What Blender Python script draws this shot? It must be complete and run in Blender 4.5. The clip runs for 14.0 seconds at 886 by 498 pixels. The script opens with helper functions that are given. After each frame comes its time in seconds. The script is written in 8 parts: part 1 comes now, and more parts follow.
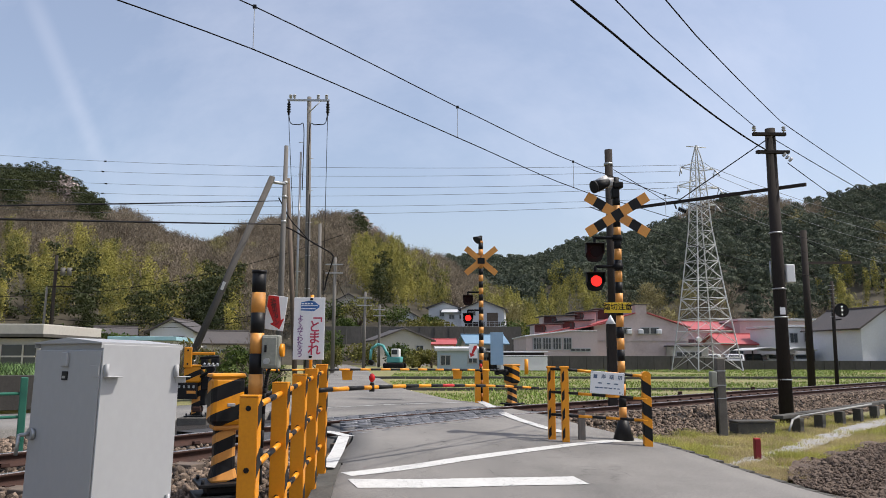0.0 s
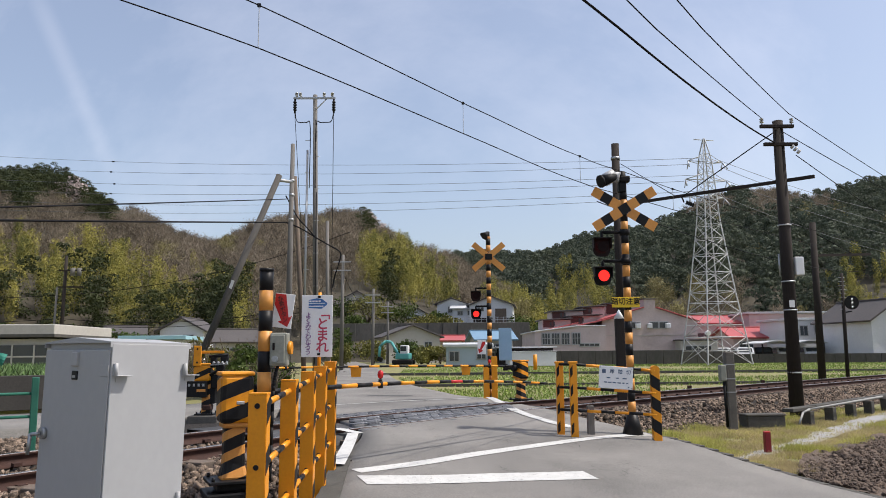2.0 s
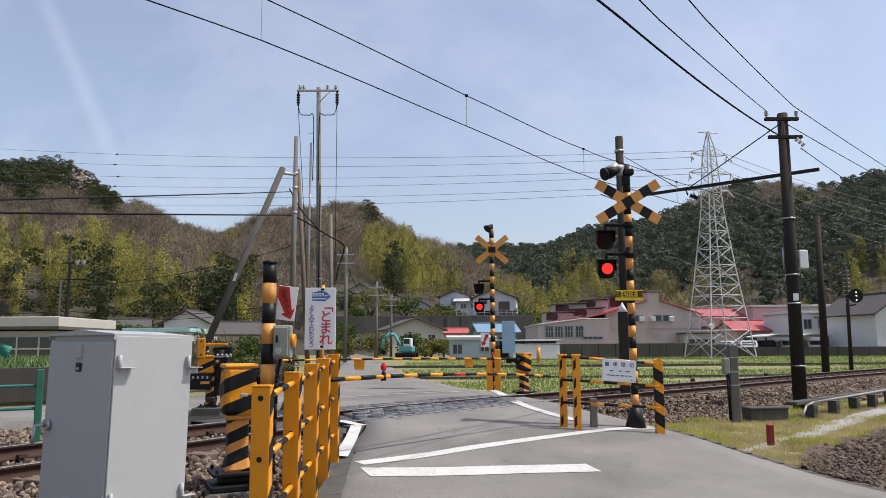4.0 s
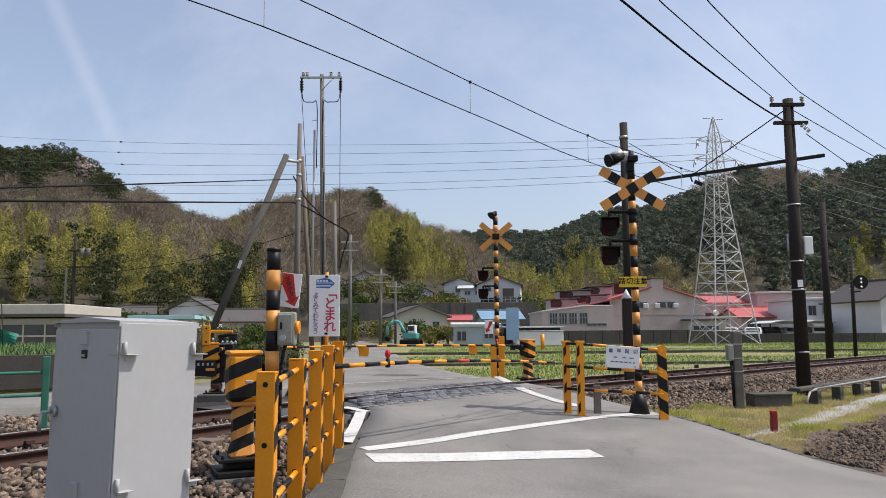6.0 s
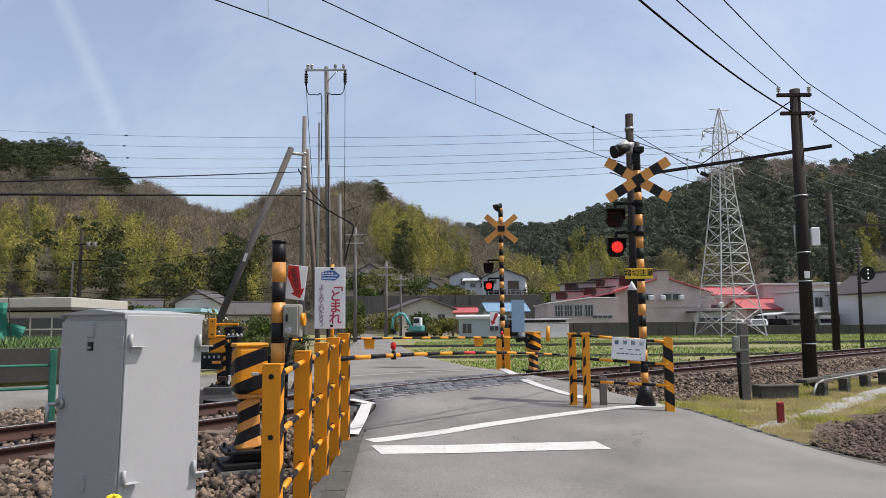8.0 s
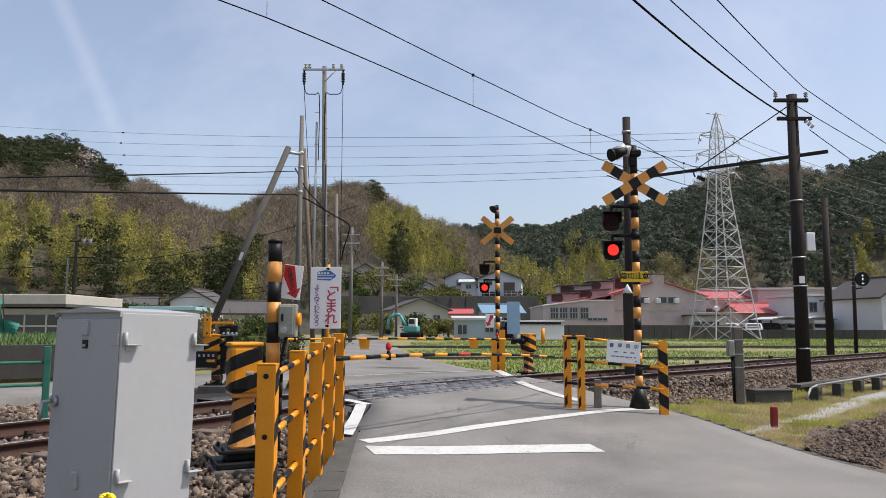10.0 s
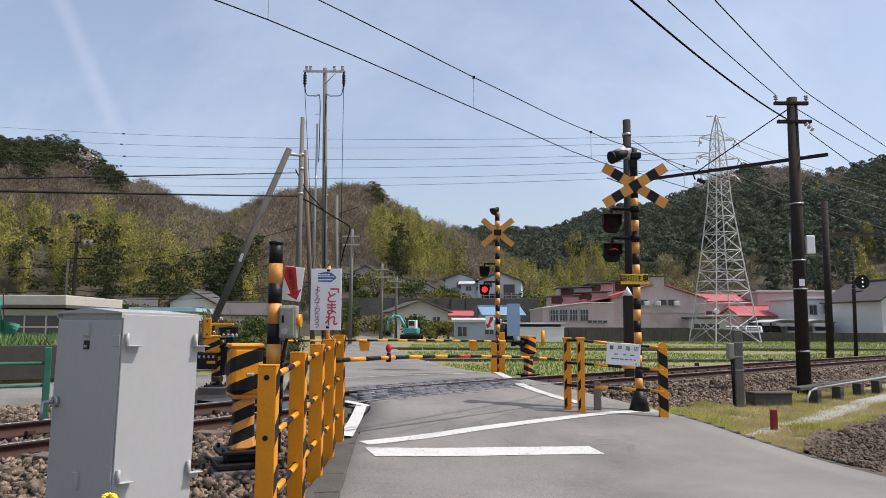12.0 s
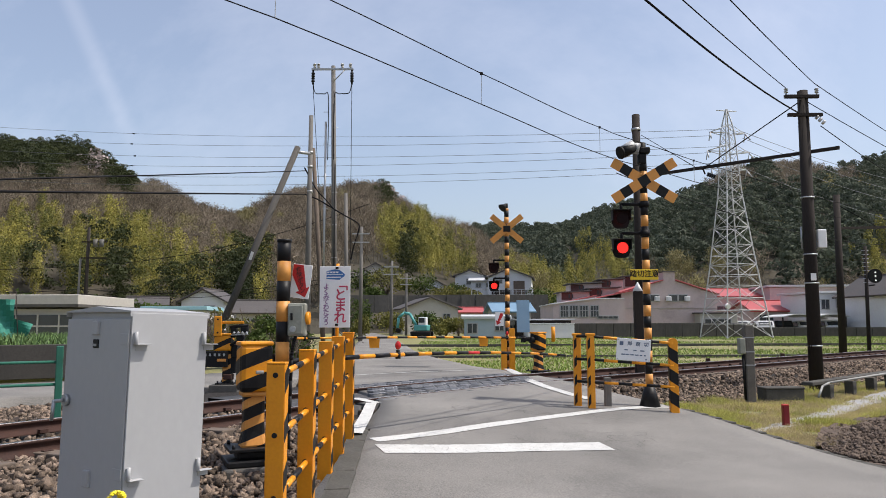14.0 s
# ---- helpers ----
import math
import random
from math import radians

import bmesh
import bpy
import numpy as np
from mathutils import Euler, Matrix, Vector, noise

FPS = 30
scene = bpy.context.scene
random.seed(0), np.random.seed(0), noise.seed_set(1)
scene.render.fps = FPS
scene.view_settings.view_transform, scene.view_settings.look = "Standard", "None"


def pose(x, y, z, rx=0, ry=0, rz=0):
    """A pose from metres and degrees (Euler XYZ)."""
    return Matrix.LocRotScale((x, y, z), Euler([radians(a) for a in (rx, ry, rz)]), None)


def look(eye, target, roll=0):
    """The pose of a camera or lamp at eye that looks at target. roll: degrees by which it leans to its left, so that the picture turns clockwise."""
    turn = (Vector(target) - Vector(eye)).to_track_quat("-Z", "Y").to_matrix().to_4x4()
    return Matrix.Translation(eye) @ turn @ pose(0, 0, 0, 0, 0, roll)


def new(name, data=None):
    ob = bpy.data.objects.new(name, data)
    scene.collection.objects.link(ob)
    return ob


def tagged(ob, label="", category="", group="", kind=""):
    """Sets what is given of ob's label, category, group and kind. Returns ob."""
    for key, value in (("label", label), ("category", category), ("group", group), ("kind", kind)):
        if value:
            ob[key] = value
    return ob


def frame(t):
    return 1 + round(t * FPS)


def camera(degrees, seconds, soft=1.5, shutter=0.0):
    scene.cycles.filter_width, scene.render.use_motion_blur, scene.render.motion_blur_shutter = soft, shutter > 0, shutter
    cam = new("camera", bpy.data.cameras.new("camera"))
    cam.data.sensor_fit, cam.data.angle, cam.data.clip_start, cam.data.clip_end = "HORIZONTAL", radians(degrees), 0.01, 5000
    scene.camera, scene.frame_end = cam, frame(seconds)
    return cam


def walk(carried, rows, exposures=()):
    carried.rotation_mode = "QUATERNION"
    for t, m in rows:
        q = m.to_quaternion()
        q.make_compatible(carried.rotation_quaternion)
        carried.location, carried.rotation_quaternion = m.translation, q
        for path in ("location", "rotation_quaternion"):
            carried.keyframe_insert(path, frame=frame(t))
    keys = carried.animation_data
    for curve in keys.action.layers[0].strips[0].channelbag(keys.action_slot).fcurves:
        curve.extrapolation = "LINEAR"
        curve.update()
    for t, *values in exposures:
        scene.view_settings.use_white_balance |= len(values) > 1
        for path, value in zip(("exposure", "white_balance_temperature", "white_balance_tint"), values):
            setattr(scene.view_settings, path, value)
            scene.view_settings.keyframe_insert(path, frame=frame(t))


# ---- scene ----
EYE = 1.45
cam = camera(61.04, 14.0, soft=0.9)
walk(cam, [
    (0.0, pose(-0.006, -0.005, EYE + 0.005, 98.178, -0.092, -1.492)),
    (0.5, pose(-0.002, -0.008, EYE + 0.006, 98.105, 0.046, -1.407)),
    (1.0, pose(-0.000, -0.008, EYE + 0.005, 98.027, 0.220, -1.225)),
    (1.5, pose(0.000, -0.013, EYE + 0.007, 97.933, 0.349, -1.036)),
    (2.0, pose(0.003, -0.011, EYE + 0.004, 97.901, 0.449, -0.825)),
    (2.5, pose(0.004, -0.003, EYE + 0.003, 97.906, 0.486, -0.659)),
    (3.0, pose(0.005, -0.008, EYE + 0.005, 97.848, 0.421, -0.625)),
    (5.5, pose(0.006, -0.008, EYE + 0.001, 96.495, 0.330, -0.470)),
    (6.0, pose(0.009, -0.011, EYE + 0.002, 96.378, 0.430, -0.252)),
    (6.5, pose(0.009, -0.007, EYE - 0.001, 96.274, 0.458, -0.081)),
    (7.0, pose(0.006, 0.000, EYE - 0.000, 96.126, 0.503, 0.039)),
    (7.5, pose(0.006, 0.005, EYE + 0.004, 95.919, 0.494, 0.105)),
    (8.0, pose(0.006, 0.007, EYE - 0.003, 95.816, 0.556, 0.153)),
    (10.5, pose(0.003, 0.001, EYE + 0.000, 95.948, -0.221, -0.335)),
    (11.0, pose(-0.004, -0.005, EYE - 0.003, 96.044, -0.311, -0.411)),
    (11.5, pose(-0.003, -0.004, EYE - 0.001, 96.049, -0.296, -0.368)),
    (12.0, pose(0.001, -0.008, EYE - 0.001, 96.028, -0.194, -0.218)),
    (12.5, pose(0.000, 0.000, EYE + 0.000, 95.967, 0.000, 0.000)),
    (13.0, pose(0.011, -0.005, EYE - 0.001, 95.919, 0.147, 0.278)),
    (13.5, pose(0.013, -0.004, EYE - 0.001, 95.850, 0.172, 0.454)),
    (14.0, pose(0.015, -0.002, EYE - 0.002, 95.789, 0.157, 0.563)),
], exposures=[(0.0, -0.04, 6490, 11.0), (14.0, -0.04, 6490, 11.0)])

# ---- world, sun ----
SUN_DIR = Vector((0.507, -0.035, 0.862)).normalized()
world = bpy.data.worlds.new("sky_world")
scene.world = world
world.use_nodes = True
wn, wl = world.node_tree.nodes, world.node_tree.links
wn.clear()
sky = wn.new("ShaderNodeTexSky")
sky.sky_type, sky.sun_disc = "NISHITA", False
sky.sun_elevation = math.asin(SUN_DIR.z)
sky.sun_rotation = math.atan2(SUN_DIR.x, SUN_DIR.y)
sky.altitude, sky.air_density, sky.dust_density, sky.ozone_density = 100, 1.0, 3.2, 1.0
# thin high cirrus over the clear sky
wtc = wn.new("ShaderNodeTexCoord")
wmap = wn.new("ShaderNodeMapping")
wmap.inputs["Rotation"].default_value = (0.2, 0.5, 0.9)
wmap.inputs["Scale"].default_value = (1.2, 4.5, 2.0)
wno = wn.new("ShaderNodeTexNoise")
wno.inputs["Scale"].default_value, wno.inputs["Detail"].default_value, wno.inputs["Roughness"].default_value = 1.3, 7, 0.62
wramp = wn.new("ShaderNodeValToRGB")
wramp.color_ramp.elements[0].position, wramp.color_ramp.elements[1].position = 0.47, 0.85
wmix = wn.new("ShaderNodeMix")
wmix.data_type = "RGBA"
wmix.inputs[7].default_value = (8.0, 7.9, 8.5, 1)
wmul = wn.new("ShaderNodeMath")
wmul.operation, wmul.inputs[1].default_value, wmul.inputs[2].default_value = "MULTIPLY_ADD", 0.24, 0.10
wbg, wout = wn.new("ShaderNodeBackground"), wn.new("ShaderNodeOutputWorld")
wbg.inputs["Strength"].default_value = 0.172
wl.new(wtc.outputs["Generated"], wmap.inputs["Vector"])
wl.new(wmap.outputs["Vector"], wno.inputs["Vector"])
wl.new(wno.outputs["Fac"], wramp.inputs["Fac"])
wl.new(wramp.outputs["Color"], wmul.inputs[0])
# one long wisp of cirrus
wdot, wabs, wnear, wmid, wfade, wboth, wsum = (wn.new("ShaderNodeVectorMath"), wn.new("ShaderNodeMath"), wn.new("ShaderNodeMapRange"), wn.new("ShaderNodeVectorMath"), wn.new("ShaderNodeMapRange"), wn.new("ShaderNodeMath"), wn.new("ShaderNodeMath"))
wdot.operation, wmid.operation, wabs.operation, wboth.operation, wsum.operation = "DOT_PRODUCT", "DOT_PRODUCT", "ABSOLUTE", "MULTIPLY", "MULTIPLY_ADD"
wdot.inputs[1].default_value, wmid.inputs[1].default_value = (-0.8692, -0.2726, -0.4124), (-0.4183, 0.8502, 0.3197)
wnear.interpolation_type = wfade.interpolation_type = "SMOOTHSTEP"
for node, vals in ((wnear, (0.0, 0.016, 1.0, 0.0)), (wfade, (0.9915, 0.9990, 0.0, 1.0))):
    for key, val in zip(("From Min", "From Max", "To Min", "To Max"), vals):
        node.inputs[key].default_value = val
wl.new(wtc.outputs["Generated"], wdot.inputs[0])
wl.new(wtc.outputs["Generated"], wmid.inputs[0])
wl.new(wdot.outputs["Value"], wabs.inputs[0])
wl.new(wabs.outputs[0], wnear.inputs["Value"])
wl.new(wmid.outputs["Value"], wfade.inputs["Value"])
wl.new(wnear.outputs["Result"], wboth.inputs[0])
wl.new(wfade.outputs["Result"], wboth.inputs[1])
wsum.inputs[1].default_value = 0.075
wl.new(wboth.outputs[0], wsum.inputs[0])
wl.new(wmul.outputs["Value"], wsum.inputs[2])
wl.new(wsum.outputs[0], wmix.inputs[0])
wl.new(sky.outputs["Color"], wmix.inputs[6])
wl.new(wmix.outputs[2], wbg.inputs["Color"])
wl.new(wbg.outputs["Background"], wout.inputs["Surface"])
sun_data = bpy.data.lights.new("sun", "SUN")
sun_data.energy, sun_data.angle, sun_data.color = 4.7, radians(0.53), (1.0, 0.95, 0.87)
sun = new("sun", sun_data)
sun.matrix_basis = look(SUN_DIR * 200, (0, 0, 0))


# ---- materials ----
def mat(name, c1, c2=None, rough=0.7, metal=0.0, scale=6.0, fine=60.0, bump=0.15, spec=0.4, island=0.0, dirt=None, dirt_at=(0.55, 0.75), dirt_scale=1.5, coords="Object", stretch=(1, 1, 1), bump_dist=0.01, sharp=0.14):
    """Two colours mixed by a broad and a fine noise, optional stains, fine relief; island: colour change from piece to piece."""
    m = bpy.data.materials.new(name)
    m.use_nodes = True
    n, l = m.node_tree.nodes, m.node_tree.links
    b = n["Principled BSDF"]
    b.inputs["Roughness"].default_value, b.inputs["Metallic"].default_value = rough, metal
    b.inputs["Specular IOR Level"].default_value = spec
    c2 = c2 or tuple(c * 0.72 for c in c1)
    tc = n.new("ShaderNodeTexCoord")
    mp = n.new("ShaderNodeMapping")
    mp.inputs["Scale"].default_value = stretch
    l.new(tc.outputs[coords], mp.inputs["Vector"])
    big, small = n.new("ShaderNodeTexNoise"), n.new("ShaderNodeTexNoise")
    for t, s in ((big, scale), (small, fine)):
        t.inputs["Scale"].default_value, t.inputs["Detail"].default_value, t.inputs["Roughness"].default_value = s, 5, 0.6
        l.new(mp.outputs["Vector"], t.inputs["Vector"])
    add = n.new("ShaderNodeMath")
    add.operation = "ADD"
    half = n.new("ShaderNodeMath")
    half.operation, half.inputs[1].default_value = "MULTIPLY", 0.5
    l.new(big.outputs["Fac"], add.inputs[0])
    l.new(small.outputs["Fac"], add.inputs[1])
    l.new(add.outputs[0], half.inputs[0])
    ramp = n.new("ShaderNodeValToRGB")
    ramp.color_ramp.elements[0].position, ramp.color_ramp.elements[1].position = 0.5 - sharp, 0.5 + sharp
    ramp.color_ramp.elements[0].color, ramp.color_ramp.elements[1].color = (*c2, 1), (*c1, 1)
    l.new(half.outputs[0], ramp.inputs["Fac"])
    colour = ramp.outputs["Color"]
    if dirt:
        dn, dr, dm = n.new("ShaderNodeTexNoise"), n.new("ShaderNodeValToRGB"), n.new("ShaderNodeMix")
        dn.inputs["Scale"].default_value, dn.inputs["Detail"].default_value, dn.inputs["Roughness"].default_value = dirt_scale, 8, 0.7
        l.new(mp.outputs["Vector"], dn.inputs["Vector"])
        dr.color_ramp.elements[0].position, dr.color_ramp.elements[1].position = dirt_at
        dm.data_type = "RGBA"
        dm.inputs[7].default_value = (*dirt, 1)
        l.new(dn.outputs["Fac"], dr.inputs["Fac"])
        l.new(dr.outputs["Color"], dm.inputs[0])
        l.new(colour, dm.inputs[6])
        colour = dm.outputs[2]
    if island:
        geo, oi, sm = n.new("ShaderNodeNewGeometry"), n.new("ShaderNodeObjectInfo"), n.new("ShaderNodeMath")
        sm.operation = "ADD"
        l.new(geo.outputs["Random Per Island"], sm.inputs[0])
        l.new(oi.outputs["Random"], sm.inputs[1])
        fr = n.new("ShaderNodeMath")
        fr.operation = "FRACT"
        l.new(sm.outputs[0], fr.inputs[0])
        mr = n.new("ShaderNodeMapRange")
        mr.inputs["To Min"].default_value, mr.inputs["To Max"].default_value = 1 - island, 1 + island
        l.new(fr.outputs[0], mr.inputs["Value"])
        hs = n.new("ShaderNodeHueSaturation")
        l.new(mr.outputs["Result"], hs.inputs["Value"])
        l.new(colour, hs.inputs["Color"])
        colour = hs.outputs["Color"]
    l.new(colour, b.inputs["Base Color"])
    rr = n.new("ShaderNodeMapRange")
    rr.inputs["To Min"].default_value, rr.inputs["To Max"].default_value = max(0.02, rough - 0.12), min(1, rough + 0.12)
    l.new(big.outputs["Fac"], rr.inputs["Value"])
    l.new(rr.outputs["Result"], b.inputs["Roughness"])
    if bump:
        bp = n.new("ShaderNodeBump")
        bp.inputs["Strength"].default_value, bp.inputs["Distance"].default_value = bump, bump_dist
        l.new(small.outputs["Fac"], bp.inputs["Height"])
        l.new(bp.outputs["Normal"], b.inputs["Normal"])
    return m


def glow(name, colour, strength):
    m = bpy.data.materials.new(name)
    m.use_nodes = True
    b = m.node_tree.nodes["Principled BSDF"]
    b.inputs["Base Color"].default_value = (*colour, 1)
    b.inputs["Emission Color"].default_value = (*colour, 1)
    b.inputs["Emission Strength"].default_value = strength
    return m


def leaf_mat(name, c1, c2, scale=0.05, island=0.35, through_light=0.22, sharp=0.10):
    m = mat(name, c1, c2, rough=0.65, scale=scale, fine=0.9, bump=0, spec=0.15, island=island, sharp=sharp)
    n, l = m.node_tree.nodes, m.node_tree.links
    b, out = n["Principled BSDF"], n["Material Output"]
    tr, mx = n.new("ShaderNodeBsdfTranslucent"), n.new("ShaderNodeMixShader")
    mx.inputs[0].default_value = through_light
    l.new(b.inputs["Base Color"].links[0].from_socket, tr.inputs["Color"])
    l.new(b.outputs[0], mx.inputs[1])
    l.new(tr.outputs[0], mx.inputs[2])
    l.new(mx.outputs[0], out.inputs["Surface"])
    return m


YELLOW = mat("yellow_paint", (0.72, 0.285, 0.008), (0.62, 0.225, 0.007), rough=0.42, scale=3, fine=45, bump=0.06, dirt=(0.30, 0.13, 0.03), dirt_at=(0.60, 0.78), dirt_scale=5)
ORANGE = mat("faded_orange_paint", (0.62, 0.28, 0.06), (0.54, 0.23, 0.05), rough=0.5, scale=4, fine=50, bump=0.06, dirt=(0.32, 0.15, 0.06), dirt_at=(0.6, 0.8), dirt_scale=6)
BLACK = mat("black_paint", (0.010, 0.010, 0.011), (0.006, 0.006, 0.007), rough=0.5, spec=0.22, scale=4, fine=50, bump=0.06, dirt=(0.035, 0.03, 0.027), dirt_at=(0.6, 0.85), dirt_scale=5)
RUBBER = mat("black_housing", (0.008, 0.008, 0.009), rough=0.6, spec=0.2, scale=8, fine=60, bump=0.1)
RED = mat("red_paint", (0.50, 0.02, 0.02), (0.40, 0.015, 0.018), rough=0.45, scale=4, bump=0.04)
WHITE = mat("white_paint", (0.78, 0.78, 0.78), (0.70, 0.70, 0.70), rough=0.5, scale=4, bump=0.04)
LINE = mat("worn_road_paint", (0.54, 0.54, 0.525), (0.40, 0.40, 0.39), rough=0.75, scale=5, fine=90, bump=0.3, dirt=(0.17, 0.17, 0.165), dirt_at=(0.56, 0.68), dirt_scale=22)
GREY_PAINT = mat("grey_cabinet_paint", (0.362, 0.364, 0.372), (0.336, 0.339, 0.347), rough=0.42, scale=1.2, fine=25, bump=0.03, dirt=(0.28, 0.285, 0.29), dirt_at=(0.6, 0.95), dirt_scale=1.5, stretch=(1, 1, 0.6))
STEEL = mat("galvanised_steel", (0.42, 0.43, 0.44), (0.32, 0.33, 0.34), rough=0.45, metal=0.7, scale=8, fine=70, bump=0.05)
CONCRETE = mat("concrete", (0.36, 0.35, 0.33), (0.26, 0.255, 0.24), rough=0.9, scale=2.5, fine=70, bump=0.3, dirt=(0.10, 0.10, 0.09), dirt_at=(0.55, 0.8), dirt_scale=3)
POLE_CONC = mat("pole_concrete", (0.165, 0.155, 0.145), (0.105, 0.100, 0.094), rough=0.9, scale=2, fine=50, bump=0.15, stretch=(1, 1, 0.15))
POLE_MID = mat("weathered_pole_concrete", (0.085, 0.078, 0.072), (0.050, 0.047, 0.044), rough=0.9, scale=2, fine=50, bump=0.15, stretch=(1, 1, 0.15))
POLE_DARK = mat("dark_pole", (0.036, 0.029, 0.026), (0.022, 0.018, 0.016), rough=0.85, spec=0.2, scale=3, fine=50, bump=0.2, stretch=(1, 1, 0.15))
ASPHALT = mat("asphalt", (0.222, 0.211, 0.197), (0.100, 0.096, 0.090), rough=0.85, scale=0.45, fine=65, sharp=0.10, bump=0.6, spec=0.35, dirt=(0.165, 0.157, 0.147), dirt_at=(0.45, 0.85), dirt_scale=0.35, bump_dist=0.006)
PATCH = mat("newer_asphalt", (0.060, 0.060, 0.062), (0.042, 0.042, 0.044), rough=0.8, scale=1.5, fine=160, bump=0.5, dirt=(0.10, 0.10, 0.10), dirt_at=(0.5, 0.7), dirt_scale=6, bump_dist=0.006)
RAILTOP = mat("polished_rail", (0.45, 0.43, 0.41), (0.30, 0.27, 0.25), rough=0.28, metal=0.9, scale=5, bump=0.03)
RUST = mat("rusty_rail", (0.058, 0.025, 0.017), (0.030, 0.014, 0.011), rough=0.85, scale=5, fine=60, bump=0.25)
SLEEPER = mat("weathered_sleeper", (0.150, 0.115, 0.090), (0.095, 0.075, 0.060), rough=0.9, scale=4, fine=40, bump=0.3, stretch=(1, 6, 1))
BALLAST = mat("ballast_stone", (0.228, 0.172, 0.130), (0.055, 0.042, 0.034), rough=0.9, spec=0.2, scale=14, fine=70, bump=0.5, island=0.7)
# near-black bed: the shade in the gaps between stones is put into its colour
BED_GAP_SHADE = mat("ballast_gap_shade", (0.026, 0.021, 0.018), (0.010, 0.008, 0.007), rough=0.95, scale=4, fine=38, bump=0.9, bump_dist=0.03)
SOIL = mat("tilled_soil", (0.135, 0.098, 0.074), (0.070, 0.051, 0.040), rough=0.95, scale=2.0, fine=18, bump=0.9, bump_dist=0.05)
GRASSY = mat("spring_grass_ground", (0.200, 0.205, 0.070), (0.170, 0.150, 0.075), rough=0.95, scale=0.5, fine=9, bump=0.7, dirt=(0.20, 0.155, 0.095), dirt_at=(0.52, 0.72), dirt_scale=0.9, bump_dist=0.05)
WEEDS = mat("lush_weeds", (0.120, 0.200, 0.060), (0.060, 0.110, 0.035), rough=0.7, scale=0.8, fine=5, bump=0, island=0.4)
GRASS = leaf_mat("grass_blades", (0.520, 0.480, 0.140), (0.320, 0.340, 0.090), scale=1.0, island=0.35, through_light=0.35)
DRY = leaf_mat("dry_grass_blades", (0.540, 0.450, 0.260), (0.380, 0.305, 0.165), scale=1.0, island=0.35, through_light=0.35)
HILL = mat("wooded_hill_soil", (0.060, 0.050, 0.034), (0.034, 0.031, 0.020), rough=0.95, scale=0.02, fine=0.3, bump=0)
LAMP_RED = glow("lit_red_lamp", (1.0, 0.02, 0.012), 1.25)


# ---- mesh helpers ----
def put(name, bm, material, parent=None, label="", smooth=False):
    me = bpy.data.meshes.new(name)
    if smooth:
        for f in bm.faces:
            f.smooth = True
    bm.to_mesh(me)
    bm.free()
    for m in material if isinstance(material, (list, tuple)) else [material]:
        me.materials.append(m)
    ob = new(name, me)
    if parent is not None:
        ob.parent = parent
    if label:
        ob["label"] = label
    return ob


def part(name, bm, material, parent, label="", smooth=False):
    return put(name, bm, material, parent, label, smooth)


def thing(name, x, y, z, rz=0.0, label="", category="", group="", kind=""):
    ob = new(name)
    ob.empty_display_size = 0.1
    ob.matrix_basis = pose(x, y, z, 0, 0, rz)
    return tagged(ob, label, category, group, kind)


def box(bm, sx, sy, sz, x=0, y=0, z=0, rx=0, ry=0, rz=0, bevel=0.0, mi=0):
    """A box with its centre at x, y, z."""
    r = bmesh.ops.create_cube(bm, size=1.0, matrix=pose(x, y, z, rx, ry, rz) @ Matrix.Diagonal((sx, sy, sz, 1)))
    fs = {f for v in r["verts"] for f in v.link_faces}
    for f in fs:
        f.material_index = mi
    if bevel:
        es = list({e for v in r["verts"] for e in v.link_edges})
        out = bmesh.ops.bevel(bm, geom=es, offset=bevel, segments=2, affect="EDGES", profile=0.5)
        for f in out["faces"]:
            f.material_index = mi
    return bm


def rod(bm, p, q, r, r2=None, seg=12, mi=0, caps=True):
    """A round bar from p to q."""
    p, q = Vector(p), Vector(q)
    d = q - p
    m = Matrix.Translation((p + q) / 2) @ d.to_track_quat("Z", "Y").to_matrix().to_4x4()
    out = bmesh.ops.create_cone(bm, cap_ends=caps, segments=seg, radius1=r, radius2=r if r2 is None else r2, depth=d.length, matrix=m)
    for f in {f for v in out["verts"] for f in v.link_faces}:
        f.material_index = mi
        f.smooth = len(f.verts) == 4
    return bm


def extrude_poly(bm, pts, depth, m=None, mi=0):
    """A prism over the outline pts (x, y), from z 0 to depth, put at m."""
    vs = [bm.verts.new((x, y, 0)) for x, y in pts]
    f = bm.faces.new(vs)
    f.normal_update()
    if f.normal.z > 0:
        f.normal_flip()
    out = bmesh.ops.extrude_face_region(bm, geom=[f])
    top = [v for v in out["geom"] if isinstance(v, bmesh.types.BMVert)]
    bmesh.ops.translate(bm, verts=top, vec=(0, 0, depth))
    allv = vs + top
    for ff in {ff for v in allv for ff in v.link_faces}:
        ff.material_index = mi
    if m is not None:
        bmesh.ops.transform(bm, matrix=m, verts=allv)
    return bm


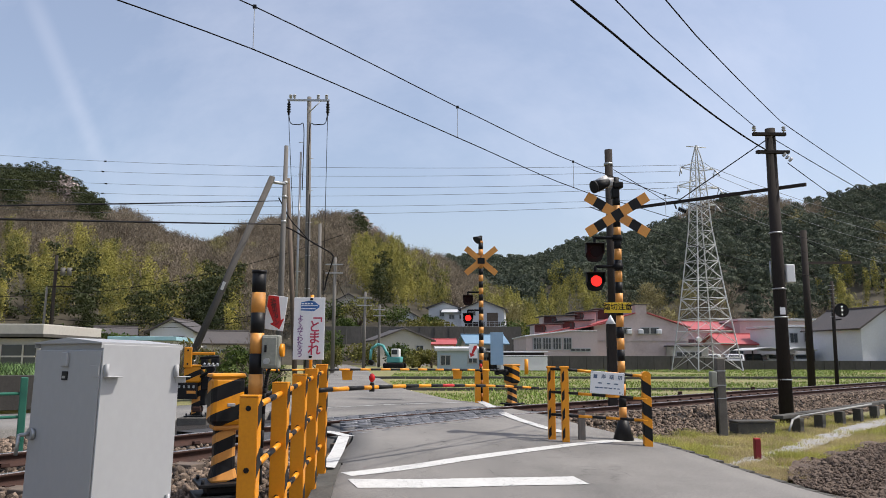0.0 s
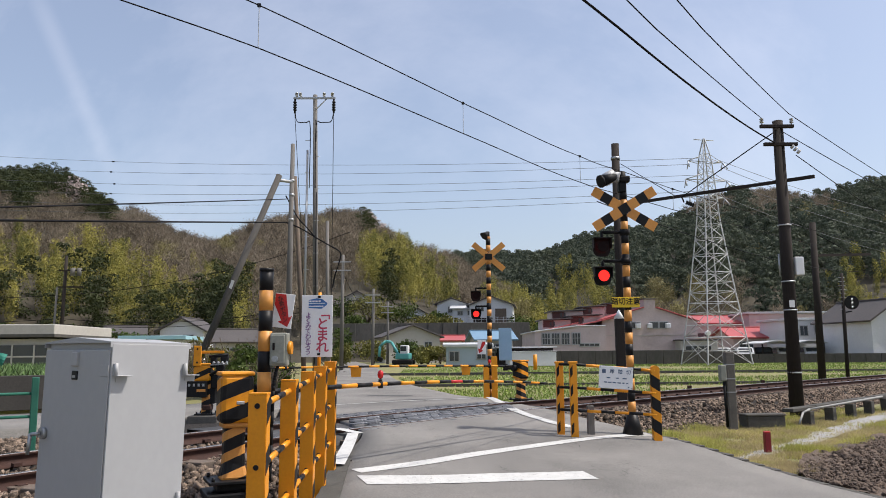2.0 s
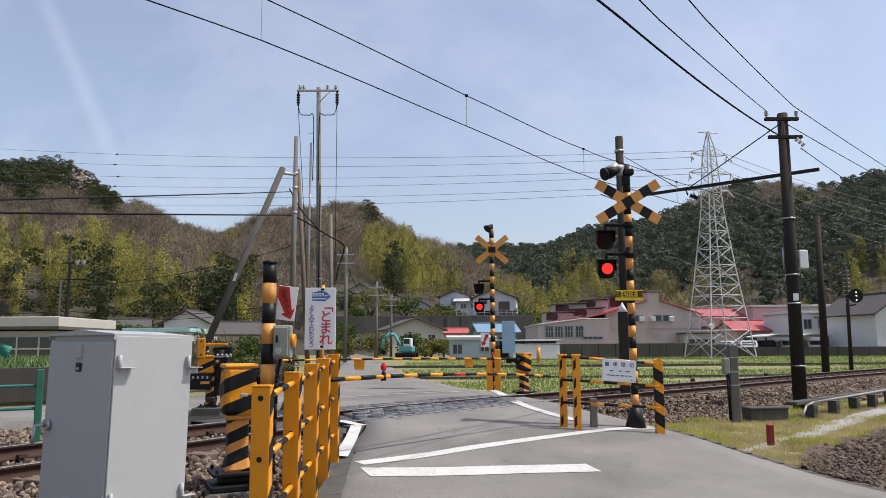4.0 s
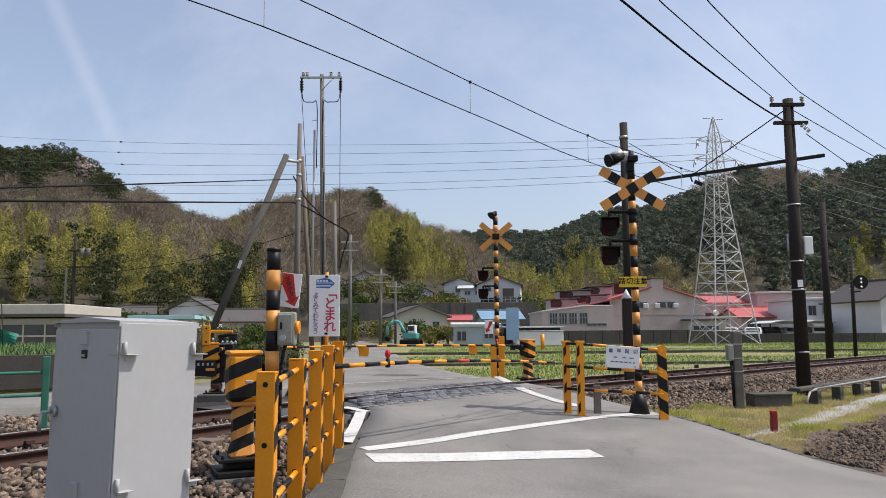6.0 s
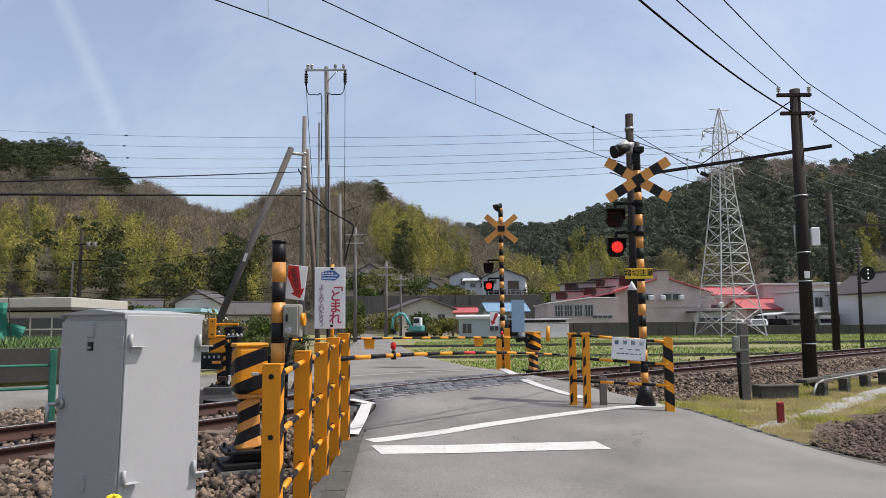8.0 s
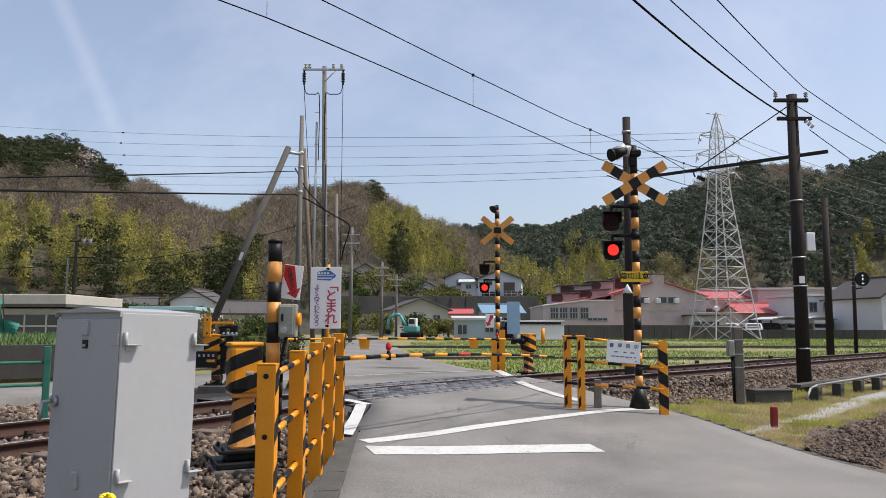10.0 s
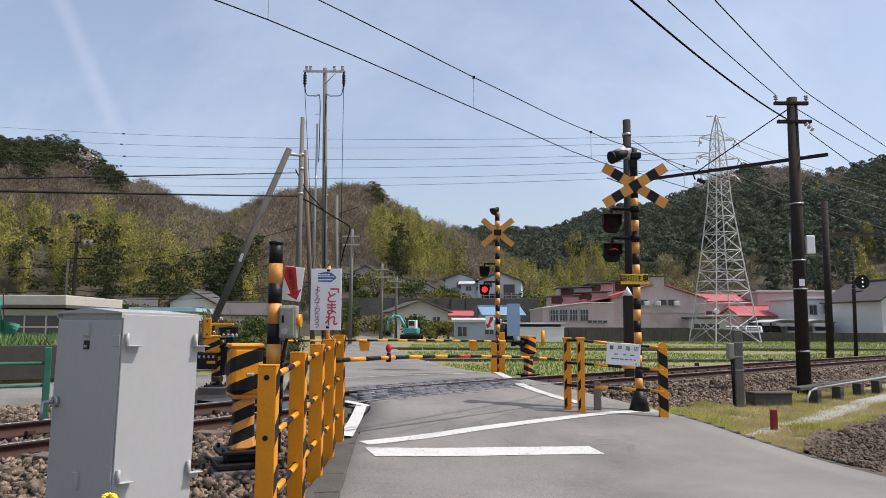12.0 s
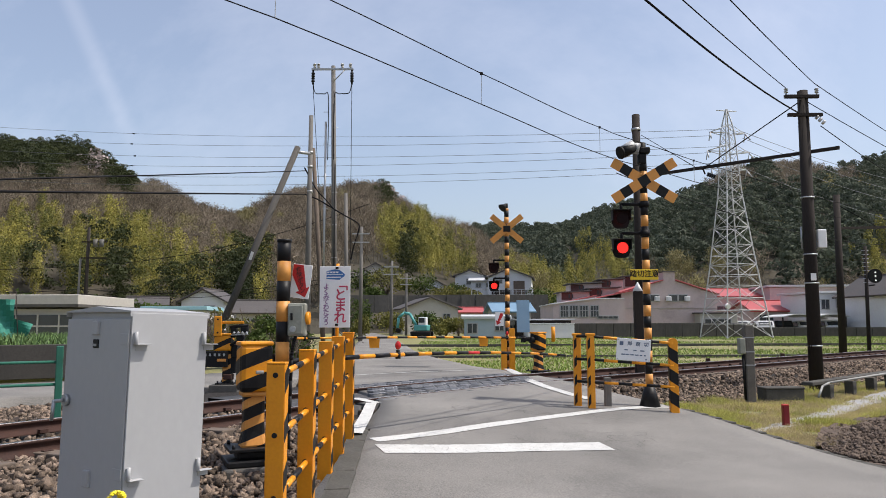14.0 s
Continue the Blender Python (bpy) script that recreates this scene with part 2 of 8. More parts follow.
def raw(name, verts, faces, material, parent=None, smooth=False):
    """A mesh from arrays of vertices and equal-sided faces."""
    verts, faces = np.asarray(verts, dtype=np.float32), np.asarray(faces, dtype=np.int32)
    me = bpy.data.meshes.new(name)
    k = faces.shape[1]
    me.vertices.add(len(verts))
    me.vertices.foreach_set("co", verts.ravel())
    me.loops.add(faces.size)
    me.loops.foreach_set("vertex_index", faces.ravel())
    me.polygons.add(len(faces))
    me.polygons.foreach_set("loop_start", np.arange(len(faces), dtype=np.int32) * k)
    if smooth:
        me.polygons.foreach_set("use_smooth", np.ones(len(faces), dtype=bool))
    me.update(calc_edges=True)
    me.validate()
    for m in material if isinstance(material, (list, tuple)) else [material]:
        me.materials.append(m)
    ob = new(name, me)
    if parent is not None:
        ob.parent = parent
    return ob


def grid_faces(nu, nv):
    i = np.arange(nu - 1)[:, None] * nv + np.arange(nv - 1)[None, :]
    return np.stack([i, i + nv, i + nv + 1, i + 1], -1).reshape(-1, 4)


def smooth01(t):
    t = np.clip(t, 0, 1)
    return t * t * (3 - 2 * t)


def spline(ctrl, n):
    """A Catmull-Rom line through the control points."""
    c = [2 * np.array(ctrl[0]) - np.array(ctrl[1])] + [np.array(p, float) for p in ctrl] + [2 * np.array(ctrl[-1]) - np.array(ctrl[-2])]
    out = []
    for i in range(1, len(c) - 2):
        for t in np.linspace(0, 1, n, endpoint=False):
            a, b, d, e = c[i - 1], c[i], c[i + 1], c[i + 2]
            out.append(0.5 * (2 * b + (d - a) * t + (2 * a - 5 * b + 4 * d - e) * t * t + (3 * b - a - 3 * d + e) * t ** 3))
    out.append(c[-2])
    return np.array(out)


# ---- lie of the land ----
RAIL_Z = 0.40
NEAR_RAIL = spline([(-14.0, -11.0), (-8.0, 0.0), (-4.05, 6.75), (-2.80, 8.75), (-1.30, 10.85), (2.35, 14.95), (7.57, 19.72), (15.9, 27.3), (34.0, 43.0), (60.0, 63.0)], 12)


def offset_line(line, d):
    t = np.gradient(line, axis=0)
    t /= np.linalg.norm(t, axis=1)[:, None]
    return line + np.c_[-t[:, 1], t[:, 0]] * d


CENTRE = offset_line(NEAR_RAIL, 0.565)
FAR_RAIL = offset_line(NEAR_RAIL, 1.13)
CSEG = np.linalg.norm(np.diff(CENTRE, axis=0), axis=1)
CLEN = np.r_[0, np.cumsum(CSEG)]


def track_at(s):
    """Point and direction of the track's middle at length s."""
    p = np.array([np.interp(s, CLEN, CENTRE[:, 0]), np.interp(s, CLEN, CENTRE[:, 1])])
    q = np.array([np.interp(s + 0.3, CLEN, CENTRE[:, 0]), np.interp(s + 0.3, CLEN, CENTRE[:, 1])])
    d = (q - p) / np.linalg.norm(q - p)
    return p, d


def track_side(x, y):
    """Signed distance from the track's middle, far side positive."""
    x, y = np.atleast_1d(np.asarray(x, float)), np.atleast_1d(np.asarray(y, float))
    d2 = (x[:, None] - CENTRE[None, :, 0]) ** 2 + (y[:, None] - CENTRE[None, :, 1]) ** 2
    i = np.clip(d2.argmin(1), 1, len(CENTRE) - 2)
    t = CENTRE[i + 1] - CENTRE[i - 1]
    t /= np.linalg.norm(t, axis=1)[:, None]
    return -t[:, 1] * (x - CENTRE[i, 0]) + t[:, 0] * (y - CENTRE[i, 1])


def ground_z(x, y):
    """Height of the open ground."""
    x, y = np.asarray(x, float), np.asarray(y, float)
    return -0.06 + 0.50 * smooth01((y - 18) / 50) + 0.02 * np.sin(x * 0.7) * np.cos(y * 0.5)


def road_z(x, y):
    """Height of the road, which humps up to the rails."""
    s = track_side(x, y)
    up = np.where(s < 0, 0.5 * smooth01((s + 5.6) / 4.9) + 0.5 * np.clip((s + 5.2) / 4.5, 0, 1), smooth01(1 - (s - 0.7) / 6.0) * 0.4 + 0.6)
    side = 0.30 * smooth01((np.atleast_1d(x) - 0.6) / 2.2) * smooth01((np.atleast_1d(y) - 8.0) / 3.0) * (1 - up) * (s < 0)
    up = up + side
    return 0.0 + (RAIL_Z - 0.01) * up


# ---- large structure ----
def make_ground():
    k = np.sinh(np.linspace(-6.2, 6.2, 190)) / np.sinh(6.2) * 3200
    x, y = np.meshgrid(k, k + 12, indexing="ij")
    z = ground_z(x, y)
    ob = raw("ground", np.c_[x.ravel(), y.ravel(), z.ravel()], grid_faces(190, 190)[:, ::-1], GRASSY, smooth=True)
    tagged(ob, "flat spring grass and field soil of the valley floor", "ground", kind="structure")


def strip(name, left, right, zf, material, n_across=9, thick=0.12, label="", category="road"):
    """A sheet between two lines of equal length, with its height from zf and skirts at its edges."""
    w = np.linspace(0, 1, n_across)
    p = left[:, None, :] * (1 - w)[None, :, None] + right[:, None, :] * w[None, :, None]
    z = zf(p[..., 0].ravel(), p[..., 1].ravel()).reshape(p.shape[:2])
    a = np.concatenate([p, z[..., None]], -1)
    lo_l, lo_r = a[:, :1].copy(), a[:, -1:].copy()
    lo_l[..., 2] -= thick
    lo_r[..., 2] -= thick
    a = np.concatenate([lo_l, a, lo_r], 1)
    f = grid_faces(len(left), n_across + 2)
    ob = raw(name, a.reshape(-1, 3), f[:, ::-1], material)
    return tagged(ob, label, category, kind="structure")


ROAD_L = spline([(-1.30, -12.0), (-1.16, 0.0), (-1.06, 6.0), (-1.00, 8.8), (-1.02, 11.0), (-2.0, 13.6), (-3.4, 17.0), (-4.2, 21.0), (-5.0, 32.0), (-7.0, 60.0), (-12.0, 95.0)], 10)
ROAD_R = spline([(5.6, -12.0), (4.95, 0.0), (4.55, 6.4), (4.25, 8.4), (3.50, 11.2), (2.35, 14.0), (1.45, 18.0), (1.00, 21.0), (-1.0, 32.0), (-4.6, 60.0), (-9.5, 95.0)], 10)


def road_or_ground(x, y):
    z = road_z(x, y)
    far = smooth01((np.asarray(y) - 24) / 20)
    return z * (1 - far) + far * (ground_z(x, y) + 0.06)


def make_road():
    strip("road", ROAD_L, ROAD_R, road_or_ground, ASPHALT, 14, 0.5, "worn grey asphalt lane humping over the rails", "road")
    left = spline([(-30.0, 1.0), (-14.0, 7.6), (-7.0, 12.6), (-4.2, 15.2), (-3.0, 17.5)], 8)
    right = spline([(-32.0, 5.0), (-17.0, 11.0), (-9.0, 16.0), (-6.0, 19.0), (-4.2, 21.5)], 8)
    strip("side_road", right, left, lambda x, y: road_z(x, y) * 0 + 0.262, ASPHALT, 6, 0.4, "grey asphalt side road along the far side of the track", "road")


def bed_edge(y):
    """How far the crushed stone spreads on the near side: wide by the cabinet, narrow past the crossing."""
    return np.interp(y, [8.0, 14.0], [-4.6, -2.75])


def far_edge(y):
    """How far the stone spreads beyond the rails: up to the side road, narrow past the crossing."""
    return np.interp(y, [12.5, 17.0], [4.6, 2.6])


def bed_z(d, y):
    e, f = float(bed_edge(y)), float(far_edge(y))
    return np.interp(d, [e, e * 0.62, -1.5, -0.9, 0.0, 0.9, 1.6, f - 0.6, f], [-0.06, 0.10, RAIL_Z - 0.17, RAIL_Z - 0.16, RAIL_Z - 0.17, RAIL_Z - 0.14, RAIL_Z - 0.16, 0.20, -0.05])


def make_track():
    bed = []
    n = len(CENTRE)
    e, far = bed_edge(CENTRE[:, 1]), far_edge(CENTRE[:, 1])
    t = np.gradient(CENTRE, axis=0)
    t /= np.linalg.norm(t, axis=1)[:, None]
    one = np.ones(n)
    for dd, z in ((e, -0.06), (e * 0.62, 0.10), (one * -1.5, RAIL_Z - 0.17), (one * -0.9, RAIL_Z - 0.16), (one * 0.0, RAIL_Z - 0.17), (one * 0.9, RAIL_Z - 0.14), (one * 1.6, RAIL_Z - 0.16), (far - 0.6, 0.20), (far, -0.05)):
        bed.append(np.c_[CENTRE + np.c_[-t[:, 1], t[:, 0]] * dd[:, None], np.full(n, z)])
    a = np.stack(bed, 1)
    ob = raw("track_bed", a.reshape(-1, 3), grid_faces(n, 9), BED_GAP_SHADE, smooth=True)
    tagged(ob, "crushed-stone bed under the railway track, near-black as shade between stones", "track bed", kind="structure")
    prof = [(-0.065, -0.145), (-0.065, -0.128), (-0.010, -0.108), (-0.010, -0.040), (-0.033, -0.030), (-0.033, -0.004), (-0.026, 0.0), (0.026, 0.0), (0.033, -0.004), (0.033, -0.030), (0.010, -0.040), (0.010, -0.108), (0.065, -0.128), (0.065, -0.145)]
    for line, dz, d0 in ((NEAR_RAIL, 0.0, 0.0), (FAR_RAIL, 0.04, 0.0)):
        rows = [np.c_[offset_line(line, d), np.full(n, RAIL_Z + dz + z)] for d, z in prof]
        a = np.stack(rows, 1)
        f = grid_faces(n, len(prof))
        ob = raw("rail", a.reshape(-1, 3), f, [RUST, RAILTOP])
        for p in ob.data.polygons:
            if p.index % (len(prof) - 1) in (5, 6, 7):
                p.material_index = 1
        tagged(ob, "rust-brown steel rail with a polished running top", "rail", "rails of the track")


LEFT_RIDGE = [(-80, 11.0), (-39.8, 12.0), (-31.1, 12.6), (-28.7, 13.0), (-25.9, 12.3), (-23.9, 11.2), (-21.4, 10.8), (-19.1, 9.3), (-16.7, 8.9), (-13.9, 9.8), (-11.0, 10.9), (-8.0, 11.4), (-5.0, 10.8), (-1.9, 9.1), (0.7, 8.1), (2.9, 6.9), (5.4, 5.6), (8.4, 3.4), (10, 0.5)]
RIGHT_RIDGE = [(-5, 7.0), (1.6, 7.5), (5.0, 7.6), (7.6, 7.8), (10.2, 8.3), (13.1, 9.0), (16.0, 9.5), (18.0, 10.2), (20.4, 11.1), (23.1, 11.7), (25.3, 11.8), (27.3, 11.0), (29.0, 10.9), (31.0, 11.3), (35.1, 11.6), (41.8, 10.8), (75, 9.0)]
LEFT_RIDGE_R, LEFT_FOOT_R = 270.0, 98.0
RIGHT_RIDGE_R, RIGHT_FOOT_R = 620.0, 210.0


def hill_z(ridge, foot, top, bearing, r, cover):
    e = np.interp(bearing, [p[0] for p in ridge], [p[1] for p in ridge])
    h = np.maximum(np.tan(np.radians(e)) * top - cover, 1.0)
    t = (r - foot) / (top - foot)
    rise = np.where(t < 1, np.clip(t, 0, 1) ** 0.85, 1 - np.clip((t - 1) * 0.35, 0, 1))
    return 0.4 + h * rise


def left_hill_z(b, r):
    return hill_z(LEFT_RIDGE, LEFT_FOOT_R, LEFT_RIDGE_R, b, r, 7.0) + 1.5 * np.sin(b * 0.9 + r * 0.05) * smooth01((r - 130) / 60)


def right_hill_z(b, r):
    return hill_z(RIGHT_RIDGE, RIGHT_FOOT_R, RIGHT_RIDGE_R, b, r, 10.0) + 3.0 * np.sin(b * 0.7 + r * 0.02) * smooth01((r - 230) / 100)


def make_hill(name, b0, b1, r0, r1, zf, label):
    b, r = np.meshgrid(np.linspace(b0, b1, 120), np.linspace(r0, r1, 50), indexing="ij")
    z = zf(b, r)
    z[:, 0] -= 2
    a = np.c_[(r * np.sin(np.radians(b))).ravel(), (r * np.cos(np.radians(b))).ravel(), z.ravel()]
    ob = raw(name, a, grid_faces(120, 50)[:, ::-1], HILL, smooth=True)
    tagged(ob, label, "hill", kind="structure")


make_ground()
make_road()
make_track()
make_hill("hill_near", -75, 9, LEFT_FOOT_R - 10, 420, left_hill_z, "wooded hill with bare and bamboo slopes behind the village")
make_hill("hill_far", -4, 75, RIGHT_FOOT_R - 10, 950, right_hill_z, "long dark evergreen-wooded hill across the valley")


# ---- writing ----
def text_mesh(name, words, size, material, parent, m, depth=0.002, spacing=1.0, align="CENTER"):
    """Raised letters in the built-in font, centred, in the local x-y plane of m."""
    cu = bpy.data.curves.new(name, "FONT")
    cu.offset = size * 0.018
    cu.body, cu.size, cu.extrude, cu.align_x, cu.align_y, cu.space_character, cu.resolution_u = words, size, depth, align, "CENTER", spacing, 3
    tmp = bpy.data.objects.new(name, cu)
    scene.collection.objects.link(tmp)
    bpy.context.view_layer.update()
    me = bpy.data.meshes.new_from_object(tmp.evaluated_get(bpy.context.evaluated_depsgraph_get()))
    bpy.data.objects.remove(tmp)
    bpy.data.curves.remove(cu)
    me.materials.clear()
    me.materials.append(material)
    ob = new(name, me)
    ob.parent = parent
    ob.matrix_basis = m
    return ob


FRONT = pose(0, 0, 0, 90, 0, 0)      # turns the x-y plane upright, facing -y


def bands(name, x, y, z0, z1, r, step, parent, mats, seg=20, first=0):
    """A post banded in turn with the given paints, one piece for each band."""
    z, i = z0, first
    while z < z1 - 0.01:
        e = min(z + step, z1)
        part(name, rod(bmesh.new(), (x, y, z), (x, y, e), r, seg=seg), mats[i % len(mats)], parent)
        z, i = e, i + 1


def striped_box(bm, sx, sy, sz, x, y, z, step, tilt, bevel=0.01):
    """A box cut by slanted planes into alternating paints (slots 0 and 1)."""
    box(bm, sx, sy, sz, x, y, z, bevel=bevel)
    n = Vector((math.sin(radians(tilt)), -math.sin(radians(tilt)) * 0.6, math.cos(radians(tilt)))).normalized()
    reach = (sx + sy + sz)
    k = int(reach / step) + 1
    for i in range(-k, k + 1):
        for off in (0.0, 1.15):
            bmesh.ops.bisect_plane(bm, geom=bm.verts[:] + bm.edges[:] + bm.faces[:], plane_co=Vector((x, y, z)) + n * ((2 * i + off) * step), plane_no=n)
    for f in bm.faces:
        d = (f.calc_center_median() - Vector((x, y, z))).dot(n)
        f.material_index = 0 if (d / step) % 2.0 < 1.15 else 1
    return bm


# ---- relay cabinet ----
def make_cabinet():
    c = thing("relay_cabinet", -1.578, 3.685, -0.05, 52.857, "grey painted steel trackside relay cabinet with pitched roof", "cabinet")
    c.matrix_basis = pose(-1.578, 3.685, -0.05, 0.302, 1.063, 52.857)
    w, d, h = 0.427, 0.629, 1.574
    part("body", box(bmesh.new(), w - 0.012, d - 0.012, h - 0.06, w / 2 + 0.004, d / 2 + 0.004, 0.03 + h / 2, bevel=0.006), GREY_PAINT, c)
    bm = bmesh.new()
    m = Matrix.Translation((-0.013, d / 2, h - 0.006)) @ Matrix(((0, 0, 1, 0), (1, 0, 0, 0), (0, 1, 0, 0), (0, 0, 0, 1)))
    extrude_poly(bm, [(-d / 2 - 0.008, -0.022), (-d / 2 - 0.004, -0.022), (-d / 2 - 0.004, 0.0), (d / 2 + 0.004, 0.0), (d / 2 + 0.004, -0.022), (d / 2 + 0.008, -0.022), (d / 2 + 0.008, 0.006), (0, 0.030), (-d / 2 - 0.008, 0.006)], w + 0.026, m)
    part("roof", bm, GREY_PAINT, c, "pitched grey sheet-steel roof with a folded lip")
    end = part("end_panel", box(bmesh.new(), 0.008, d - 0.006, h - 0.10, -0.004, d / 2, 0.05 + (h - 0.08) / 2, bevel=0.003), GREY_PAINT, c)
    door = part("door", box(bmesh.new(), w + 0.004, 0.012, h - 0.05, w / 2 - 0.001, -0.004, 0.05 + (h - 0.07) / 2, bevel=0.003), GREY_PAINT, c)
    for x in (0.018, w - 0.022):
        for z in (1.437, 0.785):
            bm = bmesh.new()
            box(bm, 0.024, 0.020, 0.062, x, -0.014, z, bevel=0.004)
            rod(bm, (x - 0.004, -0.026, z - 0.034), (x - 0.004, -0.026, z + 0.034), 0.009, seg=10)
            box(bm, 0.076, 0.042, 0.005, x + 0.030, -0.030, z - 0.028, bevel=0.002)
            box(bm, 0.060, 0.004, 0.030, x + 0.034, -0.012, z - 0.044, bevel=0.001)
            part("hinge", bm, GREY_PAINT, door)
            if x < 0.1:
                part("hinge_plate", box(bmesh.new(), 0.004, 0.075, 0.055, -0.010, 0.040, z - 0.004, bevel=0.0015), GREY_PAINT, end)
    part("vent_cap", box(bmesh.new(), 0.02, 0.055, 0.072, -0.014, d * 0.495, 1.488, bevel=0.005), GREY_PAINT, c)
    win = part("inspection_window", box(bmesh.new(), 0.006, 0.055, 0.045, -0.010, d * 0.498, 1.407, bevel=0.003), BLACK, c, "small dark inspection window")
    part("window_mark", box(bmesh.new(), 0.002, 0.030, 0.012, -0.0135, d * 0.505, 1.400), STEEL, win)
    part("vent_cap", box(bmesh.new(), 0.02, 0.055, 0.085, -0.014, d * 0.507, 0.729, bevel=0.005), GREY_PAINT, c)
    bm = bmesh.new()
    rod(bm, (-0.008, d - 0.055, 1.105), (-0.030, d - 0.055, 1.105), 0.030, seg=18)
    rod(bm, (-0.030, d - 0.055, 1.105), (-0.070, d - 0.035, 1.100), 0.010)
    rod(bm, (-0.070, d - 0.035, 1.105), (-0.076, d - 0.032, 1.000), 0.009)
    part("handle", bm, STEEL, c, "bare steel locking lever")
    part("plinth", box(bmesh.new(), w + 0.10, d + 0.10, 0.20, w / 2, d / 2, -0.06, bevel=0.015), CONCRETE, c, "grey concrete plinth")


# ---- left guard fence ----
FENCE_Y = (4.78, 5.78, 6.65, 7.36, 8.08)


def fence_post(top, y, x, grp):
    p = thing("guard_post", x, y, top - 1.35, -4, "yellow painted steel channel guard post beside the lane", "guard post", grp)
    bm = bmesh.new()
    w, d = 0.118, 0.085
    extrude_poly(bm, [(-w / 2, -d / 2), (w / 2, -d / 2), (w / 2, d / 2), (w / 2 - 0.012, d / 2), (w / 2 - 0.012, -d / 2 + 0.012), (-w / 2 + 0.012, -d / 2 + 0.012), (-w / 2 + 0.012, d / 2), (-w / 2, d / 2)], 1.335)
    bmesh.ops.bevel(bm, geom=[e for e in bm.edges if abs(e.verts[0].co.z - e.verts[1].co.z) > 0.5], offset=0.004, segments=2, affect="EDGES")
    box(bm, w, d, 0.014, 0, 0, 1.343, bevel=0.004)
    part("channel", bm, YELLOW, p)
    for i in range(4):
        bm = bmesh.new()
        z = 0.25 + i * 0.30
        extrude_poly(bm, [(-d / 2 + 0.004, z), (d / 2 - 0.003, z + 0.06), (d / 2 - 0.003, z + 0.19), (-d / 2 + 0.004, z + 0.13)], 0.0015, Matrix.Translation((w / 2, 0, 0)) @ Matrix(((0, 0, 1, 0), (1, 0, 0, 0), (0, 1, 0, 0), (0, 0, 0, 1))))
        part("black_stripe", bm, BLACK, p)
    for z in (1.27, 0.90, 0.52):
        part("bolt_hole", rod(bmesh.new(), (0.0, -d / 2 - 0.006, z), (0.0, -d / 2 + 0.01, z), 0.017, seg=14), BLACK, p)
    return p


def make_left_fence():
    tops = [1.22 + 0.0475 * (y - 4.78) for y in FENCE_Y]
    for y, t in zip(FENCE_Y, tops):
        fence_post(t, y, -1.075, "posts of the left guard fence")
    for dz in (-0.085, -0.46, -0.84):
        rail = thing("guard_rail", -1.093, 0, 0, 0, "yellow and black banded tubular guard rail", "guard rail", "rails of the left guard fence")
        k = 0
        for i in range(4):
            a, b = Vector((0.02, FENCE_Y[i] + 0.05, tops[i] + dz)), Vector((0.02, FENCE_Y[i + 1] - 0.03, tops[i + 1] + dz))
            n = 4
            for j in range(n):
                part("band", rod(bmesh.new(), a.lerp(b, j / n), a.lerp(b, (j + 1) / n), 0.021, seg=12), (YELLOW, BLACK)[(k + 1) % 2], rail)
                k += 1


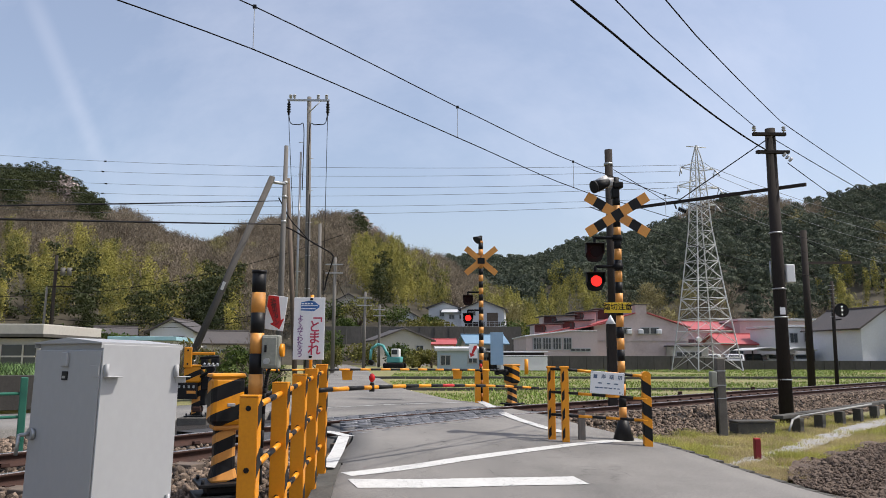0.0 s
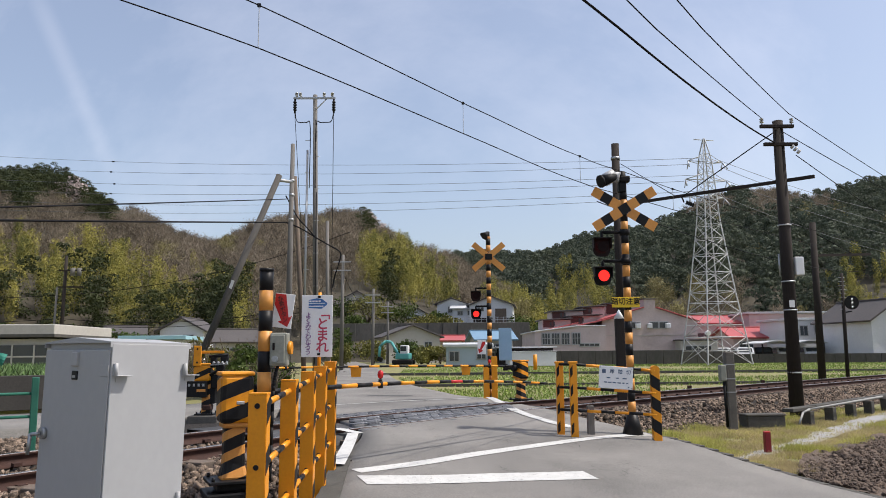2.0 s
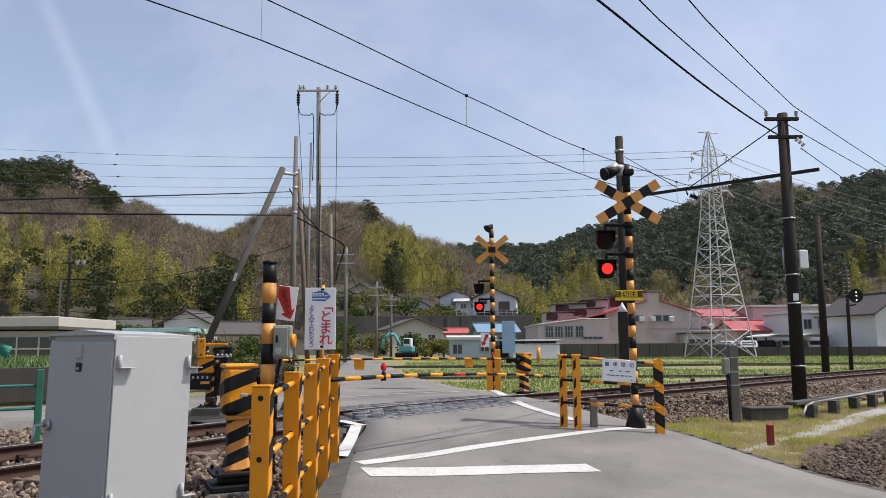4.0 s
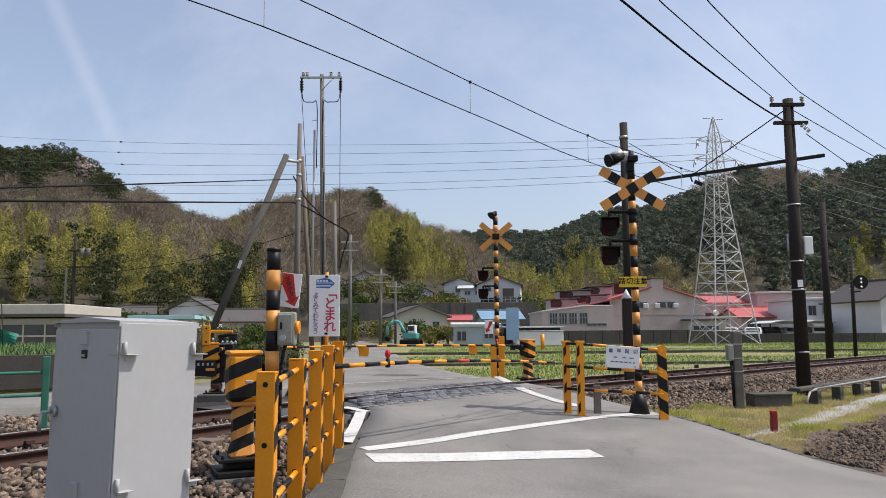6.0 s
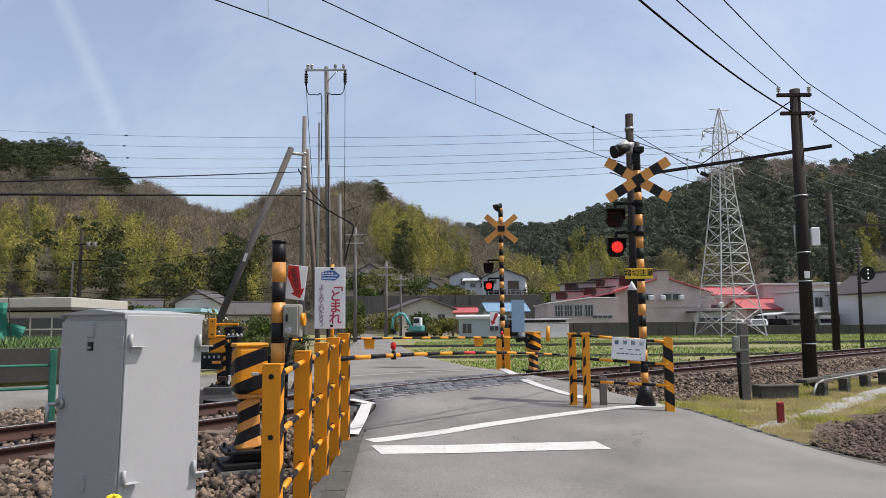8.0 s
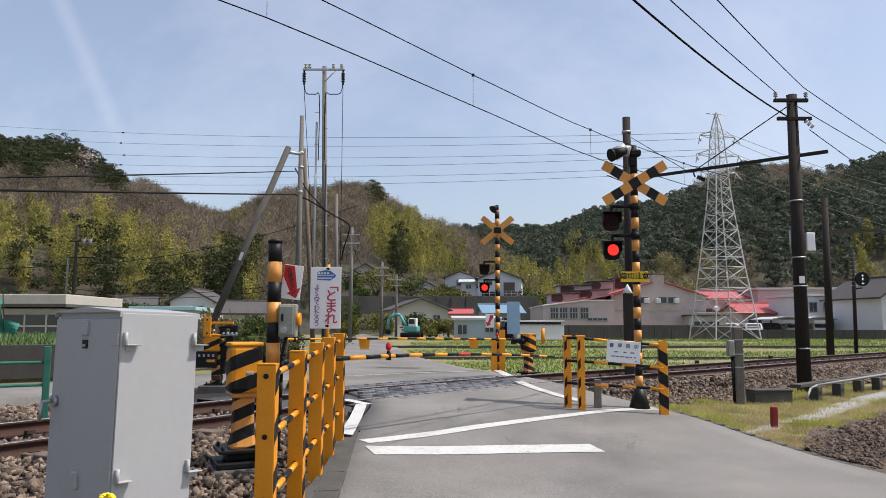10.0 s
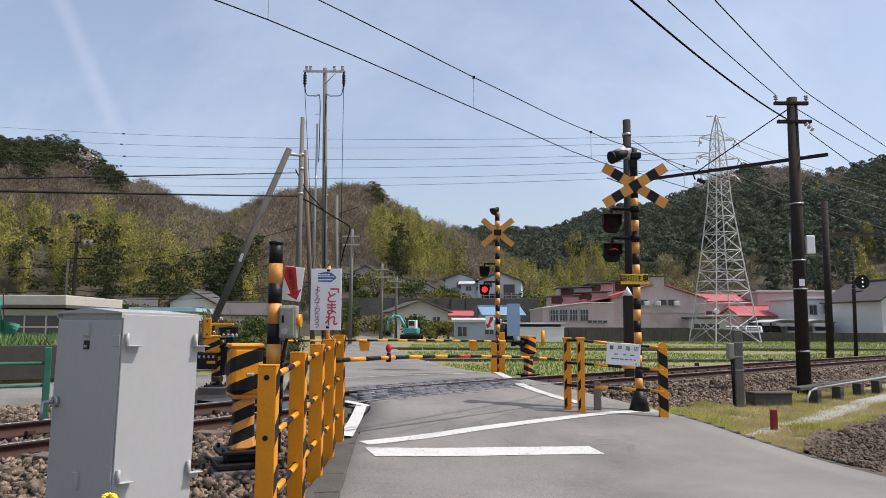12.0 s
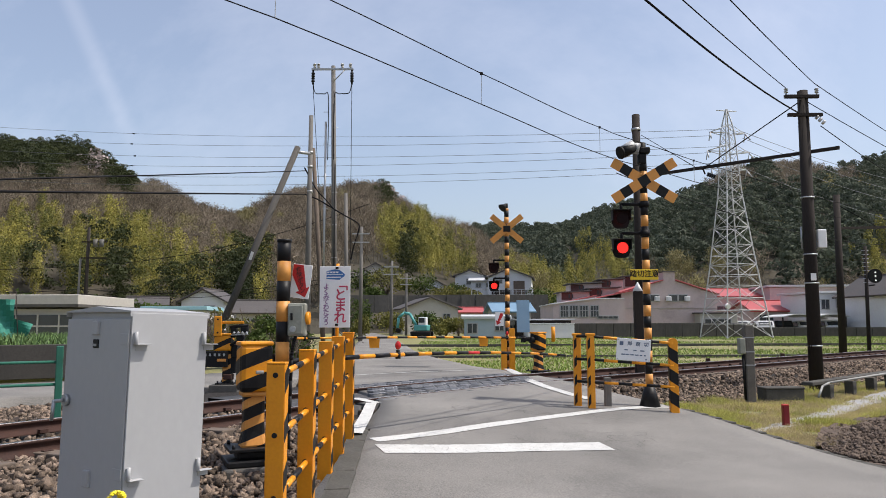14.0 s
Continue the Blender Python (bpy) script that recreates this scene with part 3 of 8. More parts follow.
# ---- emergency button post, signs ----
def make_button_post():
    x, y = -1.168, 5.32
    p = thing("emergency_post", x, y, 0.0, 0, "thick black and orange banded emergency button post", "post")
    z = 2.045
    i = 0
    while z > 0.05:
        b = max(z - 0.142, 0.0)
        part("band", rod(bmesh.new(), (0, 0, b), (0, 0, z), 0.048, seg=24), (BLACK, ORANGE)[i % 2], p)
        z, i = b, i + 1
    part("cap", rod(bmesh.new(), (0, 0, 2.04), (0, 0, 2.06), 0.052, seg=24), BLACK, p)
    b = part("button_box", box(bmesh.new(), 0.125, 0.09, 0.23, 0.105, -0.01, 1.49, bevel=0.012), CABLE_BOX, p, "grey-green emergency button box")
    part("lid", box(bmesh.new(), 0.10, 0.012, 0.20, 0.10, -0.06, 1.49, bevel=0.006), CABLE_BOX, b)
    part("button", rod(bmesh.new(), (0.165, -0.01, 1.50), (0.192, -0.01, 1.50), 0.045, seg=20), YELLOW, b, "round yellow push button")
    part("lock", rod(bmesh.new(), (0.085, -0.066, 1.425), (0.085, -0.078, 1.425), 0.022, seg=16), STEEL, b)
    part("latch", box(bmesh.new(), 0.014, 0.02, 0.05, 0.075, -0.07, 1.51, bevel=0.003), RUBBER, b)
    bm = bmesh.new()
    pts = spline([(0.10, 1.38), (0.08, 1.30), (0.07, 1.15), (0.06, 0.6)], 5)
    for a, c in zip(pts[:-1], pts[1:]):
        rod(bm, (a[0], -0.03, a[1]), (c[0], -0.03, c[1]), 0.012, seg=8)
    part("cable", bm, RUBBER, p)
    # arrow sign
    s = thing("emergency_sign", -1.06, 5.40, 1.655, -4, "small white sign with a red diagonal arrow, tilted", "sign")
    s.matrix_basis = pose(-1.06, 5.40, 1.765, 0, 7, -4)
    part("plate", box(bmesh.new(), 0.142, 0.006, 0.245, 0, 0, 0, bevel=0.002), WHITE, s)
    bm = bmesh.new()
    extrude_poly(bm, [(-0.069, 0.118), (0.005, 0.118), (0.045, -0.045), (0.068, -0.03), (0.044, -0.112), (-0.030, -0.082), (-0.006, -0.070), (-0.069, 0.040)], 0.002, FRONT)
    bmesh.ops.translate(bm, verts=bm.verts[:], vec=(0, -0.0035, 0))
    part("arrow", bm, RED, s, "red arrow pointing down to the button")
    for j, ch in enumerate("非常ボタン"):
        text_mesh("letter", ch, 0.044, INK_DARK, s, Matrix.Translation((-0.030 + 0.013 * j, -0.0066, 0.078 - 0.036 * j)) @ pose(0, 0, 0, 90, 0, 0) @ pose(0, 0, 0, 0, 0, 16), 0.0006)
    # stop-and-look sign
    g = thing("stop_sign", -1.125, 7.42, 1.73, -2, "white board with red and blue children's crossing notice", "sign")
    part("board", box(bmesh.new(), 0.305, 0.008, 0.605, 0, 0, 0, bevel=0.003), WHITE, g)
    for j, ch in enumerate("「とまれ"):
        text_mesh("letter", ch, 0.128, INK_RED, g, Matrix.Translation((0.055, -0.006, 0.125 - 0.112 * j)) @ FRONT @ (pose(0, 0, 0, 0, 0, -90) if j == 0 else Matrix()), 0.001)
    for j, ch in enumerate("よくみてわたろう"):
        text_mesh("letter", ch, 0.062, INK_PURPLE, g, Matrix.Translation((-0.085, -0.006, 0.100 - 0.051 * j)) @ FRONT, 0.001)
    bm = bmesh.new()
    extrude_poly(bm, [(-0.085, 0.175), (0.045, 0.168), (0.095, 0.205), (0.100, 0.222), (0.050, 0.262), (0.0, 0.272), (-0.085, 0.255)], 0.0012, Matrix.Translation((0, -0.004, 0)) @ FRONT)
    pic = part("train_picture", bm, INK_BLUE, g, "blue drawing of a train")
    for z0, x0, x1, hh in ((0.193, -0.083, 0.060, 0.010), (0.222, -0.083, 0.080, 0.007)):
        part("white_stripe", box(bmesh.new(), x1 - x0, 0.0016, hh, (x0 + x1) / 2, -0.0056, z0), WHITE, pic)
    for k in range(4):
        part("train_window", box(bmesh.new(), 0.022, 0.0016, 0.014, -0.068 + k * 0.030, -0.0056, 0.242), WHITE, pic)
    for z in (0.285, -0.275):
        part("clamp", box(bmesh.new(), 0.03, 0.012, 0.022, 0.02, -0.008, z, bevel=0.003), RUBBER, g)
    part("stem", rod(bmesh.new(), (0.02, 0.025, -0.80), (0.02, 0.025, 0.33), 0.017, seg=10), YELLOW, g, "yellow tube stem")


POLE_DARK_CONC = mat("blackened_concrete", (0.105, 0.098, 0.090), (0.055, 0.052, 0.048), rough=0.95, scale=4, fine=50, bump=0.4)
CABLE_BOX = mat("grey_green_box", (0.27, 0.275, 0.235), (0.19, 0.195, 0.165), rough=0.5, scale=5, fine=50, bump=0.05, dirt=(0.16, 0.15, 0.12), dirt_at=(0.58, 0.8), dirt_scale=8)
INK_RED = mat("red_ink", (0.52, 0.05, 0.10), rough=0.5, bump=0)
INK_PURPLE = mat("violet_ink", (0.25, 0.12, 0.28), rough=0.5, bump=0)
INK_BLUE = mat("blue_ink", (0.05, 0.16, 0.42), rough=0.5, bump=0)
INK_DARK = mat("dark_ink", (0.06, 0.01, 0.012), rough=0.5, bump=0)
INK_GREY = mat("grey_blue_ink", (0.10, 0.14, 0.22), rough=0.5, bump=0)


# ---- barrier machines and arms ----
def barrier_machine(x, y, z, rz, label, scale=1.0):
    b = thing("barrier_machine", x, y, z, rz, label, "barrier machine", "barrier machines")
    part("concrete_base", box(bmesh.new(), 0.56, 0.56, 0.66, 0, 0, -0.26, bevel=0.02), POLE_DARK_CONC, b, "stained concrete base block")
    bm = bmesh.new()
    box(bm, 0.46, 0.42, 0.03, 0, 0, 0.215, bevel=0.006)
    box(bm, 0.30, 0.28, 0.08, 0, 0, 0.165, bevel=0.02)
    box(bm, 0.50, 0.46, 0.055, 0, 0, 0.10, bevel=0.012)
    for sx in (-1, 1):
        for sy in (-1, 1):
            rod(bm, (sx * 0.19, sy * 0.16, 0.22), (sx * 0.19, sy * 0.16, 0.265), 0.016, seg=6)
    part("foot_plate", bm, BLACK, b, "black foot plate with bolts")
    bm = bmesh.new()
    striped_box(bm, 0.185, 0.175, 0.52, 0, 0, 0.475, 0.085, -22, 0.03)
    for v in bm.verts:
        if v.co.z < 0.36:
            k = 1 + (0.36 - v.co.z) * 2.6
            v.co.x, v.co.y = v.co.x * k, v.co.y * k
    part("column", bm, [BLACK, ORANGE], b, "black and orange striped column")
    body = part("housing", striped_box(bmesh.new(), 0.29, 0.31, 0.44, 0, 0, 0.935, 0.105, -20, 0.045), [BLACK, YELLOW], b, "rounded housing in black and yellow stripes")
    part("lid", box(bmesh.new(), 0.302, 0.322, 0.040, 0, 0, 1.155, bevel=0.018), YELLOW, body)
    part("skirt", box(bmesh.new(), 0.235, 0.245, 0.05, 0, 0, 0.70, bevel=0.02), ORANGE, body)
    part("latch", box(bmesh.new(), 0.07, 0.02, 0.03, 0.02, -0.185, 0.90, bevel=0.006), STEEL, body)
    part("hub", rod(bmesh.new(), (0.17, 0, 0.98), (0.27, 0, 0.98), 0.075, seg=20), RUBBER, b, "black drive hub")
    bm = bmesh.new()
    box(bm, 0.05, 0.30, 0.10, 0.25, -0.10, 0.99, bevel=0.01)
    box(bm, 0.07, 0.14, 0.17, 0.25, -0.27, 1.00, bevel=0.02)
    part("counterweight", bm, RUBBER, b, "black counterweight arm")
    return b


def barrier_arm(machine, a, b, r0, r1, sag, n, label, red_at=(), lights=(), flags=()):
    """A banded tapering arm from a to b; sag lifts its middle."""
    a, b = Vector(a), Vector(b)
    t0 = part("barrier_arm", rod(bmesh.new(), (0, 0, 0), (b - a) * 0.04, r0 * 1.25, seg=12), BLACK, machine, label)
    t0.matrix_basis = machine.matrix_basis.inverted() @ Matrix.Translation(a)

    def at(t):
        p = (b - a) * t
        p.z += sag * 4 * t * (1 - t)
        return p
    for i in range(n):
        c = RED if i in red_at else (YELLOW, BLACK)[i % 2]
        part("band", rod(bmesh.new(), at(i / n), at((i + 1) / n), r0 + (r1 - r0) * i / n, r0 + (r1 - r0) * (i + 1) / n, seg=12), c, t0)
    for t in lights:
        p = at(t)
        l = part("arm_light", rod(rod(bmesh.new(), p + Vector((0, 0, 0.02)), p + Vector((0, 0, 0.055)), 0.022, seg=12), p - Vector((0, 0, 0.045)), p + Vector((0, 0, 0.03)), 0.03, seg=10), RUBBER, t0, "black lamp bracket")
        bm = bmesh.new()
        bmesh.ops.create_uvsphere(bm, u_segments=14, v_segments=8, radius=0.034, matrix=Matrix.Translation(p + Vector((0, 0, 0.105))) @ Matrix.Diagonal((1, 1, 1.45, 1)))
        part("lens", bm, RED_LENS, t0, "red plastic lens", smooth=True)
    for t in flags:
        p = at(t)
        bm = bmesh.new()
        d = (b - a).normalized()
        ang = math.degrees(math.atan2(d.y, d.x))
        extrude_poly(bm, [(-0.11, -0.02), (0.11, -0.02), (0.09, -0.20), (-0.09, -0.20)], 0.004, Matrix.Translation(p) @ pose(0, 0, 0, 90, 0, 0))
        part("flag", bm, YELLOW, t0, "small hanging yellow flag plate")
    return t0


def side_barrier_machine():
    b = thing("barrier_machine", -4.30, 14.5, 0.10, 0, "open barrier machine with black linkage beside the side road", "barrier machine", "barrier machines")
    part("base_block", box(bmesh.new(), 0.55, 0.50, 0.20, 0.04, 0, 0.14, bevel=0.02), POLE_DARK_CONC, b, "blackened base block")
    bm = bmesh.new()
    box(bm, 0.36, 0.34, 0.03, 0.04, 0, 0.255, bevel=0.006)
    for sx in (-0.10, 0.18):
        for sy in (-0.13, 0.13):
            rod(bm, (sx, sy, 0.26), (sx, sy, 0.31), 0.016, seg=6)
    part("foot_plate", bm, BLACK, b)
    part("column", striped_box(bmesh.new(), 0.17, 0.17, 0.62, 0.05, 0, 0.57, 0.085, -24, 0.02), [BLACK, ORANGE], b, "black and orange striped column")
    part("red_clamp", box(bmesh.new(), 0.16, 0.19, 0.10, 0.07, -0.01, 0.38, bevel=0.015), RUST, b, "rust-red clamp on the column")
    h = part("housing", striped_box(bmesh.new(), 0.32, 0.28, 0.30, -0.03, 0, 1.02, 0.105, -24, 0.03), [YELLOW, BLACK], b, "striped housing")
    part("lid", box(bmesh.new(), 0.34, 0.30, 0.035, -0.03, 0, 1.185, bevel=0.012), YELLOW, h)
    u = part("upright_plate", box(bmesh.new(), 0.145, 0.03, 0.38, -0.11, -0.16, 1.34, bevel=0.01), YELLOW, b, "upright yellow plate with two holes")
    for z in (1.22, 1.47):
        part("hole", rod(bmesh.new(), (-0.11, -0.182, z), (-0.11, -0.17, z), 0.018, seg=12), BLACK, u)
    bm = bmesh.new()
    box(bm, 0.10, 0.16, 0.20, 0.17, -0.05, 1.22, bevel=0.02)
    box(bm, 0.15, 0.10, 0.13, 0.38, -0.08, 1.28, bevel=0.03)
    rod(bm, (0.10, -0.1, 1.32), (0.45, -0.1, 1.36), 0.03, seg=10)
    rod(bm, (0.30, -0.13, 1.12), (0.30, 0.02, 1.12), 0.07, seg=14)
    rod(bm, (0.12, -0.12, 0.98), (0.34, -0.1, 1.10), 0.028, seg=8)
    box(bm, 0.16, 0.2, 0.26, 0.21, 0, 0.86, bevel=0.02)
    box(bm, 0.12, 0.16, 0.30, 0.16, 0, 0.60, bevel=0.02)
    part("linkage", bm, RUBBER, b, "black linkage and counterweight")
    bm = bmesh.new()
    for x in (0.18, 0.26, 0.34, 0.42):
        rod(bm, (x, -0.15, 1.19), (x + 0.03, -0.15, 1.23), 0.022, seg=10)
    rod(bm, (0.14, -0.15, 1.17), (0.46, -0.15, 1.19), 0.014, seg=8)
    part("bolts", bm, STEEL, b, "bright steel linkage bolts")
    part("drive_bar", box(bmesh.new(), 0.42, 0.05, 0.05, 0.16, -0.1, 1.41, bevel=0.01), YELLOW, b)
    a = part("counter_arm", box(bmesh.new(), 1.00, 0.09, 0.30, -0.42, -0.12, 0.72, bevel=0.01), BLACK, b, "black perforated counterweight arm")
    for i in range(11):
        part("notch", box(bmesh.new(), 0.035, 0.01, 0.05, -0.86 + i * 0.088, -0.168, 0.80), STEEL, a)
    part("yellow_tip", box(bmesh.new(), 0.16, 0.02, 0.05, -0.02, -0.17, 0.70), ORANGE, a)


RED_LENS = mat("red_lens", (0.55, 0.02, 0.02), (0.45, 0.015, 0.015), rough=0.2, bump=0)


# ---- crossing warning posts ----
FLASHERS = []


def flasher(parent, x, y, z, s, upper):
    """A round red crossing lamp with its black backboard and hood; its signal disc turns."""
    h = part("lamp_housing", rod(bmesh.new(), (x, y - 0.02, z), (x, y + 0.16, z), 0.115 * s, 0.07 * s, seg=24), RUBBER, parent, "black lamp housing")
    bm = bmesh.new()
    extrude_poly(bm, [(-0.135 * s, 0.125 * s), (0.135 * s, 0.125 * s), (0.132 * s, -0.06 * s), (0.105 * s, -0.125 * s), (0.05 * s, -0.145 * s), (-0.05 * s, -0.145 * s), (-0.105 * s, -0.125 * s), (-0.132 * s, -0.06 * s)], 0.012, Matrix.Translation((x, y, z)) @ FRONT)
    part("backboard", bm, RUBBER, h)
    bm = bmesh.new()
    box(bm, 0.30 * s, 0.16, 0.012, x, y - 0.08, z + 0.132 * s, bevel=0.004)
    for k in (-1, 1):
        box(bm, 0.008, 0.12, 0.16 * s, x + k * 0.136 * s, y - 0.06, z + 0.06 * s, bevel=0.002)
    part("hood", bm, RUBBER, h)
    bm = bmesh.new()
    rod(bm, (0, -0.006, 0), (0, -0.001, 0), 0.084 * s, seg=28)
    rod(bm, (0, 0.0, 0), (0, 0.006, 0), 0.088 * s, seg=28, mi=1)
    d = part("signal_disc", bm, [LAMP_RED, DARK_LENS], h, "round lamp disc, red on one face")
    d.matrix_basis = pose(x, y - 0.018 - 0.09 * s, z)
    part("disc_ring", rod(bmesh.new(), (x, y - 0.016, z), (x, y - 0.008, z), 0.095 * s, seg=28), DARK_LENS, h)
    FLASHERS.append((d, (x, y - 0.018 - 0.09 * s, z), upper, s))


DARK_LENS = mat("unlit_lens", (0.010, 0.004, 0.004), rough=0.6, spec=0.1, bump=0)


def crossbuck(parent, x, y, z, half, width, ang, dark_seg):
    for k in (-1, 1):
        for i in range(7):
            if k == 1 and i == 3:
                continue
            a0, a1 = -half + 2 * half * i / 7, -half + 2 * half * (i + 1) / 7
            bm = bmesh.new()
            box(bm, a1 - a0, 0.012, width, (a0 + a1) / 2, 0, 0, bevel=0.002)
            bmesh.ops.transform(bm, matrix=Matrix.Translation((x, y + (0.004 if k > 0 else -0.010), z)) @ pose(0, 0, 0, 0, k * ang, 0), verts=bm.verts[:])
            part("cross_segment", bm, (ORANGE, BLACK)[i % 2] if dark_seg else ORANGE, parent)


def warning_post_near():
    w = thing("crossing_warning_post", 3.01, 11.5, 0.20, 0, "black and orange banded crossing signal post with crossbuck and lamps", "crossing signal", "crossing signals")
    part("foot", rod(bmesh.new(), (0, 0, 0), (0, 0, 0.34), 0.165, 0.07, seg=16), BLACK, w, "flared black foot")
    part("base_block", box(bmesh.new(), 0.55, 0.5, 0.25, 0.0, 0.05, -0.10, bevel=0.02), CONCRETE, w, "low concrete base block")
    bands("band", 0, 0, 0.34, 3.86, 0.057, 0.172, w, (ORANGE, BLACK), first=0)
    crossbuck(w, -0.01, -0.085, 3.45, 0.56, 0.155, 31.5, True)
    part("cross_hub", box(bmesh.new(), 0.10, 0.05, 0.13, -0.01, -0.055, 3.45, bevel=0.006), BLACK, w)
    for z, up in ((2.86, True), (2.41, False)):
        bm = bmesh.new()
        rod(bm, (0, 0, z + 0.235), (-0.36, -0.02, z + 0.235), 0.024, seg=10)
        rod(bm, (-0.36, -0.02, z + 0.24), (-0.36, 0.0, z + 0.10), 0.024, seg=10)
        rod(bm, (0, 0, z + 0.19), (0, 0, z + 0.28), 0.078, seg=16)
        part("lamp_bracket", bm, RUBBER, w, "black bent-tube lamp bracket")
        flasher(w, -0.375, -0.02, z, 1.0, up)
    p = part("caution_plate", box(bmesh.new(), 0.425, 0.008, 0.158, -0.045, -0.068, 2.005, bevel=0.003), YELLOW_SIGN, w, "yellow caution plate")
    text_mesh("letters", "踏切注意", 0.112, BLACK, p, Matrix.Translation((-0.045, -0.074, 2.012)) @ FRONT, 0.001)
    bm = bmesh.new()
    rod(bm, (-0.10, -0.05, 3.98), (-0.36, -0.14, 3.88), 0.05, 0.095, seg=20)
    rod(bm, (-0.36, -0.14, 3.88), (-0.39, -0.15, 3.87), 0.10, 0.10, seg=20)
    part("horn_speaker", bm, RUBBER, w, "black horn loudspeaker")
    part("speaker_back", rod(rod(bmesh.new(), (-0.05, -0.05, 3.96), (-0.20, 0.02, 3.99), 0.085, seg=16), (-0.30, 0.02, 3.92), (-0.12, 0.0, 4.02), 0.10, seg=16), GREY_PAINT, w, "grey speaker driver")
    bm = bmesh.new()
    rod(bm, (0, 0, 3.86), (0, 0, 4.06), 0.06, 0.05, seg=14)
    box(bm, 0.16, 0.14, 0.10, 0.02, -0.03, 3.93, bevel=0.02)
    box(bm, 0.12, 0.12, 0.16, -0.02, -0.02, 3.80, bevel=0.02)
    part("junction", bm, RUBBER, w, "black junction fittings")


def warning_post_far():
    w = thing("crossing_warning_post", 1.52, 19.9, 0.18, 0, "distant banded crossing signal post with plain orange crossbuck", "crossing signal", "crossing signals")
    bands("band", 0, 0, 0.0, 4.36, 0.062, 0.172, w, (BLACK, ORANGE), seg=16)
    crossbuck(w, 0.0, -0.085, 3.81, 0.53, 0.155, 40, False)
    part("cross_hub", box(bmesh.new(), 0.19, 0.06, 0.16, 0, -0.09, 3.81, bevel=0.006), BLACK, w)
    for z, up in ((2.77, True), (2.29, False)):
        bm = bmesh.new()
        rod(bm, (0, 0, z + 0.21), (-0.35, -0.02, z + 0.21), 0.024, seg=10)
        rod(bm, (-0.35, -0.02, z + 0.22), (-0.35, 0.0, z + 0.10), 0.024, seg=10)
        part("lamp_bracket", bm, RUBBER, w)
        flasher(w, -0.35, -0.02, z, 0.95, up)
    bm = bmesh.new()
    rod(bm, (-0.02, -0.04, 4.46), (-0.12, -0.10, 4.36), 0.03, 0.12, seg=16)
    rod(bm, (0, 0, 4.36), (0, 0, 4.50), 0.045, seg=12)
    part("bell", bm, RUBBER, w, "dark electric bell")
    bm = bmesh.new()
    for x, hgt in ((-0.11, 0.95), (0.10, 1.18)):
        box(bm, 0.15, 0.10, hgt, x, -0.12, hgt / 2, bevel=0.008)
    part("guard_post", bm, YELLOW, w, "yellow guard posts at its foot")
    part("name_plate", box(bmesh.new(), 0.34, 0.01, 0.85, 0.42, 0.10, 1.50, bevel=0.003), BLUE_PLATE, w, "pale blue upright plate")
    s = part("arrow_plate", box(bmesh.new(), 0.22, 0.008, 0.36, -0.22, -0.12, 1.42, bevel=0.003), WHITE, w)
    bm = bmesh.new()
    extrude_poly(bm, [(0.09, 0.15), (0.02, 0.15), (-0.05, -0.05), (-0.10, -0.02), (-0.07, -0.15), (0.04, -0.09), (0.0, -0.06), (0.09, 0.09)], 0.003, Matrix.Translation((-0.22, -0.125, 1.42)) @ FRONT)
    part("arrow", bm, RED, s)


YELLOW_SIGN = mat("yellow_sign", (0.72, 0.50, 0.02), (0.66, 0.44, 0.02), rough=0.45, scale=5, bump=0.03)
BLUE_PLATE = mat("pale_blue_plate", (0.27, 0.42, 0.56), (0.22, 0.36, 0.50), rough=0.5, scale=3, bump=0.03)


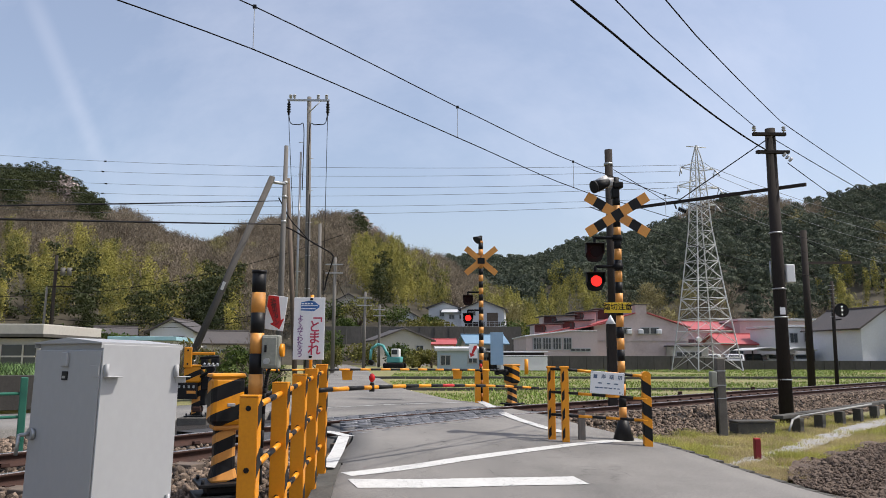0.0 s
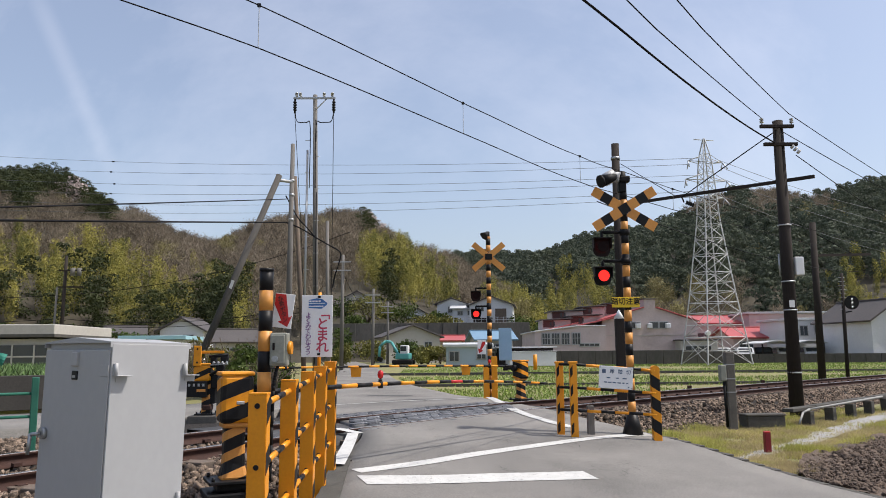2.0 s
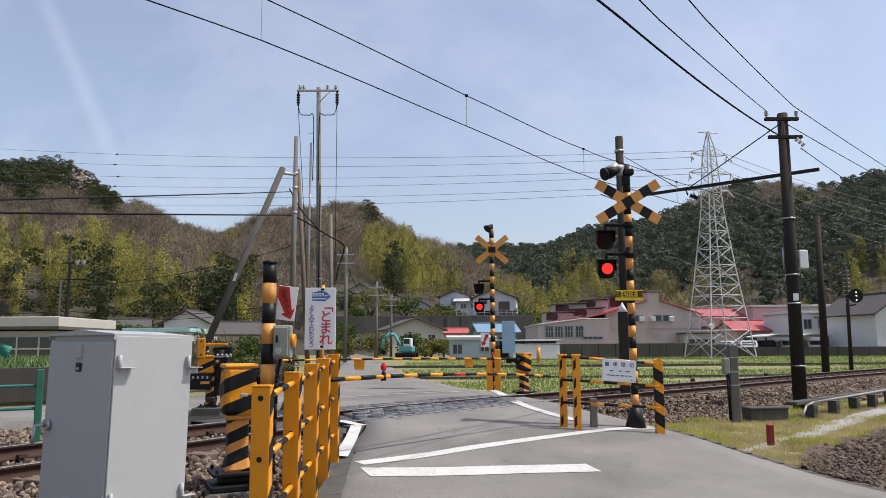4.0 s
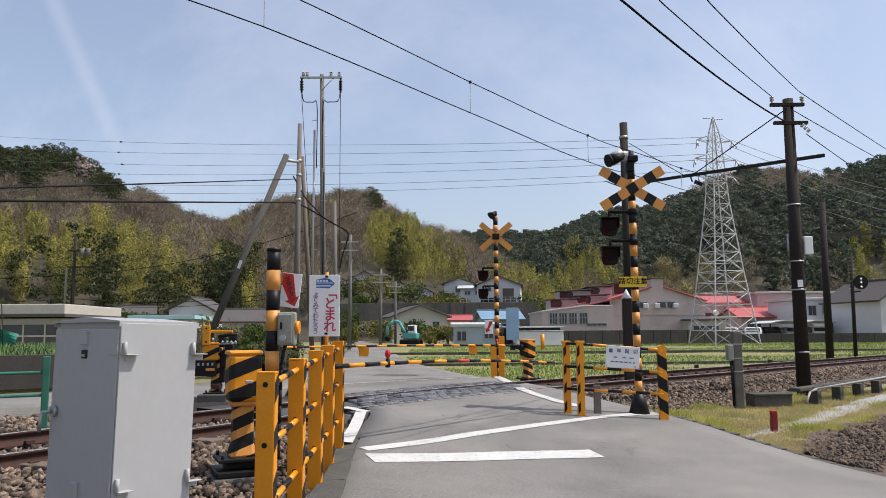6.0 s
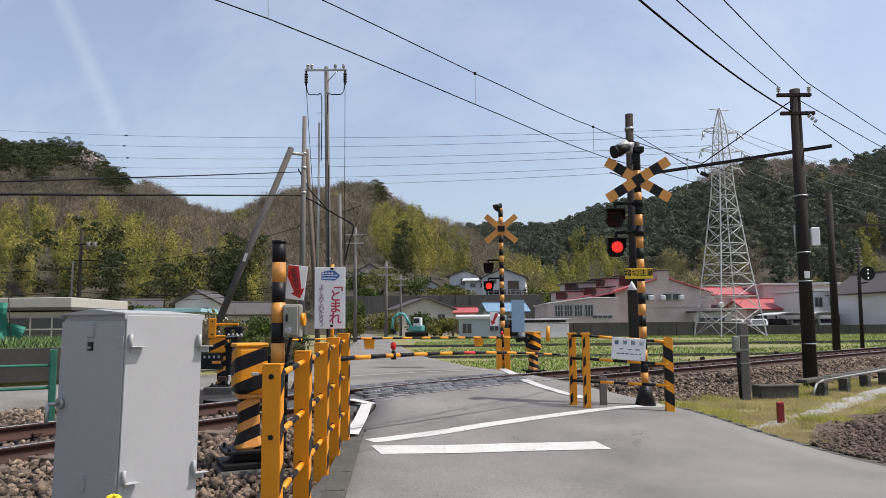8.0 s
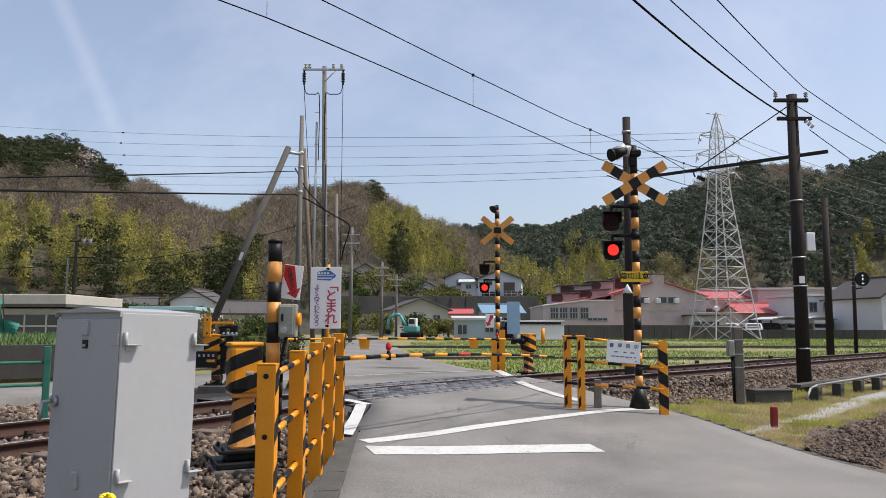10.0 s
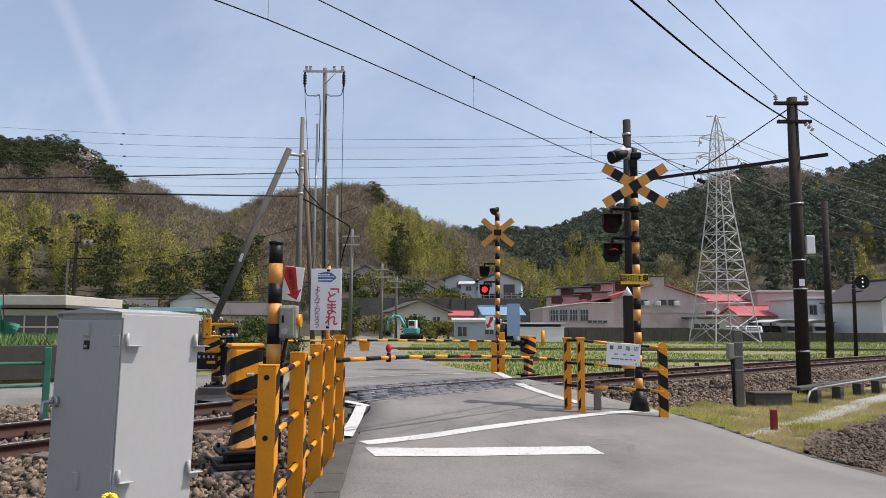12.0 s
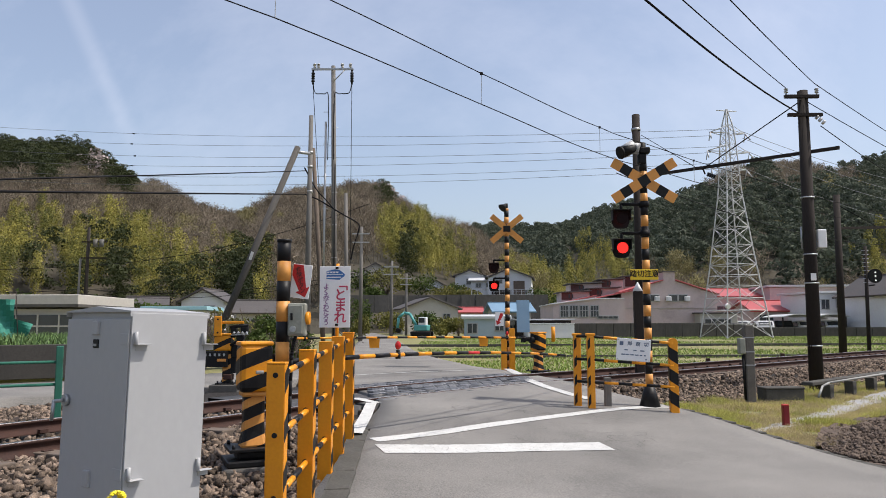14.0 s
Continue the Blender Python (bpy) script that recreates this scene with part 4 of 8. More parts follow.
# ---- right guard fence ----
def make_right_fence():
    grp = "posts of the right guard fence"
    for x, y, top in ((1.885, 11.3, 1.315), (2.05, 11.1, 1.315)):
        p = thing("guard_post", x, y, 0.05, 0, "yellow steel guard post with black slanted stripes on its flank", "guard post", grp)
        bm = bmesh.new()
        box(bm, 0.105, 0.09, top - 0.07, 0.012, 0, (top - 0.07) / 2, bevel=0.008)
        box(bm, 0.13, 0.10, 0.035, 0.01, 0, top - 0.06, bevel=0.008)
        part("channel", bm, YELLOW, p)
        for i in range(4):
            bm = bmesh.new()
            z = 0.22 + i * 0.27
            extrude_poly(bm, [(-0.038, z), (0.0, z + 0.05), (0.0, z + 0.19), (-0.038, z + 0.13)], 0.002, Matrix.Translation((0, -0.0455, 0)) @ FRONT)
            part("black_stripe", bm, BLACK, p)
    p = thing("striped_post", 3.23, 11.0, 0.05, 0, "round-topped post in slanted black and yellow stripes", "guard post", grp)
    bm = striped_box(bmesh.new(), 0.125, 0.09, 1.14, 0, 0, 0.57, 0.125, 32, 0.008)
    part("board", bm, [BLACK, YELLOW], p)
    part("cap", rod(bmesh.new(), (0, -0.048, 1.14), (0, 0.048, 1.14), 0.064, seg=20), YELLOW, p)
    a0, b0 = Vector((2.05, 11.08, 0)), Vector((3.23, 10.97, 0))
    for za, zb in ((1.28, 1.18), (0.945, 0.86), (0.62, 0.555)):
        r = thing("guard_rail", a0.x, a0.y, 0, 0, "thin tubular rail in yellow and black bands", "guard rail", "rails of the right guard fence")
        for i in range(6):
            u, v = i / 6, (i + 1) / 6
            pa, pb = (b0 - a0) * u, (b0 - a0) * v
            pa.z, pb.z = za + (zb - za) * u, za + (zb - za) * v
            part("band", rod(bmesh.new(), pa, pb, 0.021, seg=10), (BLACK, YELLOW)[(i // 1) % 2 if i != 5 else 1], r)
        part("end", rod(bmesh.new(), (-0.165, 0.2, za), (0, 0, za), 0.021, seg=10), BLACK, r)
    s = thing("crossing_name_sign", 2.65, 10.94, 1.085, -3, "white crossing name board with blue-grey lettering", "sign")
    s.matrix_basis = pose(2.65, 10.94, 1.085, 0, 4.5, -3)
    part("board", box(bmesh.new(), 0.485, 0.008, 0.315, 0, 0, 0, bevel=0.004), WHITE, s)
    for j, ch in enumerate("■岸踏切"):
        if j == 0:
            part("bar", box(bmesh.new(), 0.052, 0.003, 0.056, -0.175, -0.006, 0.085), INK_GREY, s)
        else:
            text_mesh("letter", ch, 0.068, INK_GREY, s, Matrix.Translation((-0.175 + 0.117 * j, -0.006, 0.085)) @ FRONT, 0.001)
    for z, xs in ((-0.005, ((-0.105, 0.05), (0.02, 0.045), (0.125, 0.06))), (-0.070, ((-0.145, 0.05), (-0.085, 0.05), (-0.020, 0.05), (0.050, 0.05), (0.110, 0.03), (0.165, 0.03))), (-0.125, ((0.185, 0.02),))):
        for x, w in xs:
            part("bar", box(bmesh.new(), w, 0.003, 0.016, x, -0.006, z), INK_GREY, s)
    for x in (-0.225, 0.225):
        for z in (-0.14, 0.14):
            part("screw", rod(bmesh.new(), (x, -0.008, z), (x, -0.003, z), 0.008, seg=8), STEEL, s)
    part("short_stake", box(bmesh.new(), 0.10, 0.08, 0.55, 0, 0, 0.27, bevel=0.006), POLE_CONC, thing("concrete_stake", 2.35, 11.35, 0.12, 0, "short grey concrete stake behind the guard fence", "stake"))


make_cabinet()
make_left_fence()
make_button_post()
warning_post_near()
warning_post_far()
make_right_fence()
near_machine = barrier_machine(-1.80, 7.0, 0.13, 24, "barrier machine with striped housing on a stained block")
barrier_arm(near_machine, (-1.55, 7.25, 1.10), (1.71, 11.3, 1.00), 0.027, 0.014, 0.06, 22, "drooping banded arm lowered across the lane", red_at=(12,), lights=(0.30,))
far_machine = barrier_machine(2.20, 18.9, 0.10, 218, "striped barrier machine on the far side of the rails")
barrier_arm(far_machine, (1.95, 18.65, 1.13), (-2.95, 13.2, 1.22), 0.026, 0.018, 0.02, 26, "thin banded arm lowered across the far lane", lights=(0.12, 0.93), flags=(0.24, 0.70))
side_barrier_machine()


# ---- poles, wires, pylon ----
WIRE = mat("dark_wire", (0.012, 0.012, 0.014), rough=0.8, spec=0.1, bump=0)
GREY_WIRE = mat("grey_line_wire", (0.16, 0.17, 0.19), rough=0.6, bump=0)
PORCELAIN = mat("white_porcelain", (0.55, 0.55, 0.55), (0.45, 0.45, 0.45), rough=0.3, bump=0)
GALV = mat("pale_galvanised_lattice", (0.52, 0.53, 0.54), (0.42, 0.43, 0.44), rough=0.6, metal=0.15, scale=0.5, bump=0)


def wire(name, pts, r, label, grp="", category="cable", material=None, parent=None):
    """One round wire along pts."""
    p = np.array([tuple(q) for q in pts], float)
    t = np.gradient(p, axis=0)
    t /= np.linalg.norm(t, axis=1)[:, None]
    side = np.cross(t, np.where(np.abs(t[:, 2:3]) > 0.95, [[1.0, 0, 0]], [[0, 0, 1.0]]))
    side /= np.linalg.norm(side, axis=1)[:, None]
    up = np.cross(side, t)
    ring = [p + r * (math.cos(a) * side + math.sin(a) * up) for a in np.linspace(0, 2 * math.pi, 7)]
    v = np.stack(ring, 1)
    ob = raw(name, v.reshape(-1, 3), grid_faces(len(p), 7), material or WIRE, parent, smooth=True)
    if parent is None:
        tagged(ob, label, category, grp)
    return ob


def sagging(a, b, sag, n=14):
    a, b = Vector(a), Vector(b)
    return [a.lerp(b, i / n) - Vector((0, 0, sag * 4 * (i / n) * (1 - i / n))) for i in range(n + 1)]


def insulator(parent, x, y, z, k=1.0):
    bm = bmesh.new()
    rod(bm, (x, y, z), (x, y, z + 0.16 * k), 0.018 * k, seg=8)
    for i in range(3):
        rod(bm, (x, y, z + (0.05 + 0.04 * i) * k), (x, y, z + (0.075 + 0.04 * i) * k), 0.05 * k, 0.03 * k, seg=12)
    part("insulator", bm, PORCELAIN, parent)


def catenary_pole():
    p = thing("catenary_pole", 8.15, 17.0, -0.05, 0, "dark brown tapered railway pole with cross arms and bracket", "pole", "railway poles")
    part("shaft", rod(bmesh.new(), (0.0, 0, 0), (0.02, 0, 6.86), 0.155, 0.115, seg=20), POLE_DARK, p)
    for z in (1.0, 2.4, 3.05, 4.35):
        part("strap", rod(bmesh.new(), (0.01, 0, z), (0.01, 0, z + 0.03), 0.155, seg=18), STEEL, p)
    for z, x0, x1 in ((6.69, -0.46, 0.32), (6.26, -0.40, 0.38)):
        part("cross_arm", box(bmesh.new(), x1 - x0, 0.09, 0.075, (x0 + x1) / 2, -0.14, z, bevel=0.006), POLE_DARK, p)
    insulator(p, -0.42, -0.14, 6.73)
    insulator(p, 0.28, -0.14, 6.73)
    bm = bmesh.new()
    for i in range(3):
        rod(bm, (0.24 + i * 0.07, -0.14, 6.22 - i * 0.06), (0.28 + i * 0.07, -0.14, 6.19 - i * 0.06), 0.055, seg=12)
    part("strain_insulator", bm, PORCELAIN, p)
    a, b = Vector((5.80, 20.12, 5.50)) - p.location, Vector((8.75, 16.55, 5.35)) - p.location
    bm = bmesh.new()
    box(bm, (b - a).length, 0.06, 0.078, bevel=0.005)
    d = (b - a).normalized()
    bmesh.ops.transform(bm, matrix=Matrix.Translation((a + b) / 2 + Vector((-0.08, -0.08, 0))) @ d.to_track_quat("X", "Z").to_matrix().to_4x4(), verts=bm.verts[:])
    part("bracket_beam", bm, POLE_DARK, p, "long dark bracket beam over the track")
    part("stay_rod", rod(bmesh.new(), (0.0, -0.02, 6.65), (-1.72, 1.85, 5.42), 0.014, seg=8), WIRE, p)
    bm = bmesh.new()
    for i in range(4):
        rod(bm, (-1.62 + i * 0.05, 1.78, 5.28 - i * 0.02), (-1.59 + i * 0.05, 1.78, 5.27 - i * 0.02), 0.055, seg=12)
    rod(bm, (-1.72, 1.78, 5.40), (-1.68, 1.78, 5.28), 0.02, seg=8)
    part("strain_insulator", bm, RUBBER, p)
    part("equipment_box", box(bmesh.new(), 0.20, 0.16, 0.42, 0.26, -0.02, 3.42, bevel=0.02), WHITE, p, "pale equipment box")
    part("number_plate", box(bmesh.new(), 0.12, 0.01, 0.16, -0.02, -0.165, 2.55), WHITE, p)
    part("conduit", rod(bmesh.new(), (-0.17, 0, 3.2), (-0.17, 0, 3.7), 0.02, seg=8), STEEL, p)


def track_point(ratio):
    """The place over the track's middle where x / y has this value."""
    i = int(np.argmin(np.abs(CENTRE[:, 0] / np.maximum(CENTRE[:, 1], 0.1) - ratio) + (CENTRE[:, 1] < 4) * 99))
    return CENTRE[i]


def overhead_line():
    line = spline([(-9.0, 0.8), (-5.2, 6.2), (-2.25, 9.4), (0.58, 12.9), (3.35, 16.4), (6.25, 18.95), (17.8, 29.5), (34.0, 43.0)], 6)
    low = [Vector((x, y, z)) for (x, y), z in zip(line, np.interp(line[:, 1], [0, 9.4, 12.9, 16.4, 18.9, 45], [5.55, 5.43, 5.31, 5.22, 5.07, 5.0]))]
    top = [Vector((x, y, z)) for (x, y), z in zip(line, np.interp(line[:, 1], [0, 9.4, 12.9, 16.4, 18.9, 24, 30, 45], [6.28, 6.02, 5.87, 5.82, 5.62, 5.55, 5.6, 5.6]))]
    lo = wire("contact_wire", low, 0.0085, "thin dark contact wire above the track", "overhead line")
    up = wire("messenger_wire", top, 0.0085, "dark messenger wire carrying the contact wire", "overhead line")
    for y in (5.0, 9.45, 12.95, 16.45, 18.95):
        a = min(low, key=lambda v: abs(v.y - y))
        j = low.index(a)
        h = wire("hanger", [low[j], top[j]], 0.006, "thin hanger between the overhead wires", "overhead hangers", "hanger", STEEL)
        part("clip", box(bmesh.new(), 0.05, 0.03, 0.05, *top[j], bevel=0.005), BLACK, h)
    feeds = (((2.397, 9.0, 5.516), (7.97, 16.8, 6.237), 0.016, 0.10), ((2.855, 9.0, 5.516), (7.756, 16.88, 6.834), 0.009, 0.02), ((3.638, 9.5, 5.742), (8.394, 16.88, 6.955), 0.009, 0.02))
    for a, b, r, sag in feeds:
        a, b = Vector(a), Vector(b)
        d = b - a
        near = [a - Vector((d.x, d.y, d.z * 0.7)) * k for k in (2.2, 1.1)]
        wire("feeder_wire", near + sagging(a, b, sag), r, "dark feeder wire running along the railway poles", "feeder wires")
    for a, b in (((8.5, 16.9, 5.96), (13.18, 22.0, 5.775)), ((8.394, 16.88, 6.955), (13.26, 22.0, 7.016)), ((8.26, 17.0, 6.563), (13.23, 22.0, 6.57))):
        a, b = Vector(a), Vector(b)
        wire("feeder_wire", sagging(a, a + (b - a) * 2.4, 0.06), 0.010, "dark feeder wire running along the railway poles", "feeder wires")
    wire("pull_off_wire", [Vector((6.24, 24.00, 7.58)), Vector((6.39, 19.30, 5.53))], 0.010, "taut wire from the dark pole to the bracket beam", "feeder wires")
    wire("signal_cable", sagging((3.5, 15.5, 4.6), (19.5, 33.0, 4.9), 0.4), 0.010, "thin cable crossing behind the pole", "feeder wires")


def plain_pole(name, x, y, z0, x1, y1, z1, r0, r1, material, label, grp=""):
    p = thing(name, x, y, z0, 0, label, "pole", grp)
    part("shaft", rod(bmesh.new(), (0, 0, 0), (x1 - x, y1 - y, z1 - z0), r0, r1, seg=18), material, p)
    return p


def left_poles():
    a = thing("utility_pole", -5.456, 34.0, 0.0, 0, "tall concrete utility pole with cross arm and hanging leads", "pole", "utility poles")
    part("shaft", rod(bmesh.new(), (0.266, 0, 0), (0.05, 0, 13.5), 0.135, 0.098, seg=18), POLE_CONC, a)
    part("cross_arm", box(bmesh.new(), 1.95, 0.09, 0.09, 0.05, -0.2, 13.28, bevel=0.01), STEEL, a)
    part("brace", rod(bmesh.new(), (0.1, -0.2, 12.7), (0.62, -0.2, 13.25), 0.025, seg=8), STEEL, a)
    for x in (-0.78, -0.60, 0.50, 0.88):
        insulator(a, x, -0.2, 13.3, 1.6)
    for x in (-0.85, 0.95):
        bm = bmesh.new()
        rod(bm, (x, -0.2, 13.25), (x, -0.2, 12.55), 0.045, seg=8)
        for i in range(4):
            rod(bm, (x, -0.2, 13.1 - i * 0.12), (x, -0.2, 13.05 - i * 0.12), 0.085, seg=10)
        part("arrester", bm, RUBBER, a)
        pts = spline([(x, 12.6), (x * 0.86, 12.15), (x * 0.4, 12.1), (x * 0.15, 11.9), (x * 0.15, 9.0)], 6)
        wire("lead", [Vector((q[0], -0.2, q[1])) for q in pts], 0.022, "", parent=a)
        wire("drop_lead", [Vector((x, -0.2, 12.5)), Vector((x * 0.5 if x < 0 else x, -0.2, 6.5)), Vector((x * 0.3 if x < 0 else x, -0.2, 3.2))], 0.014, "", parent=a)
    for i in range(12):
        part("step_bolt", rod(bmesh.new(), (0.10 * (-1) ** i, -0.18, 3 + i * 0.75), (0.34 * (-1) ** i, -0.18, 3 + i * 0.75), 0.014, seg=6), STEEL, a)
    part("riser_pipe", rod(bmesh.new(), (-0.26, -0.15, 1.0), (-0.24, -0.15, 10.8), 0.05, seg=8), STEEL, a)
    part("riser_pipe", rod(bmesh.new(), (0.22, -0.2, 1.0), (0.22, -0.2, 8.8), 0.03, seg=8), RUBBER, a)
    b = plain_pole("utility_pole", -5.331, 28.0, 0.0, -5.272, 28.0, 9.43, 0.135, 0.078, POLE_CONC, "slim grey concrete pole tied to a leaning strut", "utility poles")
    for z in (7.95, 7.4, 6.45):
        part("band", rod(bmesh.new(), (0.05, 0, z), (0.05, 0, z + 0.08), 0.105, seg=16), STEEL, b)
    s = plain_pole("strut_pole", -8.319, 25.81, 0.2, -5.682, 27.6, 8.11, 0.125, 0.112, POLE_MID, "grey strut pole leaning against a utility pole", "utility poles")
    part("yoke", rod(bmesh.new(), (2.55, 1.72, 7.72), (3.05, 2.15, 7.74), 0.06, seg=10), STEEL, s)
    part("plate", box(bmesh.new(), 0.10, 0.02, 0.30, 1.27, 0.70, 3.72, ry=18), PORCELAIN, s)
    plain_pole("wooden_pole", -4.752, 28.6, 0.0, -5.284, 28.6, 8.3, 0.095, 0.075, SLEEPER, "brown wooden pole beside the concrete pole", "utility poles")
    plain_pole("utility_pole", -5.75, 42.0, 0.2, -5.88, 42.0, 8.9, 0.12, 0.09, POLE_CONC, "distant concrete utility pole in a row down the lane", "utility poles")
    for x, y, h in ((-4.7, 60.0, 6.3), (-4.4, 75.0, 6.3), (-6.2, 52.0, 8.0)):
        q = plain_pole("utility_pole", x, y, 0.3, x + 0.05, y, h + 0.3, 0.14, 0.10, POLE_CONC, "thin distant utility pole with cross arms", "utility poles")
        for z in (h - 0.5, h - 1.1):
            part("cross_arm", box(bmesh.new(), 1.2, 0.08, 0.08, 0, -0.1, z), STEEL, q)
    q = plain_pole("utility_pole", -29.25, 60.0, 0.3, -29.16, 60.0, 9.4, 0.16, 0.12, POLE_DARK, "dark pole with transformer arms before the bamboo", "utility poles")
    for z in (7.9, 6.6):
        part("cross_arm", box(bmesh.new(), 2.0, 0.1, 0.1, 0.6, -0.1, z), POLE_DARK, q)
    for x in (0.7, 1.2):
        part("transformer", rod(bmesh.new(), (x, -0.1, 7.5), (x, -0.1, 8.1), 0.18, seg=12), POLE_CONC, q)
    plain_pole("utility_pole", -29.9, 60.0, 0.3, -29.75, 60.0, 6.9, 0.10, 0.08, POLE_CONC, "thin grey support pole", "utility poles")
    for x, y, h, r in ((6.05, 24.0, 8.25, 0.135),):
        q = plain_pole("railway_pole", x, y, 0.1, x + 0.03, y, h, 0.15, 0.125, POLE_DARK, "dark railway pole standing behind the crossing signal", "railway poles")
        part("strap", rod(bmesh.new(), (0.02, 0, 7.62), (0.02, 0, 7.70), 0.15, seg=14), STEEL, q)
    w = thing("pointed_post", 4.49, 18.0, 0.1, 0, "dark weathered post with a pale pointed cap", "post")
    part("shaft", box(bmesh.new(), 0.20, 0.16, 2.15, 0, 0, 1.07, bevel=0.01), POLE_DARK, w)
    part("cap", rod(bmesh.new(), (0, 0, 2.14), (0, 0, 2.36), 0.13, 0.01, seg=4), WHITE, w, "pale pyramid cap")
    q = plain_pole("railway_pole", 17.85, 34.6, 0.1, 17.93, 34.6, 7.4, 0.17, 0.14, POLE_DARK, "more distant dark railway pole with a bracket beam", "railway poles")
    part("bracket_beam", box(bmesh.new(), 3.4, 0.08, 0.12, 1.75, 0.6, 5.85, rz=18, ry=-3), POLE_DARK, q)
    part("stay_rod", rod(bmesh.new(), (0, 0, 6.9), (2.2, 0.7, 5.95), 0.02, seg=6), WIRE, q)
    m = thing("railway_signal", 18.7, 34.0, 0.1, 0, "black railway signal mast with round lamp head", "railway signal")
    part("mast", rod(bmesh.new(), (0, 0, 0), (0.08, 0, 4.85), 0.085, 0.07, seg=12), POLE_DARK, m)
    part("arm", rod(bmesh.new(), (0.05, 0, 3.05), (0.40, -0.05, 3.10), 0.03, seg=8), RUBBER, m)
    hd = part("signal_head", rod(bmesh.new(), (0.40, -0.12, 3.50), (0.40, -0.06, 3.50), 0.32, seg=28), RUBBER, m, "round black signal head")
    for z in (3.30, 3.50, 3.66):
        part("lamp", rod(bmesh.new(), (0.40, -0.15, z), (0.40, -0.11, z), 0.028, seg=12), LAMP_WHITE, hd, "small white lamp")
    for i in range(9):
        part("step_bolt", rod(bmesh.new(), (-0.12, -0.05, 3.2 + i * 0.18), (0.2, -0.05, 3.2 + i * 0.18), 0.012, seg=5), STEEL, m)


LAMP_WHITE = glow("white_signal_lamp", (1.0, 0.98, 0.92), 1.2)


def left_cables():
    for pts, r, s in (([(-13.0, -16.0, 0.9), (-7.183, 12.0, 3.856), (-5.413, 28.0, 7.289)], 0.022, 0), ([(-13.0, -16.0, 1.2), (-7.17, 12.0, 3.65), (-5.48, 28.0, 6.39)], 0.03, 0)):
        a, b = Vector(pts[1]), Vector(pts[2])
        wire("telephone_cable", sagging(a + (a - b) * 0.6, b, 0.02), r * 0.8, "thick black telephone cable strung to the pole", "telephone cables")
    pts = [Vector((x, 28.0, z)) for x, z in spline([(-5.48, 6.39), (-5.0, 6.2), (-4.56, 5.94), (-4.0, 5.6), (-3.46, 5.28), (-3.42, 5.0), (-3.60, 4.4), (-3.7, 3.9)], 5)]
    wire("telephone_cable", pts, 0.028, "thick black telephone cable drooping from the pole", "telephone cables")
    pts = [Vector((x, 28.0, z)) for x, z in spline([(-5.5, 7.41), (-5.05, 6.6), (-4.7, 6.2), (-4.3, 5.75)], 5)]
    wire("telephone_cable", pts, 0.026, "thick black telephone cable drooping from the pole", "telephone cables")
    for x0, z0, x1, y1, z1 in ((-4.6, 6.2, -4.4, 75, 6.0), (-4.6, 5.6, -14, 100, 9.0), (-4.6, 5.2, -6.2, 52, 7.2), (-4.4, 5.6, -12.0, 95, 8.0)):
        wire("service_wire", sagging((x0, 60, z0), (x1, y1, z1), 0.9), 0.018, "thin service wire among the village poles", "service wires")
    for z0, z1 in ((3.9, 3.0), (3.5, 2.7), (5.8, 7.9)):
        wire("service_wire", sagging((-60, 62, z0 + 1.2), (-29.2, 60, z0 + 0.5), 0.6), 0.022, "thin service wire before the bamboo", "service wires")
        wire("service_wire", sagging((-29.2, 60, z0 + 0.5), (-6.0, 55, z1 + 2.5), 0.9), 0.022, "thin service wire before the bamboo", "service wires")


